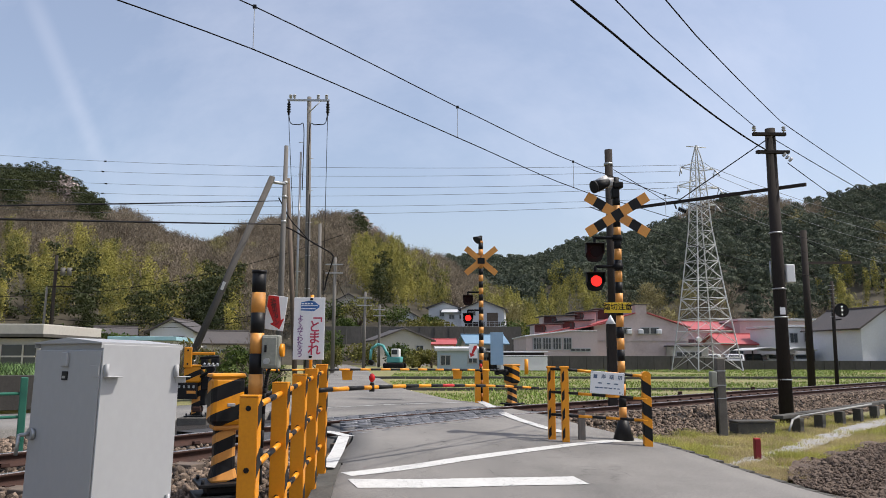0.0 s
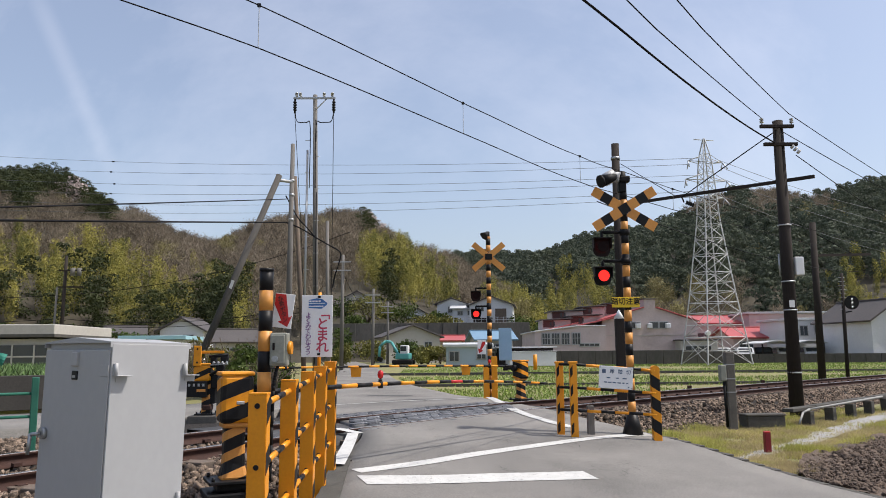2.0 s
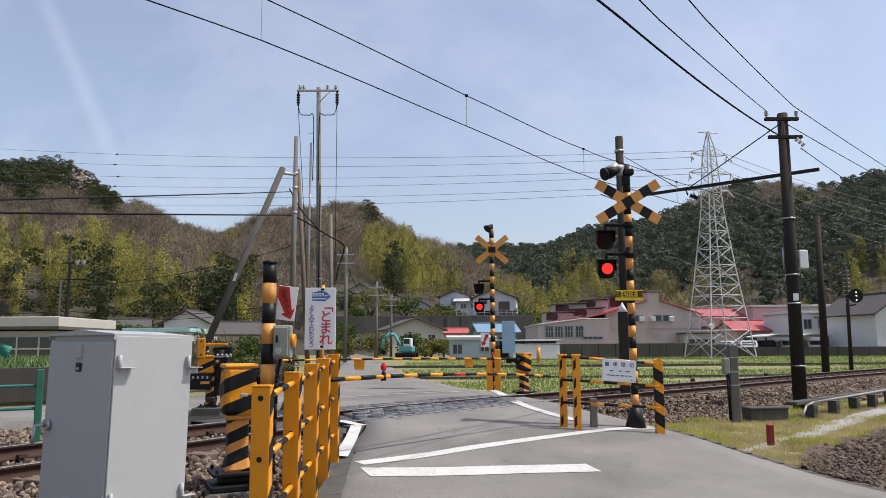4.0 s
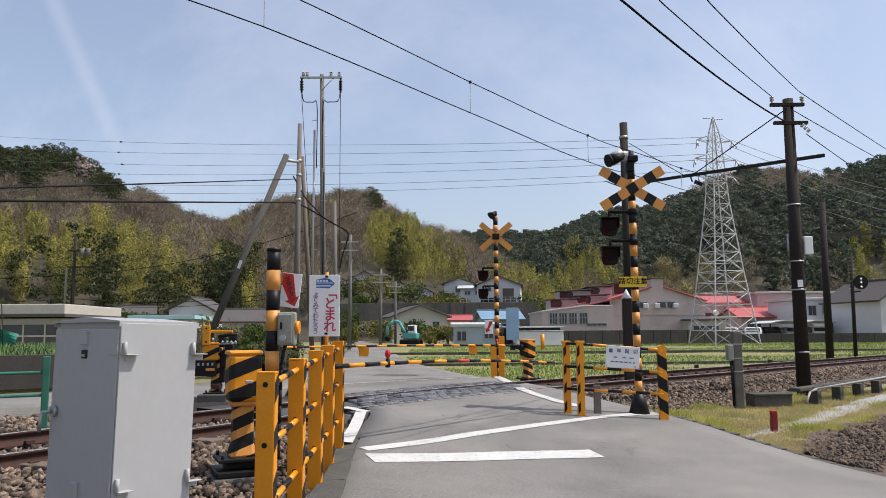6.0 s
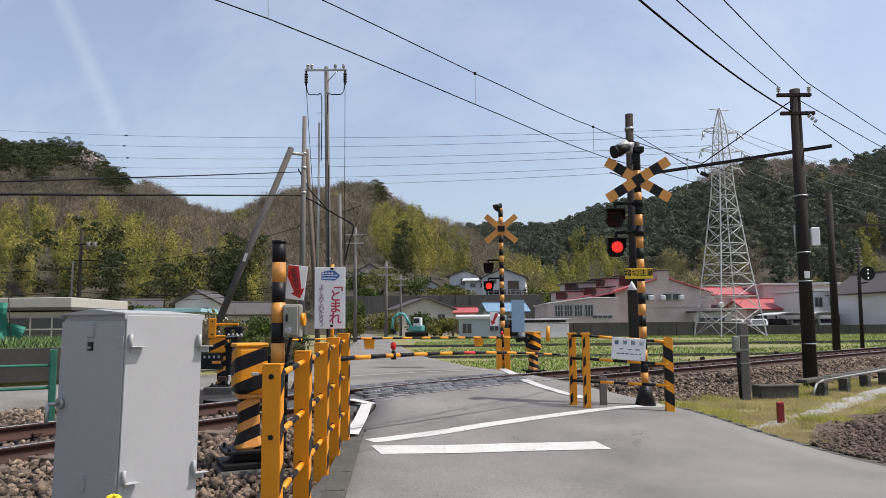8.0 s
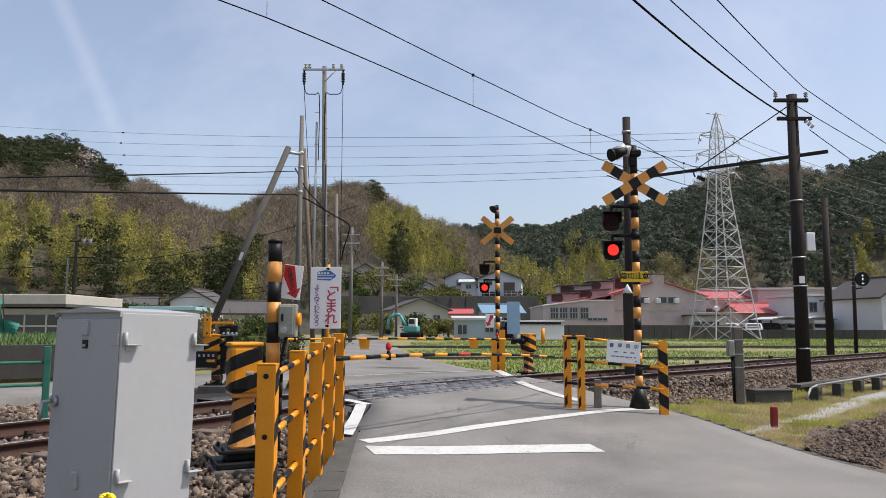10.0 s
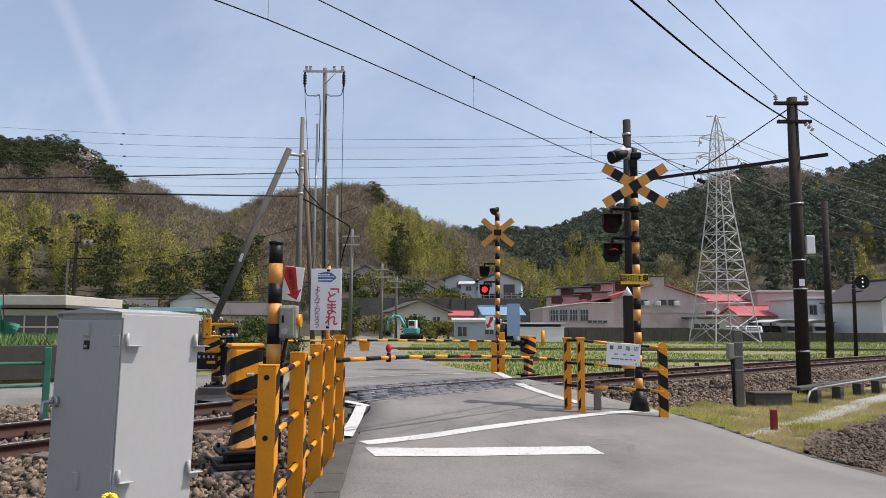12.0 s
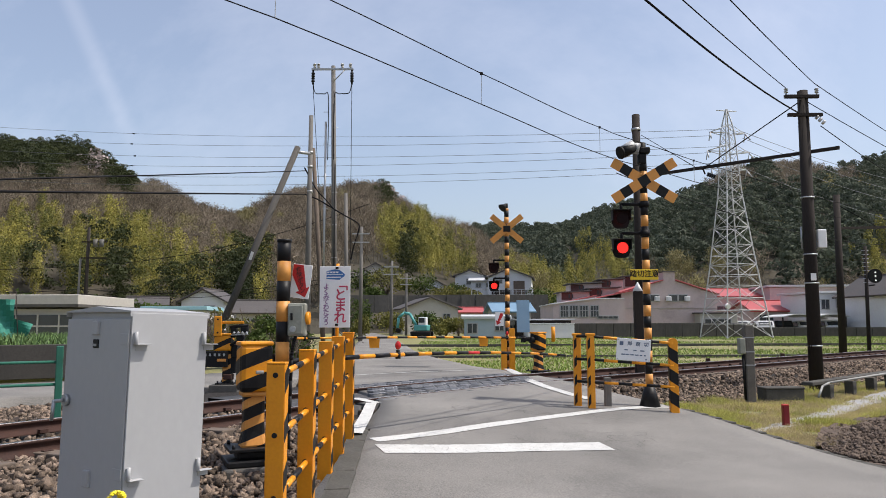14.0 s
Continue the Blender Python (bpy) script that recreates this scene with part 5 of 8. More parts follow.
def transmission():
    p = thing("transmission_pylon", 37.6, 100.0, 0.0, 12, "grey steel lattice transmission pylon with cross arms", "pylon")

    def half(z):
        return float(np.interp(z, [0, 9, 19.5, 23, 28, 30.8], [3.25, 2.15, 1.05, 0.9, 0.6, 0.06]))
    levels = [0, 3.6, 6.8, 9.6, 12.2, 14.6, 16.8, 18.7, 20.3, 21.8, 23.2, 24.6, 26.0, 27.4, 28.6, 30.8]
    for sx, sy in ((-1, -1), (1, -1), (1, 1), (-1, 1)):
        wire("leg", [(sx * half(a), sy * half(a), a) for a in levels], 0.085, "", material=GALV, parent=p)
    for k in range(4):
        for i, (a, b) in enumerate(zip(levels[:-1], levels[1:])):
            ha, hb, w = half(a), half(b), (0.042 if a < 15 else 0.034)
            rot = Matrix.Rotation(k * math.pi / 2, 4, "Z")
            ends = [((-ha, -ha, a), (hb, -hb, b)), ((ha, -ha, a), (-hb, -hb, b)), ((-hb, -hb, b), (hb, -hb, b))]
            if a < 12:
                mid = (a + b) / 2
                hm = (ha + hb) / 2
                ends += [((-hm, -hm, mid), (0, -hm, mid)), ((hm, -hm, mid), (0, -hm, mid))]
            for u, v in ends:
                part("brace", rod(bmesh.new(), rot @ Vector(u), rot @ Vector(v), w, seg=4), GALV, p)
    for z, reach in ((27.4, 2.6), (24.8, 3.1), (22.4, 2.6)):
        for s in (-1, 1):
            bm = bmesh.new()
            h = half(z)
            tip = (s * reach, 0, z + 0.15)
            for y in (-h, h):
                rod(bm, (s * h, y, z), tip, 0.06, seg=4)
                rod(bm, (s * h, y, z + 0.9), tip, 0.05, seg=4)
            part("cross_arm", bm, GALV, p)
            bm = bmesh.new()
            rod(bm, tip, (s * (reach + 0.3), -0.8, z - 0.9), 0.09, seg=6)
            rod(bm, (s * reach, -0.1, z), (s * reach, 0.3, z - 1.0), 0.06, seg=6)
            part("insulator_string", bm, STEEL, p)
    part("earth_arm", rod(bmesh.new(), (-1.5, 0, 30.6), (1.5, 0, 30.6), 0.07, seg=5), GALV, p)
    part("floodlight", rod(bmesh.new(), (-3.6, -4.0, 4.1), (-3.6, -4.4, 4.0), 0.3, seg=12), WHITE, p, "small white floodlight")
    near = 0.585
    p.matrix_basis = pose(37.6 * near, 100.0 * near, 0.42, 0, 0, 12) @ Matrix.Scale(near, 4)

    def nearer(v):
        return Vector((v[0] * near, v[1] * near, EYE + (v[2] - EYE) * near))
    for a, xb, zb in (((21.50, 58.3, 16.78), -61.22, 26.28), ((20.72, 58.3, 16.27), -61.12, 24.83), ((21.72, 58.3, 15.41), -61.01, 23.28), ((20.59, 58.3, 14.91), -60.92, 21.94), ((21.45, 58.3, 14.09), -60.82, 20.61), ((20.54, 58.3, 13.59), -60.75, 19.49)):
        pts = sagging(a, (xb, 90.0, zb), 1.05, 40)
        line = wire("transmission_line", pts, 0.017, "thin high-voltage line spanning the valley", "transmission lines", material=GREY_WIRE)
        part("spacer", box(bmesh.new(), 0.26, 0.10, 0.13, *pts[27], bevel=0.02), RUBBER, line, "small dark line spacer")
    for za, zb in ((27.5, 40.0), (26.6, 36.0), (25.0, 33.0), (22.5, 28.0)):
        wire("transmission_line", sagging(nearer((39.8, 100.4, za)), nearer((160.0, 190.0, zb - 4)), 2.9, 24), 0.019, "thin high-voltage line spanning the valley", "transmission lines", material=GREY_WIRE)


catenary_pole()
overhead_line()
left_poles()
left_cables()
transmission()


# ---- village ----
PINK = mat("pale_pink_render", (0.52, 0.43, 0.42), (0.45, 0.37, 0.36), rough=0.85, scale=0.4, fine=6, bump=0.05, dirt=(0.30, 0.24, 0.23), dirt_at=(0.55, 0.85), dirt_scale=0.5)
CREAM = mat("cream_render", (0.46, 0.44, 0.40), (0.38, 0.36, 0.33), rough=0.85, scale=0.4, fine=6, bump=0.05, dirt=(0.26, 0.25, 0.22), dirt_at=(0.6, 0.85), dirt_scale=0.6)
PALE = mat("white_render", (0.62, 0.63, 0.65), (0.54, 0.55, 0.57), rough=0.8, scale=0.4, fine=6, bump=0.05)
BLUEWALL = mat("pale_blue_metal_wall", (0.36, 0.43, 0.48), (0.30, 0.37, 0.42), rough=0.6, scale=0.8, fine=8, bump=0.05)
REDROOF = mat("red_metal_roof", (0.42, 0.085, 0.085), (0.34, 0.07, 0.07), rough=0.5, scale=0.5, fine=8, bump=0.1, dirt=(0.22, 0.08, 0.07), dirt_at=(0.55, 0.8), dirt_scale=1)
DARKROOF = mat("dark_tile_roof", (0.085, 0.075, 0.072), (0.055, 0.05, 0.05), rough=0.7, scale=0.8, fine=8, bump=0.3)
PALEROOF = mat("pale_metal_roof", (0.52, 0.53, 0.54), (0.44, 0.45, 0.46), rough=0.5, scale=0.6, fine=6, bump=0.1)
BLUEROOF = mat("blue_metal_roof", (0.16, 0.27, 0.38), (0.13, 0.22, 0.32), rough=0.5, scale=0.6, fine=6, bump=0.1)
CYANROOF = mat("pale_cyan_roof", (0.32, 0.52, 0.58), (0.26, 0.45, 0.52), rough=0.5, scale=0.6, fine=6, bump=0.1)
WALLGREY = mat("stained_retaining_wall", (0.092, 0.086, 0.078), (0.055, 0.052, 0.047), rough=0.95, scale=0.3, fine=4, bump=0.4, dirt=(0.055, 0.055, 0.048), dirt_at=(0.5, 0.75), dirt_scale=0.8, stretch=(1, 1, 0.5))
DARKRED = mat("dark_red_boarding", (0.115, 0.045, 0.042), (0.075, 0.032, 0.030), rough=0.8, scale=2, fine=20, bump=0.1)
GLASS = mat("window_glass", (0.05, 0.06, 0.07), (0.03, 0.035, 0.04), rough=0.08, spec=0.8, scale=0.5, bump=0)
FRAME = mat("window_frame", (0.40, 0.40, 0.40), rough=0.5, bump=0)
GREENNET = mat("green_netting", (0.03, 0.22, 0.16), (0.025, 0.17, 0.13), rough=0.7, scale=4, fine=60, bump=0.2)
GREENPAINT = mat("green_rail_paint", (0.022, 0.125, 0.085), (0.018, 0.10, 0.068), rough=0.45, scale=5, fine=50, bump=0.05)
TEAL = mat("teal_machine_paint", (0.09, 0.33, 0.32), (0.07, 0.27, 0.27), rough=0.45, scale=3, bump=0.05)


def window(parent, x, y, z, w, h, panes=2):
    f = part("window", box(bmesh.new(), w + 0.12, 0.10, h + 0.12, x, y - 0.01, z, bevel=0.01), FRAME, parent)
    for i in range(panes):
        part("pane", box(bmesh.new(), w / panes - 0.06, 0.04, h - 0.04, x - w / 2 + w / panes * (i + 0.5), y - 0.055, z), GLASS, f)


def house(x, y, z, rz, w, d, h, rise, wall, roof, label, windows=(), ridge="x", over=0.45, category="house", grp="village houses", chimney=False):
    """A gabled house, its front on the local -y side; ridge: the way its roof runs."""
    b = thing("house", x, y, z, rz, label, category, grp)
    bm = bmesh.new()
    if ridge == "y":
        extrude_poly(bm, [(-w / 2, 0), (w / 2, 0), (w / 2, h), (0, h + rise), (-w / 2, h)], d, Matrix.Translation((0, d / 2, 0)) @ FRONT)
    else:
        m = Matrix.Translation((-w / 2, 0, 0)) @ Matrix(((0, 0, 1, 0), (1, 0, 0, 0), (0, 1, 0, 0), (0, 0, 0, 1)))
        extrude_poly(bm, [(-d / 2, 0), (d / 2, 0), (d / 2, h), (0, h + rise), (-d / 2, h)], w, m)
    part("wall", bm, wall, b)
    t = 0.16
    span, length = (w, d) if ridge == "y" else (d, w)
    for s in (-1, 1):
        bm = bmesh.new()
        run = span / 2 + over
        drop = rise * run / (span / 2)
        sl = math.hypot(run, drop)
        box(bm, sl, length + 2 * over, t, bevel=0.02)
        ang = math.degrees(math.atan2(drop, run))
        m = Matrix.Translation((s * run / 2, 0, h + rise - drop / 2 + t / 2)) @ pose(0, 0, 0, 0, s * ang, 0)
        if ridge == "x":
            m = pose(0, 0, 0, 0, 0, 90) @ m
        bmesh.ops.transform(bm, matrix=m, verts=bm.verts[:])
        part("roof_slope", bm, roof, b)
    bm = bmesh.new()
    if ridge == "y":
        box(bm, 0.3, length + 2 * over, 0.16, 0, 0, h + rise + 0.16, bevel=0.03)
    else:
        box(bm, length + 2 * over, 0.3, 0.16, 0, 0, h + rise + 0.16, bevel=0.03)
    part("ridge_cap", bm, roof, b)
    for wx, wz, ww, wh in windows:
        window(b, wx, -d / 2, wz, ww, wh)
    return b


def flat_block(name, x, y, z, rz, w, d, h, wall, roof, label, windows=(), cat="building", eave=0.25, rt=0.22, tilt=0.0):
    b = thing(name, x, y, z, rz, label, cat, "village buildings")
    part("wall", box(bmesh.new(), w, d, h, 0, 0, h / 2, bevel=0.02), wall, b)
    part("roof", box(bmesh.new(), w + 2 * eave, d + 2 * eave, rt, 0, 0, h + rt / 2 + 0.02, rx=tilt, bevel=0.02), roof, b)
    for wx, wz, ww, wh in windows:
        window(b, wx, -d / 2, wz, ww, wh)
    return b


def school():
    b = thing("workshop_building", 12.2, 64.5, 0.45, 0, "pale pink stepped workshop building with red metal roofs", "building", "village buildings")
    # long front wing under a roof edge that climbs to one side
    wing = bmesh.new()
    extrude_poly(wing, [(-3.42, 0), (2.7, 0), (2.7, 3.18), (0.15, 3.18), (-3.42, 2.75)], 9.0, Matrix.Translation((0, 9.0, 0)) @ FRONT)
    w = part("front_wing", wing, PINK, b)
    part("front_roof", box(bmesh.new(), 3.80, 9.4, 0.10, -1.66, 4.5, 3.01, ry=-6.9, bevel=0.02), PALE, b)
    part("front_roof", box(bmesh.new(), 2.50, 9.2, 0.08, 1.42, 4.5, 3.23, bevel=0.02), PALE, b)
    for x in (-2.45, -1.64, -0.78, 0.13):
        window(w, x, 0.0, 2.15, 0.68, 0.95, 3)
        part("transom", box(bmesh.new(), 0.68, 0.03, 0.04, x, -0.085, 2.2), FRAME, w)
    window(w, 1.25, 0.0, 1.62, 1.7, 0.22, 4)
    # stepped clerestories
    for x0, x1, y, z0, z1 in ((-2.3, 0.2, 3.0, 2.9, 3.9), (0.3, 3.0, 3.4, 3.2, 4.25), (-0.9, 2.1, 6.5, 3.4, 4.85), (2.1, 4.2, 6.8, 3.6, 5.25), (4.8, 7.7, 9.0, 4.2, 5.7), (7.9, 9.6, 9.0, 4.0, 5.2)):
        x, ww = (x0 + x1) / 2, x1 - x0
        c = part("clerestory", box(bmesh.new(), ww, 2.6, z1 - z0, x, y + 1.3, (z0 + z1) / 2, bevel=0.02), PINK, b)
        part("clerestory_roof", box(bmesh.new(), ww + 0.5, 3.2, 0.10, x - 0.05, y + 1.2, z1 + 0.05, ry=-2.5, bevel=0.02), DARKROOF, c)
        part("dark_panel", box(bmesh.new(), ww * 0.38, 0.05, (z1 - z0) * 0.62, x0 + ww * 0.22, y - 0.015, z1 - (z1 - z0) * 0.36), DARKRED, c, "dark red shaded panel")
        for k in (0.30, 0.42):
            part("clerestory_window", box(bmesh.new(), 0.12, 0.05, 0.34, x0 + ww * k, y - 0.05, z1 - 0.35), GLASS, c)
    for x, y, z, ln, an in ((-1.0, 1.7, 3.22, 2.9, -12), (2.0, 2.0, 3.62, 3.4, -11)):
        part("red_roof", box(bmesh.new(), ln, 2.8, 0.10, x, y, z, ry=an, bevel=0.02), REDROOF, b, "red sheet-metal roof slope")
    # gabled hall
    hall = bmesh.new()
    extrude_poly(hall, [(2.7, 0), (11.0, 0), (11.0, 3.6), (7.4, 4.8), (7.4, 5.55), (6.4, 5.55), (6.4, 4.8), (2.7, 3.75)], 14, Matrix.Translation((0, 15.2, 0)) @ FRONT)
    part("gabled_hall", hall, PINK, b)
    for x0, z0, x1, z1 in ((2.6, 3.72, 6.38, 4.79), (7.42, 4.79, 11.2, 3.53)):
        bm = bmesh.new()
        L = math.hypot(x1 - x0, z1 - z0)
        box(bm, L, 14.4, 0.10, (x0 + x1) / 2, 8.2, (z0 + z1) / 2 + 0.08, ry=-math.degrees(math.atan2(z1 - z0, x1 - x0)), bevel=0.02)
        part("hall_roof", bm, REDROOF, b)
    part("parapet_roof", box(bmesh.new(), 1.15, 2.0, 0.08, 6.9, 2.1, 5.60, bevel=0.02), DARKROOF, b)
    for x in (4.75, 5.6, 7.2, 8.05):
        window(b, x, 1.2, 3.30, 0.75, 0.52, 1)
    for x in (4.45, 5.75, 6.75, 8.35):
        part("air_conditioner", box(bmesh.new(), 0.42, 0.4, 0.42, x, 0.95, 3.22, bevel=0.05), PALE, b, "pale air-conditioner box")
    part("drip_ledge", box(bmesh.new(), 8.2, 0.08, 0.05, 6.9, 1.17, 2.42), CREAM, b)
    for x in (5.5, 7.6):
        window(b, x, 1.2, 0.75, 0.9, 0.25, 2)
    part("annex", box(bmesh.new(), 3.2, 2.4, 1.9, 10.6, 1.0, 0.95, bevel=0.03), CREAM, b)
    window(b, 10.5, -0.2, 1.2, 2.2, 0.5, 4)
    part("annex_roof", box(bmesh.new(), 3.6, 2.8, 0.12, 10.6, 1.0, 1.97, bevel=0.02), DARKROOF, b)


def right_buildings():
    house(32.8, 88, 0.4, 4, 9.5, 9, 4.1, 0.9, PINK, REDROOF, "pink building under a low red metal roof", ((-3, 2.8, 2.4, 0.5), (2, 2.8, 2.4, 0.5)))
    house(33.2, 79, 0.4, 0, 5.5, 6, 2.4, 0.95, PINK, REDROOF, "small hip-like red-roofed pink annex", ((-1.5, 1.6, 1.4, 0.8),))
    house(25.0, 90, 0.4, 6, 7.0, 8, 4.6, 0.8, PINK, REDROOF, "pink shed with a red roof behind the pylon", ((0, 3, 3, 0.6),))
    flat_block("office_building", 36.6, 74.5, 0.4, 9, 5.0, 6, 3.9, PALE, PALEROOF, "two-storey white building with an outside stair", ((-1.8, 2.9, 0.8, 0.9), (0.1, 3.0, 1.5, 0.8)))
    flat_block("office_building", 38.6, 84.0, 0.4, -4, 8.0, 6, 5.0, PINK, PALEROOF, "pinkish flat-roofed building behind the car port", ())
    h = house(38.8, 66.5, 0.35, 8, 5.0, 7, 3.7, 1.6, PALE, DARKROOF, "white gabled house with a dark roof and stair", ((1.3, 3.0, 0.8, 1.0), (1.4, 1.0, 0.9, 0.9)), ridge="y")
    h2 = house(43.2, 64.5, 0.35, 8, 5.5, 8, 3.4, 1.5, PALE, PALEROOF, "white two-storey house under a pale roof", ((-1.5, 2.9, 0.9, 0.9), (0.6, 2.9, 0.8, 0.9), (-1.3, 1.0, 1.2, 1.2)), ridge="x")
    st = thing("outside_stair", 37.4, 69.9, 0.4, -6, "dark steel outside stair against a white house", "stair")
    for i in range(10):
        part("tread", box(bmesh.new(), 0.34, 0.9, 0.05, -1.2 + i * 0.30, 0, 2.5 - i * 0.26), POLE_DARK, st)
    part("stringer", box(bmesh.new(), 4.2, 0.08, 0.28, 0.1, -0.46, 1.3, ry=41), POLE_DARK, st)
    part("handrail", rod(bmesh.new(), (-1.3, -0.48, 3.5), (1.7, -0.48, 0.9), 0.04, seg=6), POLE_DARK, st)
    c = thing("car_port", 33.4, 69.5, 0.4, 0, "pale curved-roof car port", "car port")
    for x0 in (-2.4, 0.6):
        bm = bmesh.new()
        pts = [(-1.45 + 2.9 * i / 10, 1.75 + 0.22 * math.sin(math.pi * i / 10)) for i in range(11)]
        pts += [(x, z - 0.08) for x, z in reversed(pts)]
        extrude_poly(bm, [(x + x0, z) for x, z in pts], 4.5, Matrix.Translation((0, 2.2, 0)) @ FRONT)
        part("roof", bm, PALEROOF, c)
        for x in (-1.3, 1.3):
            part("post", box(bmesh.new(), 0.10, 0.10, 1.75, x0 + x, -1.8, 0.87), POLE_DARK, c)
    for x, y, m, lab in ((28.6, 69.5, PALE, "white"), (30.6, 70.2, BLACK, "black"), (32.6, 70.2, PALEROOF, "silver"), (34.7, 69.4, PALE, "white"), (26.9, 70.5, PALEROOF, "silver")):
        car(x, y, 0.42, 78, m, lab + " small car parked by the buildings")
    wl = thing("yard_wall", 31.5, 63.0, 0.30, -10, "long low weathered concrete yard wall", "wall", kind="structure")
    for i in range(14):
        part("panel", box(bmesh.new(), 1.17, 0.14, 0.95, -8.2 + i * 1.2, 0, 0.42, bevel=0.015), WALLGREY, wl)
    wl = thing("yard_wall", 16.3, 61.5, 0.30, 2, "dark stained concrete wall below the workshop", "wall", kind="structure")
    for i in range(11):
        part("panel", box(bmesh.new(), 1.37, 0.2, 1.3, -6.6 + i * 1.4, 0, 0.62, bevel=0.02), WALLGREY, wl)


def car(x, y, z, rz, paint, label):
    c = thing("car", x, y, z, rz, label, "car", "parked cars")
    bm = bmesh.new()
    extrude_poly(bm, [(-1.7, 0.25), (1.7, 0.25), (1.72, 0.7), (1.1, 0.85), (0.75, 1.32), (-1.2, 1.36), (-1.68, 0.85)], 1.45, Matrix.Translation((0, 0.72, 0)) @ FRONT)
    bmesh.ops.bevel(bm, geom=bm.edges[:], offset=0.07, segments=2, affect="EDGES")
    part("body", bm, paint, c)
    for s in (-1, 1):
        bm = bmesh.new()
        extrude_poly(bm, [(-1.35, 0.85), (0.95, 0.85), (0.66, 1.22), (-1.1, 1.26)], 0.02, Matrix.Translation((0, 0.73 * s + 0.01, 0)) @ FRONT)
        part("side_window", bm, GLASS, c)
    part("windscreen", box(bmesh.new(), 0.03, 1.15, 0.52, 0.97, 0, 1.06, ry=-37), GLASS, c)
    part("rear_window", box(bmesh.new(), 0.03, 1.15, 0.42, -1.47, 0, 1.10, ry=42), GLASS, c)
    for sx in (-1.05, 1.08):
        for sy in (-0.66, 0.66):
            wh = part("wheel", rod(bmesh.new(), (sx, sy - 0.09, 0.28), (sx, sy + 0.09, 0.28), 0.28, seg=16), RUBBER, c)
            part("rim", rod(bmesh.new(), (sx, sy - 0.10, 0.28), (sx, sy + 0.10, 0.28), 0.17, seg=12), STEEL, wh)


def middle_buildings():
    house(-3.0, 87.0, 0.4, 14, 6.2, 7, 2.9, 1.2, CREAM, DARKROOF, "cream single-storey gabled house by the lane", ((-0.6, 1.9, 1.5, 0.8), (1.8, 1.9, 0.8, 0.8)), ridge="y")
    house(1.8, 90.0, 1.4, 0, 3.4, 4, 1.5, 0.5, CREAM, REDROOF, "low outhouse with a rusty red roof", ())
    s = flat_block("storage_shed", 2.9, 61.5, 0.45, 0, 3.5, 3, 1.55, BLUEWALL, PALEROOF, "pale blue metal shed with a white roof", ((-1.15, 0.75, 0.75, 0.75), (1.0, 0.85, 0.7, 0.6)), tilt=3)
    flat_block("storage_shed", 5.1, 62.5, 0.45, 0, 1.3, 2, 1.25, PALE, PALEROOF, "small white lean-to beside the shed", ((0, 0.8, 0.5, 0.4),))
    t = flat_block("truck_box", 7.6, 58.5, 0.45, 3, 3.6, 2, 1.05, PALE, PALEROOF, "long white box body standing on the field edge", (), "container", 0.05, 0.06)
    p = flat_block("open_shed", 7.4, 60.5, 0.45, 2, 4.2, 2, 1.35, POLE_DARK, PALEROOF, "open shed with a thin white roof", (), "shed", 0.25, 0.10)
    house(6.0, 77.0, 0.5, 8, 3.6, 4, 2.3, 0.75, CREAM, BLUEROOF, "small house with a blue metal roof", ((0, 1.4, 1.0, 0.8),))
    house(3.4, 122.0, 6.3, -6, 4.6, 6, 2.9, 0.8, PALE, DARKROOF, "white hillside house with a balcony", ((0.4, 2.0, 1.8, 0.9),), ridge="y")
    h = house(9.6, 119.0, 5.2, -8, 6.6, 8, 3.5, 1.3, PALE, DARKROOF, "large white hillside house over a dark garage", ((-1.6, 2.9, 1.0, 0.6), (2.4, 1.2, 0.8, 0.6)), ridge="y")
    # dark slab on the wall stands in for the shade inside the garage
    part("garage_shade", box(bmesh.new(), 3.0, 0.12, 1.5, -1.2, -4.06, 0.8), POLE_DARK, h, "dark panel as the shade inside an open garage")
    part("shutter", box(bmesh.new(), 1.7, 0.14, 2.1, 1.5, -4.06, 1.9), SLEEPER, h, "brown balcony shutter")
    house(5.6, 119.5, 5.4, -8, 4.0, 6, 2.9, 0.7, PALE, PALEROOF, "white side wing of a hillside house", ((-0.8, 2.2, 0.8, 0.6), (0.8, 2.2, 0.8, 0.6)))
    house(-2.9, 124.0, 6.4, 10, 2.9, 5, 1.5, 0.8, PALE, DARKROOF, "small white gabled house above the terrace", ((0, 0.9, 0.9, 0.5),), ridge="y")
    house(-13.0, 127.0, 8.6, 14, 3.6, 5, 2.2, 0.9, CREAM, DARKROOF, "pale gabled house among hillside trees", ((0.2, 1.4, 1.4, 0.6),), ridge="y")
    house(-15.4, 124.0, 7.4, 14, 4.6, 5, 2.0, 0.7, BLUEWALL, DARKROOF, "grey-blue shed among hillside trees", ())
    w = thing("retaining_wall", 0.0, 104.0, 0.0, 0, "long dark stained concrete terrace wall", "wall", kind="structure")
    for i in range(14):
        part("panel", box(bmesh.new(), 1.98, 0.6, 5.5, -13.5 + i * 2.0, 0.35 * math.sin(i * 0.5), 2.85, rx=-6, bevel=0.03), WALLGREY, w)
    f = thing("terrace_fence", 7.5, 108.5, 5.4, 0, "pale wire fence along the terrace edge", "fence")
    for i in range(12):
        part("post", box(bmesh.new(), 0.07, 0.07, 1.2, -4.4 + i * 0.8, 0, 0.6), GALV, f)
    for z in (0.4, 0.8, 1.15):
        part("rail", box(bmesh.new(), 9.0, 0.05, 0.05, 0, 0, z), GALV, f)
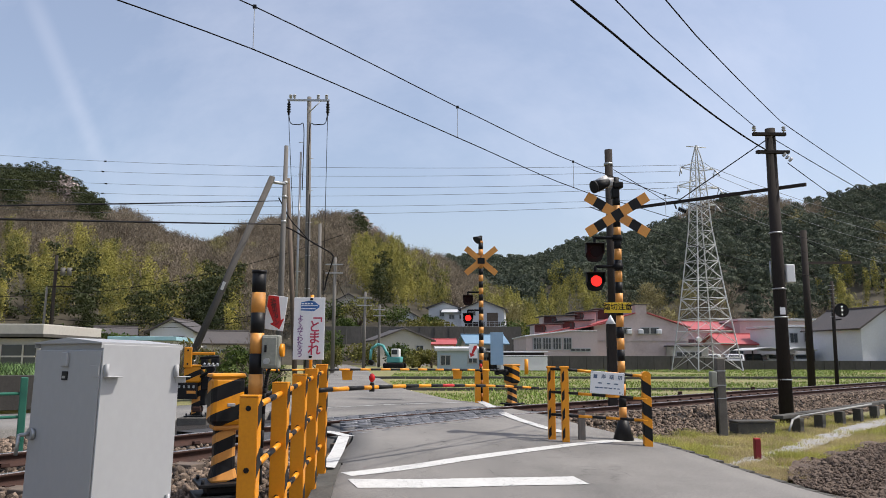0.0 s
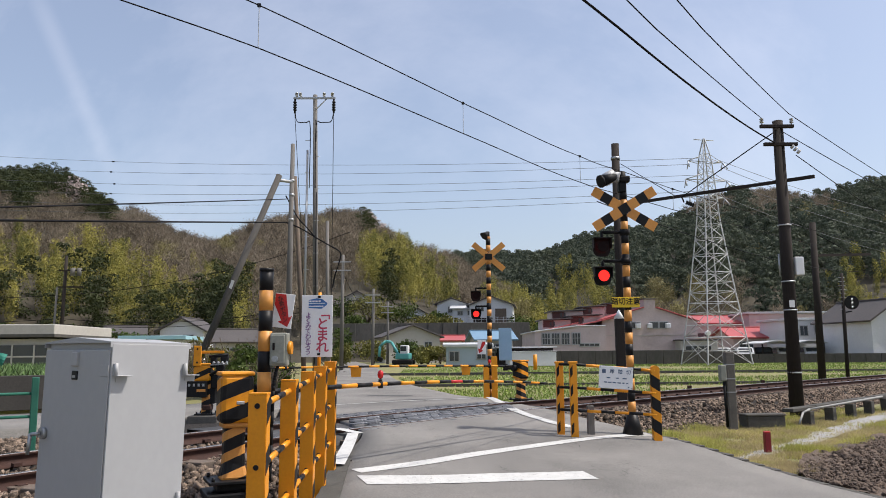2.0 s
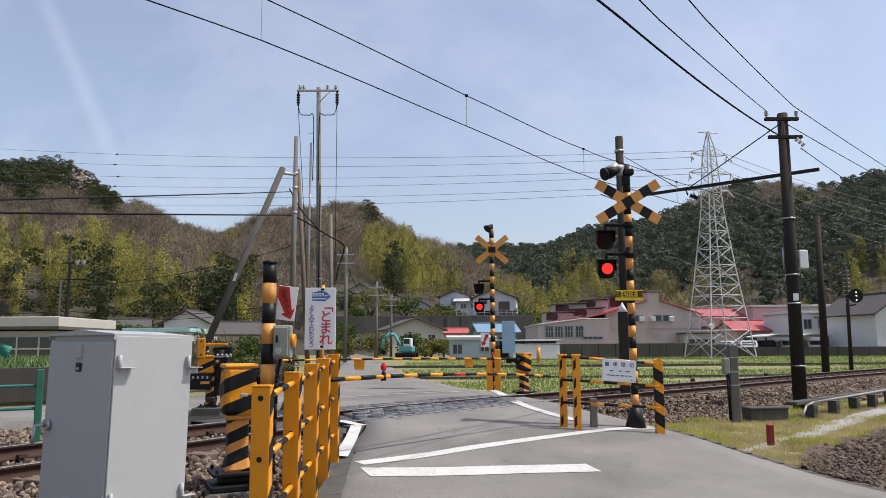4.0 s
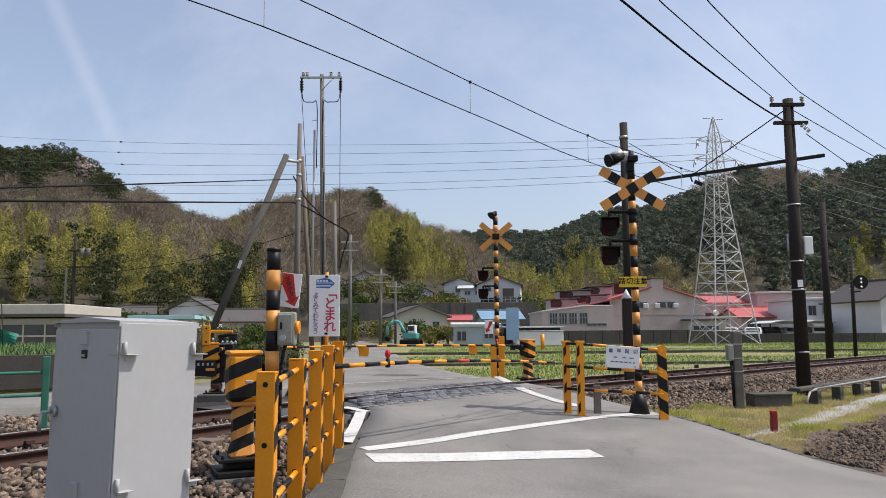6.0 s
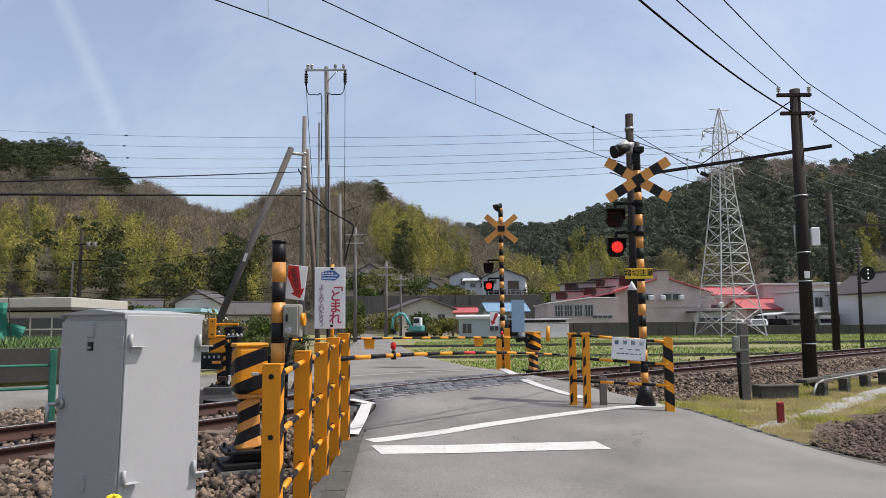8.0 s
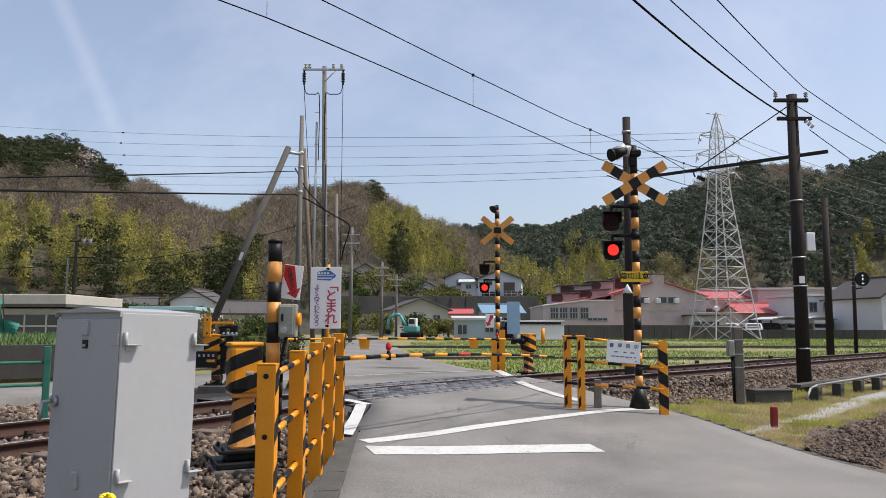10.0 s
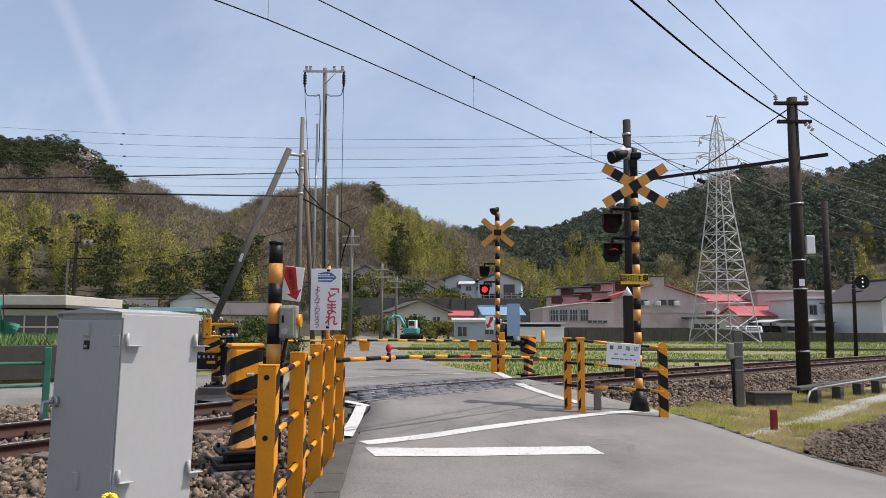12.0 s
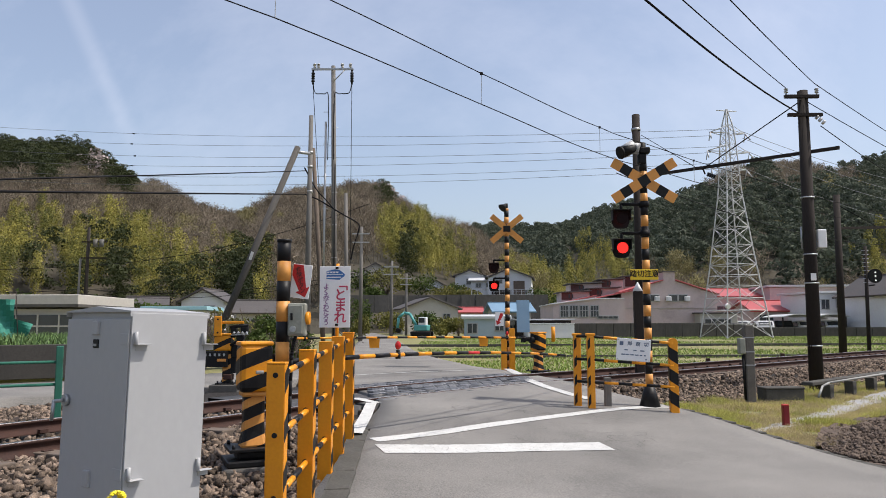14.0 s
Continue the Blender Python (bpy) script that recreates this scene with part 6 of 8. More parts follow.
    # left of the lane
    house(-24.4, 77.0, 0.5, 0, 4.2, 6, 3.4, 1.1, PALE, DARKROOF, "white house gable among trees", ((0.7, 2.6, 1.0, 0.6),), ridge="y")
    flat_block("flat_roofed_shed", -21.6, 61.0, 0.4, 3, 4.6, 5, 2.25, CREAM, CYANROOF, "low shed with a pale cyan metal roof", (), rt=0.3)
    house(-17.2, 66.0, 0.4, 20, 3.2, 4, 2.2, 0.9, CREAM, DARKROOF, "dark-roofed low house behind the strut pole", ((0, 1.2, 1.0, 0.8),))
    house(-29.0, 72.0, 0.4, 20, 3.0, 4, 3.0, 0.7, CREAM, DARKROOF, "dark-roofed outhouse before the bamboo", ())
    b = thing("pale_hall", -22.4, 39.5, 0.35, 0, "low cream flat-roofed hall with a deep fascia", "building", "village buildings")
    part("wall", box(bmesh.new(), 6.4, 6.0, 2.0, 0, 2.0, 1.0, bevel=0.03), CREAM, b)
    part("fascia", box(bmesh.new(), 7.0, 6.8, 0.62, 0, 2.0, 2.40, bevel=0.04), CREAM, b, "pale roof fascia")
    part("fascia_band", box(bmesh.new(), 7.04, 6.84, 0.16, 0, 2.0, 2.14, bevel=0.01), WALLGREY, b)
    part("shopfront", box(bmesh.new(), 3.4, 0.12, 1.45, 1.3, -1.02, 0.95), GLASS, b, "dark glazed front")
    for i in range(3):
        part("mullion", box(bmesh.new(), 0.07, 0.16, 1.5, 0.2 + i * 1.1, -1.05, 0.95), CREAM, b)
    part("transom", box(bmesh.new(), 3.4, 0.15, 0.08, 1.3, -1.05, 1.1), CREAM, b)
    ex = thing("excavator", -3.2, 70.0, 0.45, -12, "small teal excavator parked on the field edge", "excavator")
    part("track", box(bmesh.new(), 1.9, 0.45, 0.45, 0.6, -0.55, 0.22, bevel=0.12), RUBBER, ex)
    part("track", box(bmesh.new(), 1.9, 0.45, 0.45, 0.6, 0.55, 0.22, bevel=0.12), RUBBER, ex)
    part("body", box(bmesh.new(), 1.3, 1.2, 0.55, 0.6, 0, 0.75, bevel=0.1), TEAL, ex)
    cab = part("cab", box(bmesh.new(), 0.75, 0.7, 0.8, 0.75, -0.2, 1.35, bevel=0.08), PALE, ex)
    part("cab_glass", box(bmesh.new(), 0.55, 0.72, 0.45, 0.7, -0.2, 1.45), GLASS, cab)
    for a, c in (((0.1, 0, 0.9), (-0.55, 0, 2.05)), ((-0.55, 0, 2.05), (-1.1, 0, 2.15)), ((-1.1, 0, 2.15), (-1.65, 0, 1.7)), ((-1.65, 0, 1.7), (-1.75, 0, 0.7))):
        part("boom", rod(bmesh.new(), a, c, 0.13, seg=8), TEAL, ex)
    part("bucket", box(bmesh.new(), 0.45, 0.5, 0.4, -1.65, 0, 0.5, ry=25, bevel=0.06), RUBBER, ex)


school()
right_buildings()
middle_buildings()


# ---- woods on the hills ----
rng = np.random.default_rng(7)


def leaf_tris(centres, size, flat=0.0, stretch=1.0, normals=None):
    """One triangle for each centre, turned at random, or lying roughly square to the given normals."""
    n = len(centres)
    if normals is None:
        u = rng.normal(size=(n, 3))
        u[:, 2] *= 1 - flat
        u /= np.linalg.norm(u, axis=1)[:, None]
        v = np.cross(u, rng.normal(size=(n, 3)))
    else:
        m = normals + rng.normal(size=(n, 3)) * 0.42
        u = np.cross(m, rng.normal(size=(n, 3)))
        u /= np.linalg.norm(u, axis=1)[:, None]
        v = np.cross(m, u)
    v /= np.linalg.norm(v, axis=1)[:, None]
    s = size * rng.uniform(0.6, 1.4, (n, 1))
    return np.stack([centres - u * s * 0.5 * stretch - v * s * 0.4, centres + u * s * 0.6 * stretch, centres - u * s * 0.4 + v * s * 0.6], 1)


def clumps(n, k, height, width, low, size, top=0.75):
    """A crown of k uneven clumps with n leaves in all, the leaves facing outwards."""
    c, nor = [], []
    for i in range(k):
        z = low + (height - low) * (i + rng.uniform(0.2, 0.8)) / k
        w = width * (1 - abs((z - low) / (height - low) - 0.45) * top)
        a, r = rng.uniform(0, 6.28), w * rng.uniform(0.2, 0.75)
        m = rng.normal(size=(n // k, 3))
        m /= np.linalg.norm(m, axis=1)[:, None]
        m[:, 2] = np.where(rng.uniform(size=len(m)) < 0.6, np.abs(m[:, 2]), m[:, 2])
        nor.append(m.copy())
        m *= rng.uniform(0.75, 1.05, (len(m), 1)) * np.array([w * 0.55, w * 0.55, (height - low) / k * 1.1])
        c.append(m + [math.cos(a) * r, math.sin(a) * r, z])
    return leaf_tris(np.concatenate(c), size, normals=np.concatenate(nor))


def evergreen_shape():
    return clumps(1150, 12, 9.0, 3.4, 0.6, 0.30)


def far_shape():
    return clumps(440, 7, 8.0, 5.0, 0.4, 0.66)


def bamboo_shape():
    """A few tall plumes of fine drooping leaves, each leaning its own way."""
    out = []
    for i in range(4):
        a, r = rng.uniform(0, 6.28), rng.uniform(0.3, 2.0)
        x, y, h = math.cos(a) * r, math.sin(a) * r, rng.uniform(6.5, 11)
        lean = rng.normal(size=2) * 0.8
        n = 420
        t = rng.beta(1.9, 1.25, n) * 0.97
        w = 0.80 * np.sin(np.clip(t, 0.05, 1) * 2.85) ** 0.8 + 0.10
        q = rng.uniform(0, 6.28, n)
        d = np.c_[np.cos(q), np.sin(q), np.full(n, 0.55)]
        rad = w * np.sqrt(rng.uniform(0.35, 1.0, n))
        bend = t ** 2.2
        c = np.c_[x + lean[0] * bend + d[:, 0] * rad, y + lean[1] * bend + d[:, 1] * rad, t * h - 0.25 * rad]
        out.append(leaf_tris(c, 0.145, 0.0, 1.6, normals=d))
    return np.concatenate(out)


def bare_shape():
    out = []
    n = 190
    t = rng.uniform(0.25, 1, n)
    a, e = rng.uniform(0, 6.28, n), rng.uniform(0.35, 1.25, n)
    base = np.c_[rng.normal(size=n) * 1.1, rng.normal(size=n) * 1.1, 1.5 + 5.0 * t]
    d = np.c_[np.cos(a) * np.cos(e), np.sin(a) * np.cos(e), np.sin(e)] * rng.uniform(1.0, 2.6, (n, 1))
    side = np.cross(d, rng.normal(size=(n, 3)))
    side *= 0.06 / np.linalg.norm(side, axis=1)[:, None]
    out.append(np.stack([base - side, base + side, base + d], 1))
    for i in range(4):
        x, y = rng.normal(size=2) * 0.7
        out.append(np.array([[[x - 0.14, y, 0], [x + 0.14, y, 0], [x * 2.2, y * 2, 6.0]]]))
    out.append(leaf_tris(np.c_[rng.normal(size=(110, 2)) * 1.6, rng.uniform(2.0, 7.5, 110)], 0.24))
    return np.concatenate(out)


def woods(name, shapes, spots, scales, material, label):
    """All trees of one kind as one mesh."""
    parts = []
    for i, (p, s) in enumerate(zip(spots, scales)):
        t = shapes[i % len(shapes)]
        a = rng.uniform(0, 6.28)
        c, d = math.cos(a), math.sin(a)
        q = t * s
        parts.append(np.stack([q[..., 0] * c - q[..., 1] * d, q[..., 0] * d + q[..., 1] * c, q[..., 2]], -1) + p)
    v = np.concatenate(parts).reshape(-1, 3)
    ob = raw(name, v, np.arange(len(v)).reshape(-1, 3), material)
    return tagged(ob, label, "woodland", kind="stuff")


EVERGREEN = leaf_mat("evergreen_leaves", (0.058, 0.066, 0.024), (0.022, 0.031, 0.013))
# paler and bluer than the near evergreens: distance haze put into the colour
FAR_HAZED_GREEN = leaf_mat("far_hazed_evergreen_leaves", (0.098, 0.114, 0.078), (0.052, 0.068, 0.050), scale=0.05, through_light=0.35)
# sharp noise paints sunlit and shaded plume tones into the bamboo colour
BAMBOO = leaf_mat("shade_blotched_bamboo_leaves", (0.370, 0.330, 0.080), (0.062, 0.072, 0.020), scale=0.17, island=0.18, through_light=0.15, sharp=0.075)
BARE = leaf_mat("bare_twigs", (0.265, 0.220, 0.165), (0.105, 0.086, 0.062), scale=0.13, through_light=0.30, sharp=0.07)
BUDDING = leaf_mat("budding_leaves", (0.270, 0.240, 0.105), (0.165, 0.145, 0.072), scale=0.12)
BLOSSOM = leaf_mat("pale_cherry_blossom", (0.60, 0.51, 0.49), (0.36, 0.30, 0.28), scale=0.3)


def spot_noise(b, e, s):
    return noise.noise(Vector((b * s, e * s, 3.7)))


BAMBOO_TOP_W = [(-40, 9.0), (-24, 8.8), (-22, 8.2), (-20.6, 7.1), (-18.8, 6.0), (-17.4, 3.6)]
BAMBOO_TOP_E = [(-5.5, 8.6), (-4.9, 9.6), (-3.0, 9.0), (-0.5, 7.7), (1.0, 6.5), (3.0, 5.3), (9.0, 4.9)]


def kind_left(b, e):
    """Which trees stand at this bearing and height angle of the near hill."""
    n = spot_noise(b, e, 0.55) * 2.2 + spot_noise(b, e, 1.7) * 0.9 + spot_noise(b, e, 3.6) * 1.0
    if b < -24.2 and e > 11.3 + n * 0.30:
        return "ever"
    if -25.3 < b < -23.0 and e > 11.0 + n * 0.2 - (b + 25.3) * 0.4:
        return "ever"
    if b < -17.4 and e < float(np.interp(b, *zip(*BAMBOO_TOP_W))) + n * 0.55:
        return "ever" if n < (-1.15 if e > 5.2 else 0.9 if e < 4.8 else -0.5) else "bamboo"
    if -17.8 < b < -12.6:
        top = 7.6 - abs(b + 15.4) * 0.75 + n * 0.3
        if e < top:
            return "bamboo" if b > -14.6 + n * 0.5 or (e > top - 0.9 and n > -0.2) else "ever"
    if b > -5.5 and e < float(np.interp(b, *zip(*BAMBOO_TOP_E))) + n * 0.35:
        if b < -3.5 and 4.0 < e < 5.8 and n > -0.4:
            return "ever"
        if b > 1.5 and n > 0.95:
            return "bud"
        return "ever" if n < -1.15 else "bamboo"
    if -5.8 < b < -2.2 and e > 9.9:
        return "ever" if n > 0.2 else "bare"
    return "bud" if n > 1.25 else "bare"


def kind_right(b, e):
    n = spot_noise(b, e, 0.6) * 2.0 + spot_noise(b, e, 2.0) * 0.8
    if 9.0 < b < 13.6 and e < 6.2 + n * 0.5:
        return "bamboo"
    if b > 28.5 and e < 6.0 + n * 0.4:
        return "bamboo"
    if b > 14 and e < 4.9 + n * 0.8:
        return "bare" if n < 0.5 else "bud"
    if e > 9.8 + n * 0.3 and 19 < b < 29:
        return "bare" if n > -0.2 else "ever"
    if n > 1.05:
        return "bud"
    return "ever"


def plant(b0, b1, r0, r1, step, zf, kind, grow):
    spots = {}
    r = r0
    while r < r1:
        db = math.degrees(step / r)
        b = b0 + rng.uniform(0, db)
        while b < b1:
            bb, rr = b + rng.normal() * db * 0.3, r + rng.normal() * step * 0.3
            z = float(zf(np.float64(bb), np.float64(rr)))
            e = math.degrees(math.atan2(z + 5.6, rr))
            spots.setdefault(kind(bb, e), []).append((rr * math.sin(math.radians(bb)), rr * math.cos(math.radians(bb)), z - 0.6))
            b += db
        r += step * 0.9
    return spots


def make_woods():
    kinds = {"ever": [evergreen_shape() for i in range(6)], "bamboo": [bamboo_shape() for i in range(7)], "bare": [bare_shape() for i in range(8)]}
    kinds["bud"] = [np.concatenate([bare_shape(), clumps(200, 6, 7.0, 2.6, 2.0, 0.34)]) for i in range(4)]
    words = {"ever": "dark evergreen trees", "bamboo": "yellow-green feathery bamboo", "bare": "leafless brown and grey trees", "bud": "trees in pale spring bud"}
    left = plant(-40, -8.5, 103, 292, 3.7, left_hill_z, kind_left, 1)
    for k, v in plant(-8.5, 8.6, 133, 292, 3.7, left_hill_z, kind_left, 1).items():
        left.setdefault(k, []).extend(v)
    right = plant(0.5, 37, 222, 655, 8.3, right_hill_z, kind_right, 1)
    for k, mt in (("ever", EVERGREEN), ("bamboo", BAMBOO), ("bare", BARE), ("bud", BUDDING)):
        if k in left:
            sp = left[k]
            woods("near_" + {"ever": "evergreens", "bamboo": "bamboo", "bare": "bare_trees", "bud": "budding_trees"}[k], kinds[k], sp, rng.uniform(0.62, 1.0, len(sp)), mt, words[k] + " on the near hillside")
    for k, mt in (("ever", FAR_HAZED_GREEN), ("bamboo", BAMBOO), ("bare", BARE), ("bud", BUDDING)):
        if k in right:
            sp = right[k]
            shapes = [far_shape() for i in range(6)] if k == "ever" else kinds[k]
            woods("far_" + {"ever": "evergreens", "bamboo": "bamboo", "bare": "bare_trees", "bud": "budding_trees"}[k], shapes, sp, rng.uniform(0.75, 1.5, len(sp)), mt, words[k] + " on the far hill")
    for b, r, s in ((-25.9, 228, 1.0), (-25.3, 226, 0.85), (-26.5, 230, 0.7), (-4.6, 250, 0.9), (-5.2, 252, 0.8), (-3.9, 250, 0.7)):
        z = float(left_hill_z(np.float64(b), np.float64(r)))
        sh = clumps(420, 8, 8.5, 4.6, 1.5, 0.6) * s
        p = np.array([r * math.sin(math.radians(b)), r * math.cos(math.radians(b)), z])
        tree = thing("cherry_tree", *p, 0, "cherry tree in pale pink blossom on the hillside", "tree", "cherry trees")
        raw("crown", sh.reshape(-1, 3), np.arange(len(sh) * 3).reshape(-1, 3), BLOSSOM, parent=tree)
        part("trunk", rod(bmesh.new(), (0, 0, -0.5), (0, 0, 4 * s), 0.22, 0.1, seg=8), POLE_DARK, tree)


make_woods()


# ---- road markings, crossing blocks, kerb ----
def ribbon(name, pts, width, zf, lift, material, label, n=30):
    """A thin painted band of that width along pts."""
    c = spline(pts, n) if len(pts) > 2 else np.array([np.array(pts[0]) * (1 - t) + np.array(pts[1]) * t for t in np.linspace(0, 1, n)])
    a, b = offset_line(c, width / 2), offset_line(c, -width / 2)
    wob = 0.008 * np.sin(np.arange(len(c)) * 1.7) + 0.006 * np.sin(np.arange(len(c)) * 0.63)
    if width > 0.2:
        a, b = a + wob[:, None], b - wob[:, None] * 0.7
    top = np.stack([np.c_[a, zf(a[:, 0], a[:, 1]) + lift], np.c_[(a + b) / 2, zf(*((a + b) / 2).T) + lift], np.c_[b, zf(b[:, 0], b[:, 1]) + lift]], 1)
    ob = raw(name, top.reshape(-1, 3), grid_faces(len(c), 3)[:, ::-1], material)
    for p in ob.data.polygons[:1]:
        if p.normal.z < 0:
            ob.data.flip_normals()
    return tagged(ob, label, "road marking", "road markings", "structure")


def make_markings():
    ribbon("stop_line", [(-0.70, 7.70), (0.09, 8.01), (0.90, 8.38), (1.78, 8.70)], 0.36, road_or_ground, 0.006, LINE, "worn white stop line on the asphalt")
    ribbon("stop_line", [(-0.80, 8.08), (-0.52, 8.35), (-0.09, 8.79), (0.53, 9.49), (1.25, 10.18), (2.13, 10.85), (2.99, 11.41)], 0.18, road_or_ground, 0.006, LINE, "slanting white line before the crossing")
    ribbon("edge_line", [(2.20, 11.95), (2.12, 12.14), (1.89, 12.66), (1.57, 13.95), (1.47, 16.33), (1.45, 19.4)], 0.19, road_or_ground, 0.010, LINE, "white edge line over the crossing")
    ribbon("edge_line", [(-1.005, 8.22), (-1.02, 9.3), (-1.06, 10.32)], 0.145, road_or_ground, 0.034, LINE, "white painted kerb end by the rail")
    ribbon("edge_line", [(-0.98, 10.36), (-1.14, 10.52), (-1.36, 10.80)], 0.15, road_or_ground, 0.036, LINE, "white painted kerb end by the rail")
    ribbon("stop_line", [(-1.0, 19.0), (1.30, 19.3)], 0.20, road_or_ground, 0.008, LINE, "faint white line beyond the crossing")
    ribbon("stop_line", [(-3.0, 17.6), (-1.0, 18.9)], 0.14, road_or_ground, 0.008, LINE, "faint white line beyond the crossing")
    ribbon("patch", [(-1.9, 22.5), (-0.6, 22.2)], 0.5, road_or_ground, 0.005, PATCH, "dark repaired strip in the asphalt")
    for k in range(70):
        x, y = rng.uniform(-0.6, 2.3), rng.uniform(8.6, 11.4)
        a = rng.uniform(-0.5, 0.9) if k % 2 else rng.uniform(1.0, 2.4)
        j = [(x, y)]
        for q in range(int(rng.integers(3, 7))):
            a += rng.normal() * 0.55
            L = rng.uniform(0.05, 0.14)
            j.append((j[-1][0] + math.cos(a) * L, j[-1][1] + math.sin(a) * L))
        w = float(rng.uniform(0.002, 0.0045))
        ribbon("crack", j, w, road_or_ground, 0.003, CRACK, "dark crack in the old asphalt", 4)


KERB = mat("old_kerb_concrete", (0.095, 0.090, 0.080), (0.040, 0.038, 0.033), rough=0.95, scale=3, fine=60, bump=0.4, dirt=(0.05, 0.05, 0.042), dirt_at=(0.52, 0.75), dirt_scale=4)
CRACK = mat("asphalt_crack", (0.02, 0.02, 0.02), rough=0.95, bump=0)
SETT = mat("dark_crossing_block", (0.110, 0.115, 0.130), (0.045, 0.048, 0.056), rough=0.75, scale=14, fine=90, bump=0.4, island=0.45, dirt=(0.32, 0.33, 0.34), dirt_at=(0.58, 0.68), dirt_scale=7)


def make_kerb():
    k = thing("kerb", 0, 0, 0, 0, "grey concrete kerb along the lane edge", "kerb", kind="structure")
    for y0 in np.arange(-1.2, 8.6, 0.61):
        y1 = min(y0 + 0.604, 8.62)
        za, zb = (float(road_z(-0.9, q)[0]) for q in (y0, y1))
        bm = box(bmesh.new(), 0.20, y1 - y0, 0.30, 0, 0, -0.135, bevel=0.008)
        for v in bm.verts:
            v.co += Vector(rng.normal(size=3) * 0.003)
        o = part("kerb_stone", bm, KERB, k)
        o.matrix_basis = pose(float(np.interp((y0 + y1) / 2, [0, 6.0, 8.2], [-0.92, -0.885, -0.99])), (y0 + y1) / 2, (za + zb) / 2, math.degrees(math.atan2(zb - za, y1 - y0)), 0, math.degrees(math.atan2(-0.035, 6)) if y0 < 6 else 2.2)
    k = thing("verge_kerb", 0, 0, 0, 0, "low concrete edging along the field side of the lane", "kerb", kind="structure")
    for i in range(2, len(ROAD_R) - 60):
        (xa, ya), (xb, yb) = ROAD_R[i], ROAD_R[i + 1]
        if ya > 11.3:
            break
        L = math.hypot(xb - xa, yb - ya)
        o = part("kerb_stone", box(bmesh.new(), 0.10, L - 0.003, 0.30, 0, 0, -0.145, bevel=0.006), KERB, k)
        o.matrix_basis = pose((xa + xb) / 2 + 0.052, (ya + yb) / 2, float(road_z((xa + xb) / 2, (ya + yb) / 2)[0]) - 0.006, 0, 0, math.degrees(math.atan2(yb - ya, xb - xa)) - 90)


def make_crossing():
    c = thing("crossing_panel", 0, 0, 0, 0, "dark block paving between and beside the rails", "crossing paving", kind="structure")
    meshes = []
    for i in range(5):
        bm = box(bmesh.new(), 0.285, 0.135, 0.06, bevel=0.009)
        for v in bm.verts:
            v.co += Vector(rng.normal(size=3) * 0.004)
        o = put("crossing_block", bm, SETT)
        meshes.append(o.data)
        bpy.data.objects.remove(o)
    count = 0
    for row, d in enumerate([-0.73] + [-0.40 + 0.158 * j for j in range(6)] + [0.72 + 0.158 * j for j in range(6)]):
        for s in np.arange(0, CLEN[-1], 0.30):
            p, t = track_at(s + (0.15 if row % 2 else 0))
            x, y = p[0] - t[1] * d, p[1] + t[0] * d
            if y < 8.5 or y > 21:
                continue
            l = float(np.interp(y, ROAD_L[:, 1], ROAD_L[:, 0])) + 0.10
            r = float(np.interp(y, ROAD_R[:, 1], ROAD_R[:, 0])) - 0.55
            if not (l < x < r):
                continue
            z = RAIL_Z - 0.012 + 0.04 * (d + 0.565) / 1.13 if d < 0.6 else RAIL_Z + 0.022 - (d - 0.6) * 0.035
            o = new("crossing_block", meshes[int(rng.integers(5))])
            o.parent = c
            o.matrix_basis = pose(x, y, z - 0.03 + rng.normal() * 0.002, rng.normal() * 0.6, rng.normal() * 0.6, math.degrees(math.atan2(t[1], t[0])) + rng.normal() * 0.7)
            count += 1
    deck = strip("crossing_bed", offset_line(CENTRE, 1.75)[45:62], offset_line(CENTRE, -0.9)[45:62], lambda x, y: RAIL_Z - 0.045 + 0 * np.asarray(x), PATCH, 5, 0.2, "dark asphalt bed under the crossing blocks", "crossing paving")


def make_sleepers():
    bed = bpy.data.objects["track_bed"]
    bm = box(bmesh.new(), 0.21, 2.1, 0.15, bevel=0.012)
    o = put("sleeper", bm, SLEEPER)
    me = o.data
    bpy.data.objects.remove(o)
    clips = bmesh.new()
    for s in np.arange(1.0, CLEN[-1] - 20, 0.62):
        p, t = track_at(s)
        l = float(np.interp(p[1], ROAD_L[:, 1], ROAD_L[:, 0]))
        r = float(np.interp(p[1], ROAD_R[:, 1], ROAD_R[:, 0]))
        if 8.5 < p[1] < 21 and l - 0.3 < p[0] < r - 0.4:
            continue
        a = math.degrees(math.atan2(t[1], t[0]))
        o = new("sleeper", me)
        o.parent = bed
        o.matrix_basis = pose(p[0], p[1], RAIL_Z - 0.205, 2.0 * -1, 0, a + rng.normal() * 0.5)
        if s < 60:
            for d in (-0.565, 0.565):
                for k in (-0.085, 0.085):
                    box(clips, 0.09, 0.055, 0.035, p[0] - t[1] * (d + k), p[1] + t[0] * (d + k), RAIL_Z - 0.115 + (0.04 if d > 0 else 0), rz=a)
    c = part("rail_clips", clips, RUST, bed)
    c["kind"] = "stuff"


def stone_meshes(n):
    out = []
    for i in range(n):
        bm = bmesh.new()
        bmesh.ops.create_cube(bm, size=0.8)
        q = Vector(rng.uniform(0.65, 1.15, 3))
        for v in bm.verts:
            v.co = Vector(v.co * q) + Vector(rng.uniform(-0.19, 0.19, 3))
        bmesh.ops.triangulate(bm, faces=bm.faces[:])
        bm.to_mesh(me := bpy.data.meshes.new("stone"))
        bm.free()
        me.materials.append(BALLAST)
        out.append(me)
    return out


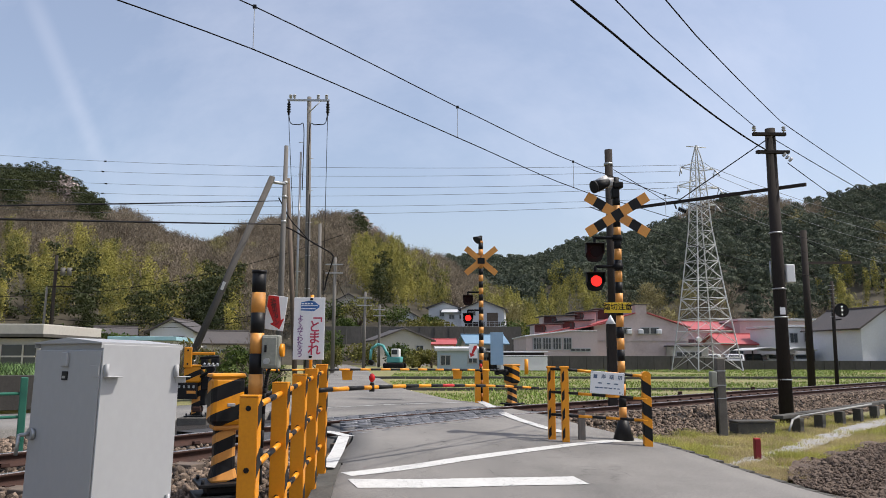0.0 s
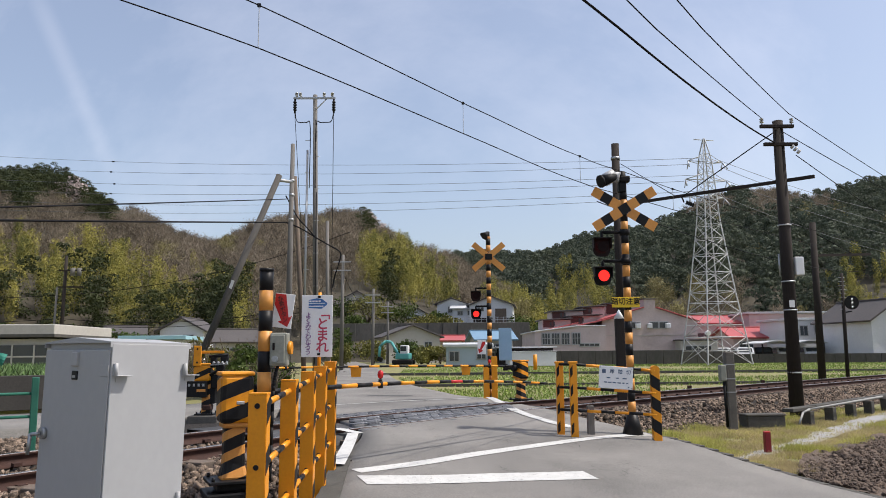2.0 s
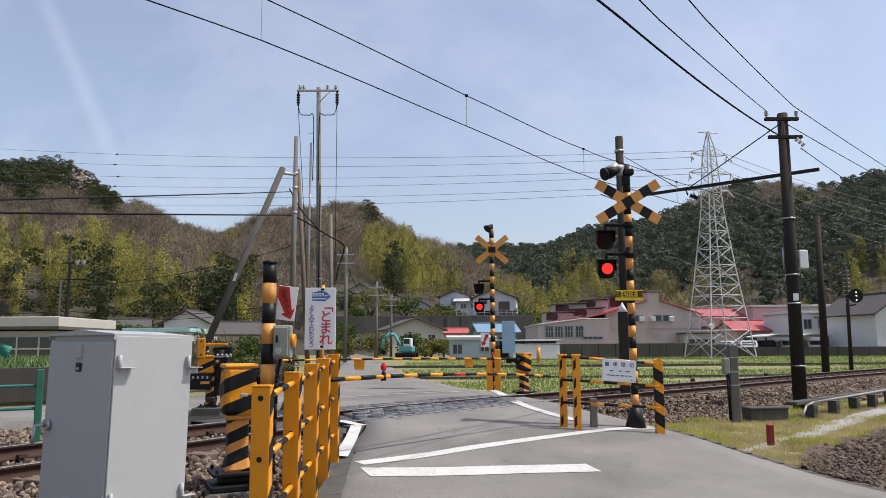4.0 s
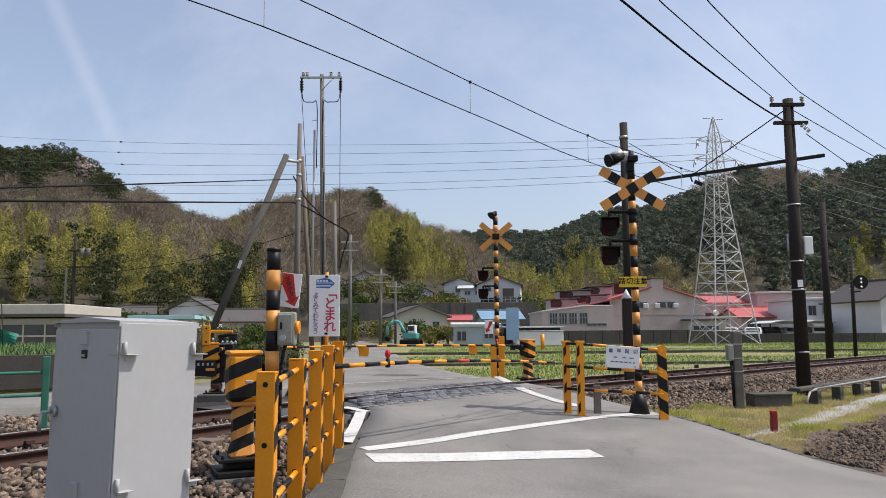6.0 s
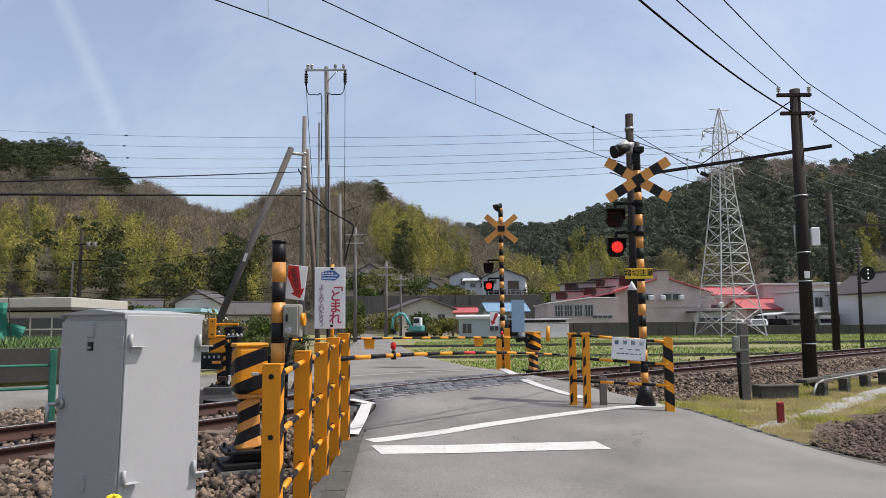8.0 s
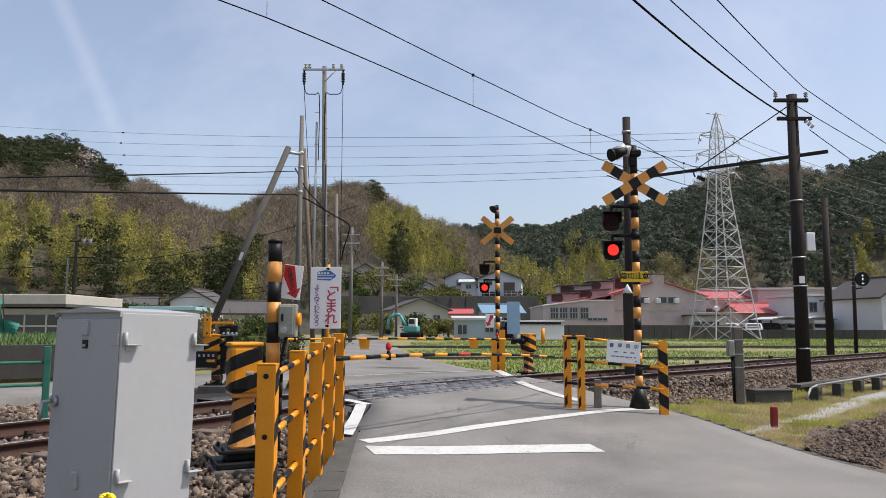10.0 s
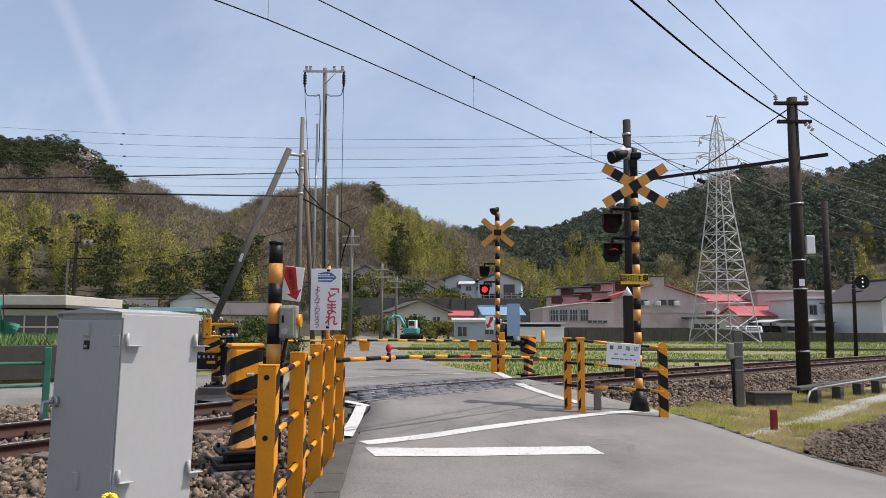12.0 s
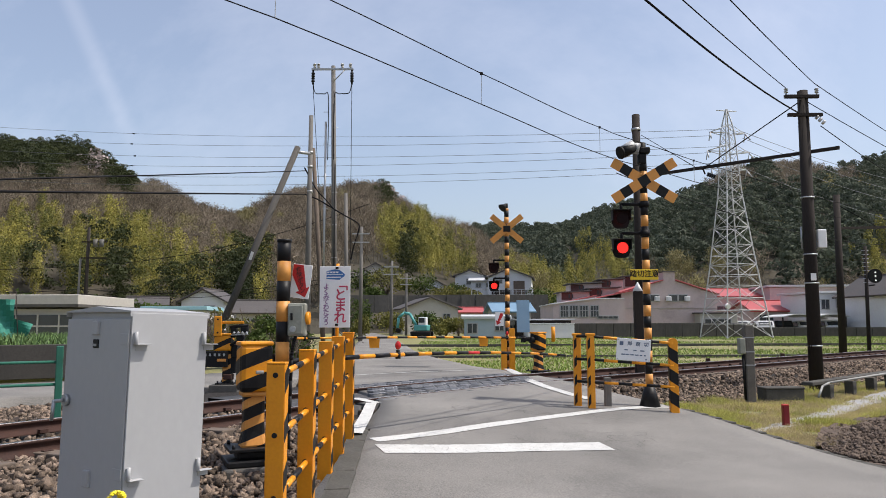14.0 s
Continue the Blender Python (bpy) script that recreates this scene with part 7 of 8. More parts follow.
def make_ballast():
    bed = bpy.data.objects["track_bed"]
    kinds = stone_meshes(7)
    arrs = []
    for me in kinds:
        v = np.zeros(len(me.vertices) * 3, np.float32)
        me.vertices.foreach_get("co", v)
        arrs.append((v.reshape(-1, 3), np.array([p.vertices[:] for p in me.polygons])))
    verts, faces, off, near = [], [], 0, 0
    for zone, (s0, s1, d0, d1, n) in enumerate(((11, 24.5, -4.5, 4.3, 50000), (28, 52, -2.9, -0.7, 17000), (26, 40, 0.8, 3.0, 1500), (28, 50, -0.5, 0.5, 1500))):
        for i in range(n):
            s, d = rng.uniform(s0, s1), rng.uniform(d0, d1)
            p, t = track_at(s)
            x, y = p[0] - t[1] * d, p[1] + t[0] * d
            l = float(np.interp(y, ROAD_L[:, 1], ROAD_L[:, 0]))
            r = float(np.interp(y, ROAD_R[:, 1], ROAD_R[:, 0]))
            if l - 0.05 < x < r + 0.05:
                continue
            if abs(d) < 0.7 and rng.uniform() < 0.4:
                continue
            if min(abs(d - 0.565), abs(d + 0.565)) < 0.10:
                continue
            if d < float(bed_edge(y)):
                continue
            size = float(rng.gamma(9.0, 0.0045)) + 0.012
            z = float(bed_z(d, y)) + size * rng.uniform(-0.15, 0.55)
            e = [rng.uniform(0, 360) for j in range(3)]
            if zone == 0 and near < 260 and y < 7.2 and x > -3.6 and d < -0.9 and i % 3 == 0:
                o = new("ballast_stone", kinds[i % 7])
                o.parent = bed
                o.matrix_basis = pose(x, y, z, *e) @ Matrix.Scale(size, 4)
                near += 1
                continue
            v, f = arrs[i % 7]
            m = np.array((pose(0, 0, 0, *e)).to_3x3())
            verts.append(v @ m.T * size + [x, y, z])
            faces.append(f + off)
            off += len(v)
    o = raw("ballast", np.concatenate(verts), np.concatenate(faces), BALLAST, parent=bed)
    o["kind"] = "stuff"


# ---- verge and fields ----
def blades(name, xy, z, height, width, material, label):
    n = len(xy)
    a = rng.uniform(0, 6.28, n)
    d = np.c_[np.cos(a), np.sin(a)] * width
    h = height * rng.uniform(0.4, 1.3, n)
    lean = rng.normal(size=(n, 2)) * h[:, None] * 0.45
    base = np.c_[xy, z]
    v = np.stack([base - np.c_[d, np.zeros(n)], base + np.c_[d, np.zeros(n)], base + np.c_[lean, h]], 1)
    ob = raw(name, v.reshape(-1, 3), np.arange(n * 3).reshape(-1, 3), material)
    return tagged(ob, label, "grass", kind="stuff")


def soil_z(x, y):
    return ground_z(x, y) + 0.035


def verge_line(y):
    """x of the boundary between verge grass and tilled soil."""
    return np.interp(y, [5, 9.2, 10.6, 11.76, 13.14, 17.0, 30], [4.0, 4.35, 5.12, 6.21, 7.61, 12.0, 26.0])


def make_verge():
    # tilled field
    u, v = np.meshgrid(np.linspace(0, 1, 120), np.linspace(0, 1, 110), indexing="ij")
    y = -2 + v * 20
    x0 = np.maximum(verge_line(y), np.interp(y, ROAD_R[:, 1], ROAD_R[:, 0]) + 0.10)
    x = x0 + u ** 1.6 * (40 - x0)
    z = soil_z(x, y)
    hgt = np.array([noise.noise(Vector((a * 4.2, b * 4.2, 1.0))) * 0.055 + noise.noise(Vector((a * 11, b * 11, 4.0))) * 0.035 for a, b in zip(x.ravel(), y.ravel())]).reshape(x.shape)
    z = z + hgt + 0.02 + 0.03 * np.sin(x * 3.0 - y * 2.5)
    ob = raw("tilled_field", np.c_[x.ravel(), y.ravel(), z.ravel()], grid_faces(120, 110), SOIL)
    tagged(ob, "dark brown freshly tilled field soil", "field", kind="structure")
    n = 11000
    yy = rng.uniform(6.0, 13, n)
    xx = verge_line(yy) + rng.gamma(1.15, 1.5, n)
    ok = xx > np.interp(yy, ROAD_R[:, 1], ROAD_R[:, 0]) + 0.15
    xx, yy = xx[ok], yy[ok]
    c = np.c_[xx, yy, soil_z(xx, yy) + 0.03]
    kinds = stone_meshes(5)
    vs, fs, off = [], [], 0
    for i, p in enumerate(c):
        me = kinds[i % 5]
        v = np.array([q.co[:] for q in me.vertices])
        f = np.array([q.vertices[:] for q in me.polygons])
        m = np.array(pose(0, 0, 0, *rng.uniform(0, 360, 3)).to_3x3())
        vs.append(v @ m.T * rng.gamma(4.0, 0.0072) + p)
        fs.append(f + off)
        off += len(v)
    tagged(raw("soil_clods", np.concatenate(vs), np.concatenate(fs), SOIL), "loose clods on the tilled field", "soil", kind="stuff")
    # pale ground sheet
    mid = spline([(4.15, 10.5), (4.46, 10.79), (6.4, 12.9), (9.5, 16.35), (13.0, 20.0)], 14)
    w = np.interp(mid[:, 1], [10.4, 10.8, 12.9, 16.3, 20], [0.12, 0.14, 0.21, 0.27, 0.34])
    tt = np.gradient(mid, axis=0)
    tt /= np.linalg.norm(tt, axis=1)[:, None]
    rows = []
    for k in np.linspace(-1, 1, 9):
        ragged = 1 + 0.45 * np.array([noise.noise(Vector((a * 2.3, b * 2.3, float(np.sign(k)) * 5))) for a, b in mid])
        q = mid + np.c_[-tt[:, 1], tt[:, 0]] * (w * k * ragged)[:, None]
        zz = ground_z(q[:, 0], q[:, 1]) + 0.05 + 0.015 * np.array([noise.noise(Vector((a * 5, b * 5, 0))) for a, b in q])
        rows.append(np.c_[q, zz])
    ob = raw("ground_sheet", np.stack(rows, 1).reshape(-1, 3), grid_faces(len(mid), 9)[:, ::-1], SHEET, smooth=True)
    if ob.data.polygons[0].normal.z < 0:
        ob.data.flip_normals()
    tagged(ob, "pale grey strip of weathered ground sheet in the grass", "ground sheet", kind="structure")
    # verge grass
    def verge_points(n, lo=9.2, hi=19.0):
        y = rng.uniform(lo, hi, n)
        a = np.interp(y, ROAD_R[:, 1], ROAD_R[:, 0]) + 0.10
        b = verge_line(y) + 0.25
        x = a + (b - a) * rng.uniform(0, 1, n)
        d = track_side(x, y)
        keep = (d < -2.5) & (b > a)
        x, y = x[keep], y[keep]
        q = np.array([noise.noise(Vector((p * 1.1, r * 1.1, 9.0))) for p, r in zip(x, y)])
        i = np.argmin((x[:, None] - mid[None, :, 0]) ** 2 + (y[:, None] - mid[None, :, 1]) ** 2, 1)
        dist = np.hypot(x - mid[i, 0], y - mid[i, 1])
        keep = (q > -0.35 + rng.normal(size=len(x)) * 0.15) & (dist > w[i] * rng.uniform(0.1, 1.15, len(x)))
        return x[keep], y[keep], q[keep]
    x, y, q = verge_points(120000)
    blades("verge_grass", np.c_[x, y], ground_z(x, y), 0.060 * (1 + np.clip(q, 0, 1) * 3.4), 0.007, GRASS, "fresh green spring grass on the verge")
    x, y, q = verge_points(170000)
    blades("dry_grass", np.c_[x, y], ground_z(x, y), 0.080, 0.006, DRY, "straw-coloured dry grass on the verge")
    # fields across the track
    n = 120000
    x, y = rng.uniform(-2, 46, n), 17 + 45 * rng.uniform(0, 1, n) ** 1.3
    d = track_side(x, y)
    band = np.sin(y * 0.55 + x * 0.04) + 0.35 * np.sin(x * 0.3)
    keep = (d > 3.0) & (x > np.interp(y, ROAD_R[:, 1], ROAD_R[:, 0]) + 0.3) & (band > -0.75)
    x, y = x[keep], y[keep]
    blades("field_grass", np.c_[x, y], ground_z(x, y), 0.10, 0.024, FIELD_GRASS, "bright green young grass in the far field")
    n = 7000
    x, y = rng.uniform(-2, 46, n), 17 + 45 * rng.uniform(0, 1, n) ** 1.3
    d = track_side(x, y)
    keep = (d > 2.6) & (x > np.interp(y, ROAD_R[:, 1], ROAD_R[:, 0]) + 0.2) & (np.sin(y * 0.55 + x * 0.04) < 0.1)
    x, y = x[keep], y[keep]
    blades("dry_field_grass", np.c_[x, y], ground_z(x, y), 0.08, 0.03, DRY, "dry stubble between the green field strips")
    for k, (y0, s, h) in enumerate(((33, 0.0, 0.15), (44, 0.02, 0.20))):
        b = thing("field_ridge", 20, y0, float(ground_z(20, y0)), 1.2, "low dark concrete edging between field strips", "field edge", "field edges", "structure")
        for i in range(22):
            part("edging_slab", box(bmesh.new(), 1.97, 0.12, h, -22 + i * 2.0, 0, h / 2 - 0.03, bevel=0.01), WALLGREY, b)
    for x, y in ((8.3, 24.5), (12.0, 27.5)):
        q = thing("marker_stake", x, y, float(ground_z(x, y)), 0, "short rust-red marker stake in the field", "stake", "marker stakes")
        part("stake", box(bmesh.new(), 0.12, 0.12, 0.42, 0, 0, 0.2, bevel=0.01), RUST, q)


SHEET = mat("weathered_sheet", (0.35, 0.35, 0.355), (0.22, 0.22, 0.215), rough=0.6, scale=3, fine=25, bump=0.4, dirt=(0.20, 0.18, 0.15), dirt_at=(0.5, 0.7), dirt_scale=3, bump_dist=0.02)
FIELD_GRASS = mat("field_grass_blades", (0.230, 0.320, 0.058), (0.150, 0.215, 0.042), rough=0.7, scale=0.3, fine=3, bump=0, island=0.35)


def make_right_side():
    p = thing("cable_post", 5.70, 14.5, -0.02, 0, "weathered concrete post with a small grey cable box", "post")
    part("shaft", box(bmesh.new(), 0.17, 0.15, 1.46, 0, 0, 0.73, bevel=0.02), POLE_OLD, p)
    part("cable_box", box(bmesh.new(), 0.12, 0.14, 0.30, -0.145, -0.02, 1.06, bevel=0.02), CABLE_BOX, p, "small grey cable box")
    part("conduit", rod(bmesh.new(), (-0.12, -0.02, 0.9), (-0.10, -0.02, 0.05), 0.028, seg=10), RUBBER, p)
    for z in (1.22, 0.95, 0.70):
        part("strap", box(bmesh.new(), 0.178, 0.158, 0.018, 0, 0, z), STEEL, p)
    t = thing("cable_trough", 6.42, 14.85, -0.05, 6, "moss-stained concrete cable trough in the verge", "cable trough")
    part("body", box(bmesh.new(), 0.78, 0.34, 0.26, 0, 0, 0.12, bevel=0.02), CONC_DARK, t)
    part("lid", box(bmesh.new(), 0.80, 0.36, 0.045, 0, 0, 0.270, bevel=0.015), CONC_DARK, t)
    g = thing("cable_channel", 0, 0, 0, 0, "low concrete cable channel with short stubs along the track", "cable channel")
    a, b = Vector((7.0, 15.0, 0.30)), Vector((15.0, 22.4, 0.36))
    d = (b - a).normalized()
    ang = math.degrees(math.atan2(d.y, d.x))
    for i in range(9):
        q = a.lerp(b, (i + 0.5) / 9)
        part("cover", box(bmesh.new(), (b - a).length / 9 - 0.02, 0.22, 0.07, q.x, q.y, q.z - 0.02, rz=ang, bevel=0.012), CONC_DARK, g)
        part("stub", box(bmesh.new(), 0.20, 0.18, 0.30, q.x + 0.10, q.y - 0.12, q.z - 0.20, rz=ang, bevel=0.012), CONC_DARK, g)
    bm = bmesh.new()
    pts = [Vector((6.86, 14.75, 0.06)), Vector((7.02, 14.9, 0.26)), Vector((7.25, 15.1, 0.31)), Vector((10.4, 17.95, 0.37))]
    for u, v in zip(pts[:-1], pts[1:]):
        rod(bm, u + Vector((0.16, -0.16, 0)), v + Vector((0.16, -0.16, 0)), 0.020, seg=10)
    part("pipe", bm, PIPE, g, "pale bent plastic pipe")
    r = thing("red_stake", 4.90, 11.2, -0.06, 0, "short dark red boundary stake", "stake")
    part("shaft", box(bmesh.new(), 0.085, 0.085, 0.33, 0, 0, 0.165, bevel=0.008), RED_DARK, r)
    part("top", box(bmesh.new(), 0.083, 0.083, 0.02, 0, 0, 0.335, bevel=0.008), RED, r)
    f = thing("yellow_post", 6.8, 50.0, 0.33, 0, "short yellow post on the field edge", "post")
    part("shaft", rod(bmesh.new(), (0, 0, 0), (0, 0, 1.0), 0.13, seg=14), YELLOW, f)


POLE_OLD = mat("old_concrete_post", (0.15, 0.135, 0.12), (0.085, 0.078, 0.07), rough=0.95, scale=4, fine=50, bump=0.4)
CONC_DARK = mat("dark_stained_concrete", (0.085, 0.080, 0.070), (0.038, 0.036, 0.032), rough=0.95, scale=4, fine=50, bump=0.4)
PIPE = mat("pale_plastic_pipe", (0.32, 0.32, 0.31), rough=0.5, bump=0)
RED_DARK = mat("dark_red_paint", (0.22, 0.015, 0.02), (0.17, 0.012, 0.016), rough=0.5, scale=6, bump=0.05)


def bush(x, y, z, w, h, material, label, n=500, size=0.14, trunk=True, name="shrub"):
    b = thing(name, x, y, z, rng.uniform(0, 360), label, "shrub", "village shrubs")
    k = max(5, int(n / 90))
    c = []
    for i in range(k):
        a, r = rng.uniform(0, 6.28), w * 0.33 * math.sqrt(rng.uniform(0, 1))
        zz = h * rng.uniform(0.3, 0.8)
        m = rng.normal(size=(n // k, 3))
        m /= np.linalg.norm(m, axis=1)[:, None]
        c.append(m * np.array([w * 0.26, w * 0.26, h * 0.26]) * rng.uniform(0.6, 1.1, (len(m), 1)) + [math.cos(a) * r, math.sin(a) * r, zz])
    t = leaf_tris(np.concatenate(c), size)
    raw("crown", t.reshape(-1, 3), np.arange(len(t) * 3).reshape(-1, 3), material, parent=b)
    bm = bmesh.new()
    for i in range(5):
        a = rng.uniform(0, 6.28)
        rod(bm, (0.03 * math.cos(a), 0.03 * math.sin(a), 0), (w * 0.25 * math.cos(a), w * 0.25 * math.sin(a), h * 0.6), 0.05 * w / 2, 0.012, seg=6)
    part("trunk", bm, BARK, b)


BARK = mat("grey_bark", (0.13, 0.10, 0.08), (0.08, 0.065, 0.05), rough=0.9, scale=8, fine=40, bump=0.4)
SHRUB = leaf_mat("shrub_leaves", (0.075, 0.105, 0.022), (0.035, 0.055, 0.014), scale=0.8)
SHRUB_LIGHT = leaf_mat("light_shrub_leaves", (0.20, 0.19, 0.05), (0.10, 0.10, 0.03), scale=0.8)


def bare_tree(x, y, z, h, label):
    b = thing("bare_tree", x, y, z, rng.uniform(0, 360), label, "tree", "bare garden trees")
    bm = bmesh.new()

    def grow(p, d, L, r, depth):
        q = p + d * L
        rod(bm, p, q, r, r * 0.6, seg=5, caps=False)
        if depth:
            for i in range(3):
                v = (d + Vector(rng.normal(size=3)) * 0.55 + Vector((0, 0, 0.15))).normalized()
                grow(q, v, L * rng.uniform(0.55, 0.85), r * 0.55, depth - 1)
    for i in range(3):
        grow(Vector((0, 0, 0)), Vector((rng.normal() * 0.35, rng.normal() * 0.35, 1)).normalized(), h * 0.32, 0.05, 4)
    part("branchwork", bm, BARK, b)


def make_left_side():
    f = thing("green_guard_rail", 0, 0, 0, 0, "green painted pipe guard rail beside the track", "guard rail")
    a, b = Vector((-4.93, 9.55, 0.10)), Vector((-16.0, 3.8, 0.05))
    for i in range(5):
        q = a.lerp(b, i / 4)
        part("post", box(bmesh.new(), 0.085, 0.07, 1.12, q.x, q.y, q.z + 0.54, rz=27, bevel=0.012), GREENPAINT, f)
    for z in (0.90, 0.62):
        part("rail", rod(bmesh.new(), a + Vector((0, 0, z)), b + Vector((0, 0, z)), 0.019, seg=10), GREENPAINT, f)
    w = thing("garden_wall", 0, 0, 0, 0, "dark low retaining wall along the side road", "wall", kind="structure")
    a, b = Vector((-24.0, 9.6, 0.2)), Vector((-8.2, 20.6, 0.2))
    d = b - a
    ang = math.degrees(math.atan2(d.y, d.x))
    for i in range(10):
        q = a.lerp(b, (i + 0.5) / 10)
        part("wall_panel", box(bmesh.new(), d.length / 10 - 0.015, 0.25, 0.85, q.x, q.y, q.z + 0.36, rz=ang, bevel=0.015), DARKWALL, w)
    nrm = Vector((-d.y, d.x, 0)).normalized()
    bank = strip("garden_bank", np.array([(a + nrm * 9)[:2], (b + nrm * 9)[:2]]), np.array([(a + nrm * 0.1)[:2], (b + nrm * 0.1)[:2]]), lambda x, y: 0.92 + 0 * np.asarray(x), GRASSY, 6, 0.9, "raised garden bank behind the dark wall", "bank")
    n = 16000
    t = rng.uniform(0, 1, n)
    q = np.outer(1 - t, np.array(a)) + np.outer(t, np.array(b)) + np.outer(rng.uniform(0.2, 8.5, n), np.array(nrm))
    blades("garden_weeds", q[:, :2], np.full(n, 0.92), 0.30, 0.03, WEEDS, "lush green weeds on the garden bank")
    for i in range(14):
        t = rng.uniform(0, 0.75)
        q = a.lerp(b, t) + nrm * rng.uniform(1.0, 5.0)
        bush(q.x, q.y, 0.9, rng.uniform(0.5, 1.0), rng.uniform(0.4, 0.9), SHRUB if i % 3 else SHRUB_LIGHT, "leafy garden plant on the raised bank", 240, 0.10)
    net = thing("green_net", -13.3, 23.0, 0.92, 20, "translucent-looking green netting heaped on stakes", "netting")
    for x, y, sx, h, tz in ((-0.5, 0, 0.9, 1.35, 0), (0.1, 0.05, 0.55, 0.7, 18), (-1.2, 0.1, 0.8, 0.55, -14)):
        bm = bmesh.new()
        bmesh.ops.create_grid(bm, x_segments=8, y_segments=8, size=0.5, matrix=pose(x, y, h / 2, 90, tz, 0) @ Matrix.Diagonal((sx, h, 1, 1)))
        for v in bm.verts:
            v.co.y += 0.10 * math.sin(v.co.x * 7 + v.co.z * 5)
        bmesh.ops.solidify(bm, geom=bm.faces[:], thickness=0.012)
        part("net_fold", bm, GREENNET, net)
    for i in range(8):
        s = thing("garden_stake", 0, 0, 0.9, 0, "thin dark garden stake", "stake", "garden stakes")
        q = a.lerp(b, 0.15 + i * 0.10) + nrm * (2.0 + (i % 3))
        s.matrix_basis = pose(q.x, q.y, 0.88, rng.normal() * 3, rng.normal() * 3, 0)
        part("stick", rod(bmesh.new(), (0, 0, 0), (0, 0, 2.0 - 0.15 * (i % 4)), 0.014, seg=6), POLE_DARK, s)
    stones = stone_meshes(4)
    for i in range(26):
        q = a.lerp(b, 0.45 + 0.36 * rng.uniform(0, 1)) - nrm * rng.uniform(0.3, 0.9)
        o = new("boulder", stones[i % 4].copy())
        o.data.materials.clear()
        o.data.materials.append(ROCK)
        o.matrix_basis = pose(q.x, q.y, 0.30, rng.uniform(0, 40), rng.uniform(0, 40), rng.uniform(0, 360)) @ Matrix.Scale(float(rng.uniform(0.25, 0.55)), 4)
        tagged(o, "rough pale brown boulder by the side road", "boulder", "boulders by the wall")
    # growth round the poles and houses
    for x, y, w_, h_, m in ((-7.3, 26.0, 1.6, 1.7, SHRUB_LIGHT), (-6.2, 25.0, 1.4, 1.4, SHRUB), (-5.4, 26.5, 1.3, 1.6, SHRUB), (-8.3, 25.5, 1.3, 1.2, SHRUB_LIGHT), (-6.9, 58.0, 1.6, 2.0, SHRUB_LIGHT), (-7.9, 60.0, 1.6, 2.3, SHRUB), (-2.2, 74.0, 3.4, 2.6, SHRUB), (-0.4, 72.0, 2.6, 1.8, SHRUB_LIGHT), (0.8, 71.0, 2.2, 1.6, SHRUB_LIGHT), (-6.0, 78.0, 2.6, 2.2, SHRUB_LIGHT), (-1.0, 70.5, 1.8, 1.3, SHRUB_LIGHT), (-16.0, 40.0, 2.4, 2.0, SHRUB), (-14.0, 44.0, 2.6, 2.2, SHRUB_LIGHT), (-12.0, 50.0, 2.8, 2.0, SHRUB), (-24.0, 60.0, 4.0, 3.0, SHRUB), (-30.0, 64.0, 5.0, 3.6, SHRUB), (-36.0, 60.0, 5.0, 4.0, SHRUB)):
        bush(x, y, float(ground_z(x, y)), w_, h_, m, "leafy shrub beside the village lane", 900, 0.045 * w_ + 0.07)
    for x, y, z, w_, h_, m in ((-9.5, 112.0, 6.0, 6.5, 4.2, SHRUB_LIGHT), (-4.6, 114.0, 5.2, 5.5, 4.0, SHRUB), (-7.0, 118.0, 6.5, 5.0, 3.0, SHRUB_LIGHT), (-1.0, 113.0, 4.8, 5.0, 2.6, SHRUB_LIGHT), (0.9, 116.0, 5.2, 4.0, 2.6, SHRUB), (-13.5, 116.0, 6.5, 5.0, 3.5, SHRUB), (-17.0, 112.0, 5.0, 6.0, 4.5, SHRUB), (3.0, 111.0, 5.2, 3.6, 1.8, SHRUB_LIGHT), (13.0, 112.0, 4.0, 4.0, 3.0, SHRUB), (15.0, 104.0, 2.0, 4.0, 4.0, SHRUB), (-11.0, 106.0, 4.4, 4.0, 2.4, SHRUB), (8.5, 100.0, 0.5, 3.0, 3.0, SHRUB), (-8.0, 98.0, 0.5, 4.0, 2.6, SHRUB_LIGHT), (-11.5, 96.0, 0.4, 4.0, 4.5, SHRUB)):
        bush(x, y, z, w_, h_, m, "rounded garden shrub on the terraces", 1100, 0.24)
    for x, y, h_ in ((-6.9, 23.4, 2.3), (-7.8, 22.8, 1.9), (-5.0, 24.5, 1.8), (-6.4, 48.0, 3.5), (1.4, 70.0, 1.8), (-12.5, 58, 4.0), (-9.3, 31.0, 2.4)):
        bare_tree(x, y, float(ground_z(x, y)), h_, "leafless garden tree with tangled grey branches")
    fl = thing("rape_flower", -0.945, 2.2, -0.05, 0, "yellow rape blossom on a thin green stem", "flower")
    part("stem", rod(bmesh.new(), (0, 0, 0), (0.003, 0, 1.00), 0.006, 0.003, seg=8), STEMGREEN, fl)
    bm = bmesh.new()
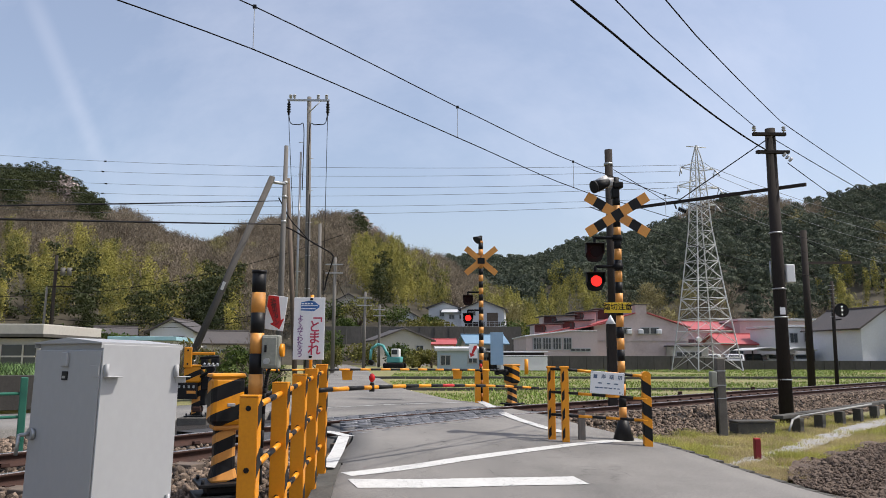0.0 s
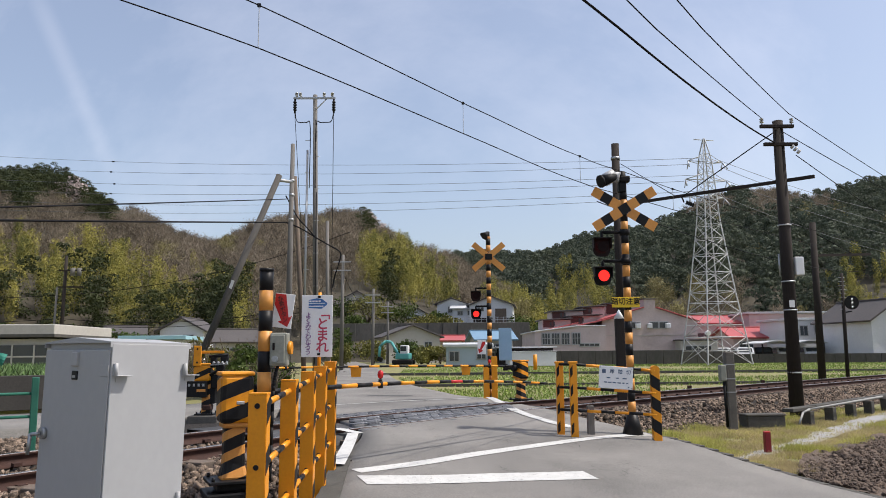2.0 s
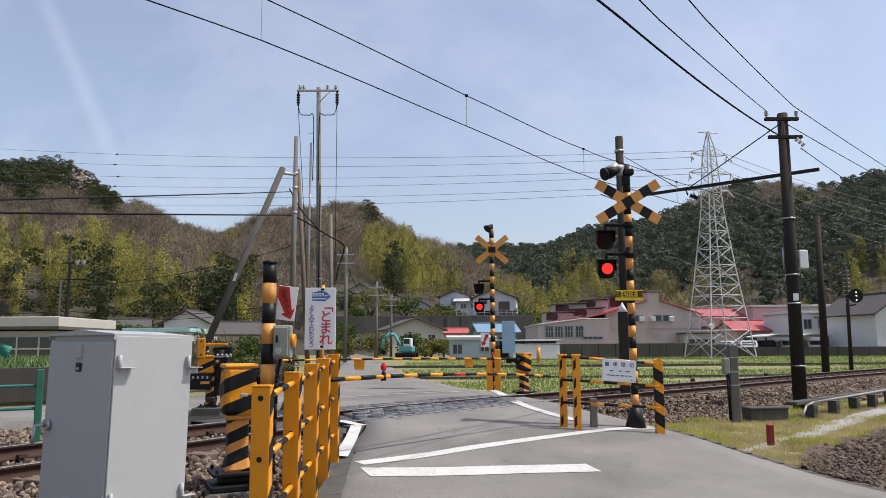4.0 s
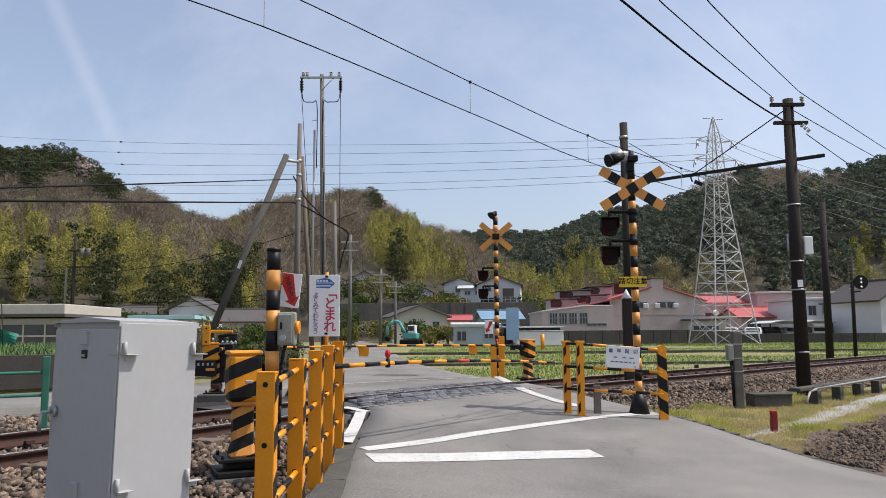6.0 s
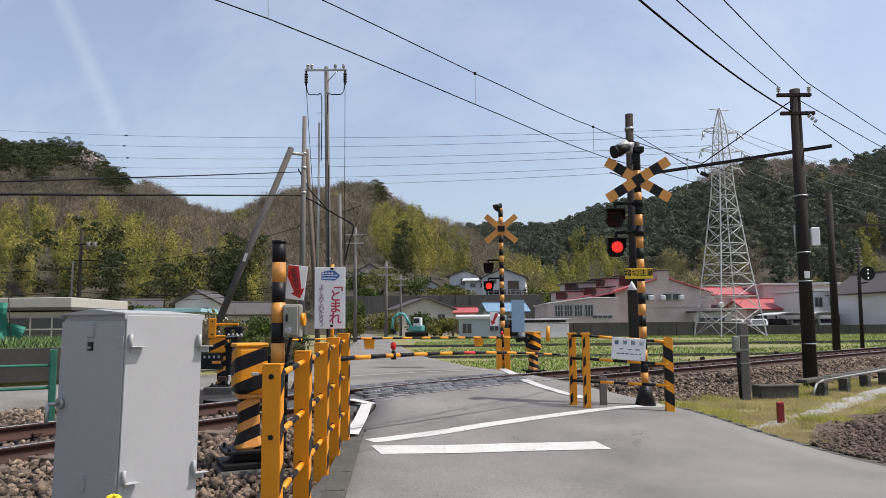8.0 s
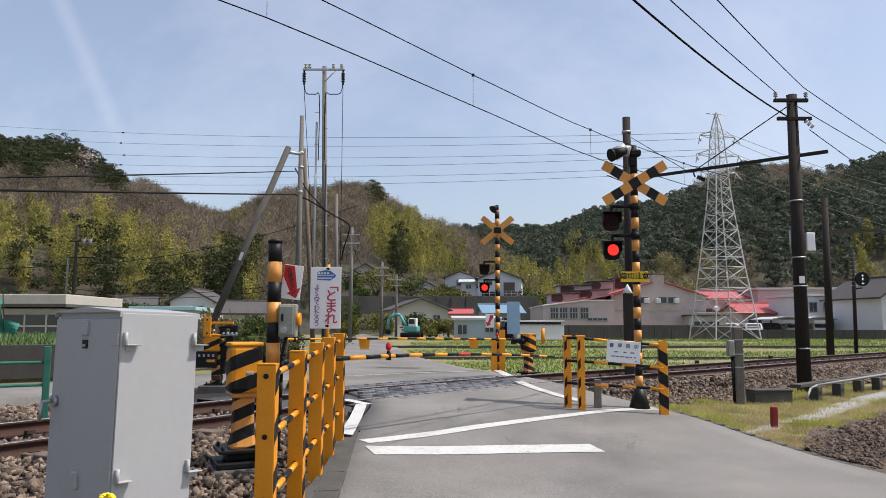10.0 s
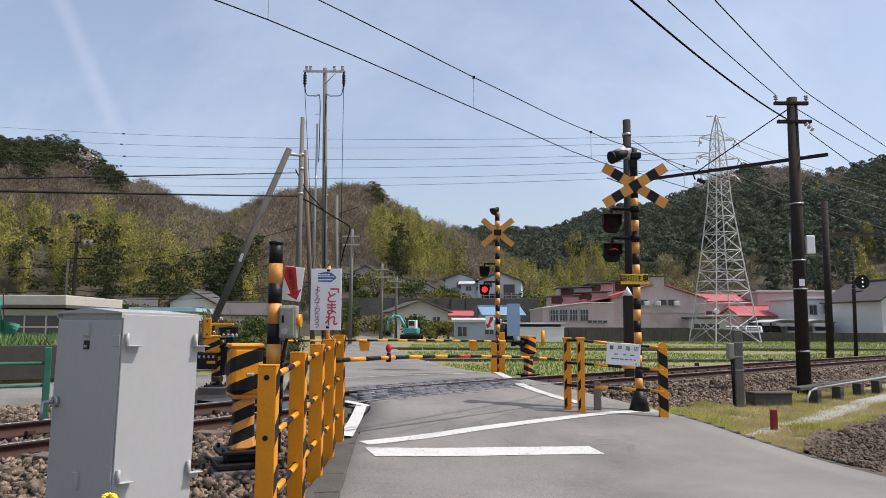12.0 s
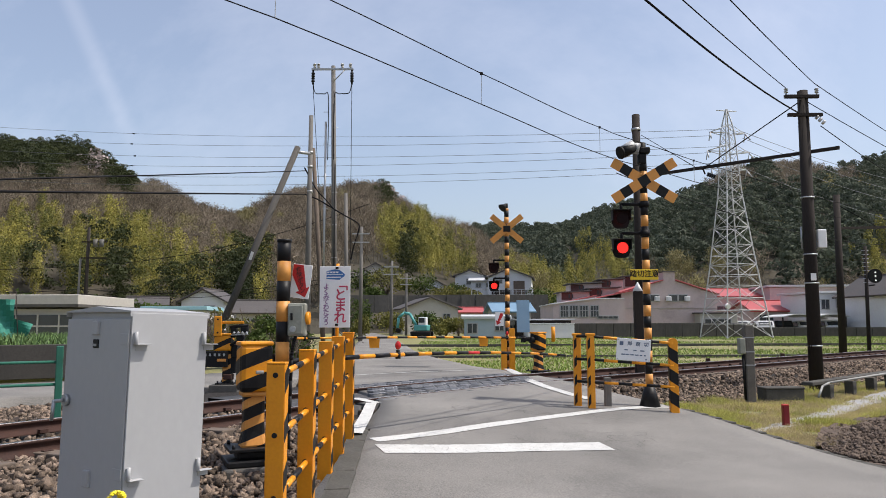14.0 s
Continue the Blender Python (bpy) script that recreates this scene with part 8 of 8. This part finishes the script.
    for i in range(40):
        v = Vector(rng.normal(size=3))
        v = v.normalized() * 0.020
        bmesh.ops.create_icosphere(bm, subdivisions=1, radius=0.0075, matrix=Matrix.Translation(Vector((0.003, 0, 1.012)) + Vector((v.x, v.y, v.z * 0.7))) @ Matrix.Diagonal((1, 1, 0.55, 1)))
    part("petals", bm, PETAL, fl, "bright yellow petals")
    for x, y, hh in ((-0.90, 2.12, 0.88), (-1.02, 2.25, 0.90)):
        g = thing("rape_flower", x, y, -0.05, 0, "yellow rape blossom on a thin green stem", "flower")
        part("stem", rod(bmesh.new(), (0, 0, 0), (0, 0, hh), 0.005, 0.003, seg=6), STEMGREEN, g)


DARKWALL = mat("dark_garden_wall", (0.050, 0.046, 0.044), (0.03, 0.028, 0.027), rough=0.95, scale=1.5, fine=20, bump=0.4)
ROCK = mat("brown_rock", (0.26, 0.21, 0.17), (0.16, 0.13, 0.11), rough=0.9, scale=3, fine=25, bump=0.5)
PETAL = mat("yellow_petal", (0.80, 0.66, 0.02), (0.72, 0.56, 0.02), rough=0.6, scale=60, bump=0)
STEMGREEN = mat("green_stem", (0.12, 0.18, 0.04), rough=0.6, bump=0)

make_markings()
make_kerb()
make_right_side()
make_left_side()
make_verge()
make_crossing()
make_sleepers()
make_ballast()


# ---- what moves ----
def lamp_lit(t, upper, near):
    """The two lamps of a signal flash in turn; now and then both look dark."""
    if near and (5.0 < t < 6.70 or 10.42 < t < 12.02):
        return False
    if not near and (5.0 < t < 6.42 or 10.42 < t < 11.82):
        return False
    return (math.floor((t - 0.25) / 0.4955) % 2 == 0) == upper


def motions():
    for disc, (x, y, z), upper, s in FLASHERS:
        turn = 0.0 if lamp_lit(0.0, upper, s == 1.0) else 180.0
        rows = [(0.0, pose(x, y, z, turn))]
        k = 1
        while k < 417:
            want = 0.0 if lamp_lit((k + 1) / 30, upper, s == 1.0) else 180.0
            if want != turn % 360:
                rows.append(((k - 1) / 30, pose(x, y, z, turn)))
                for j in range(1, 4):
                    rows.append(((k - 1 + j) / 30, pose(x, y, z, turn + 60 * j)))
                turn += 180
                k += 3
            k += 1
        rows.append((14.0, pose(x, y, z, turn)))
        seen = {}
        for t, m in rows:
            seen[round(t * 30)] = (t, m)
        walk(disc, [seen[q] for q in sorted(seen)])


motions()
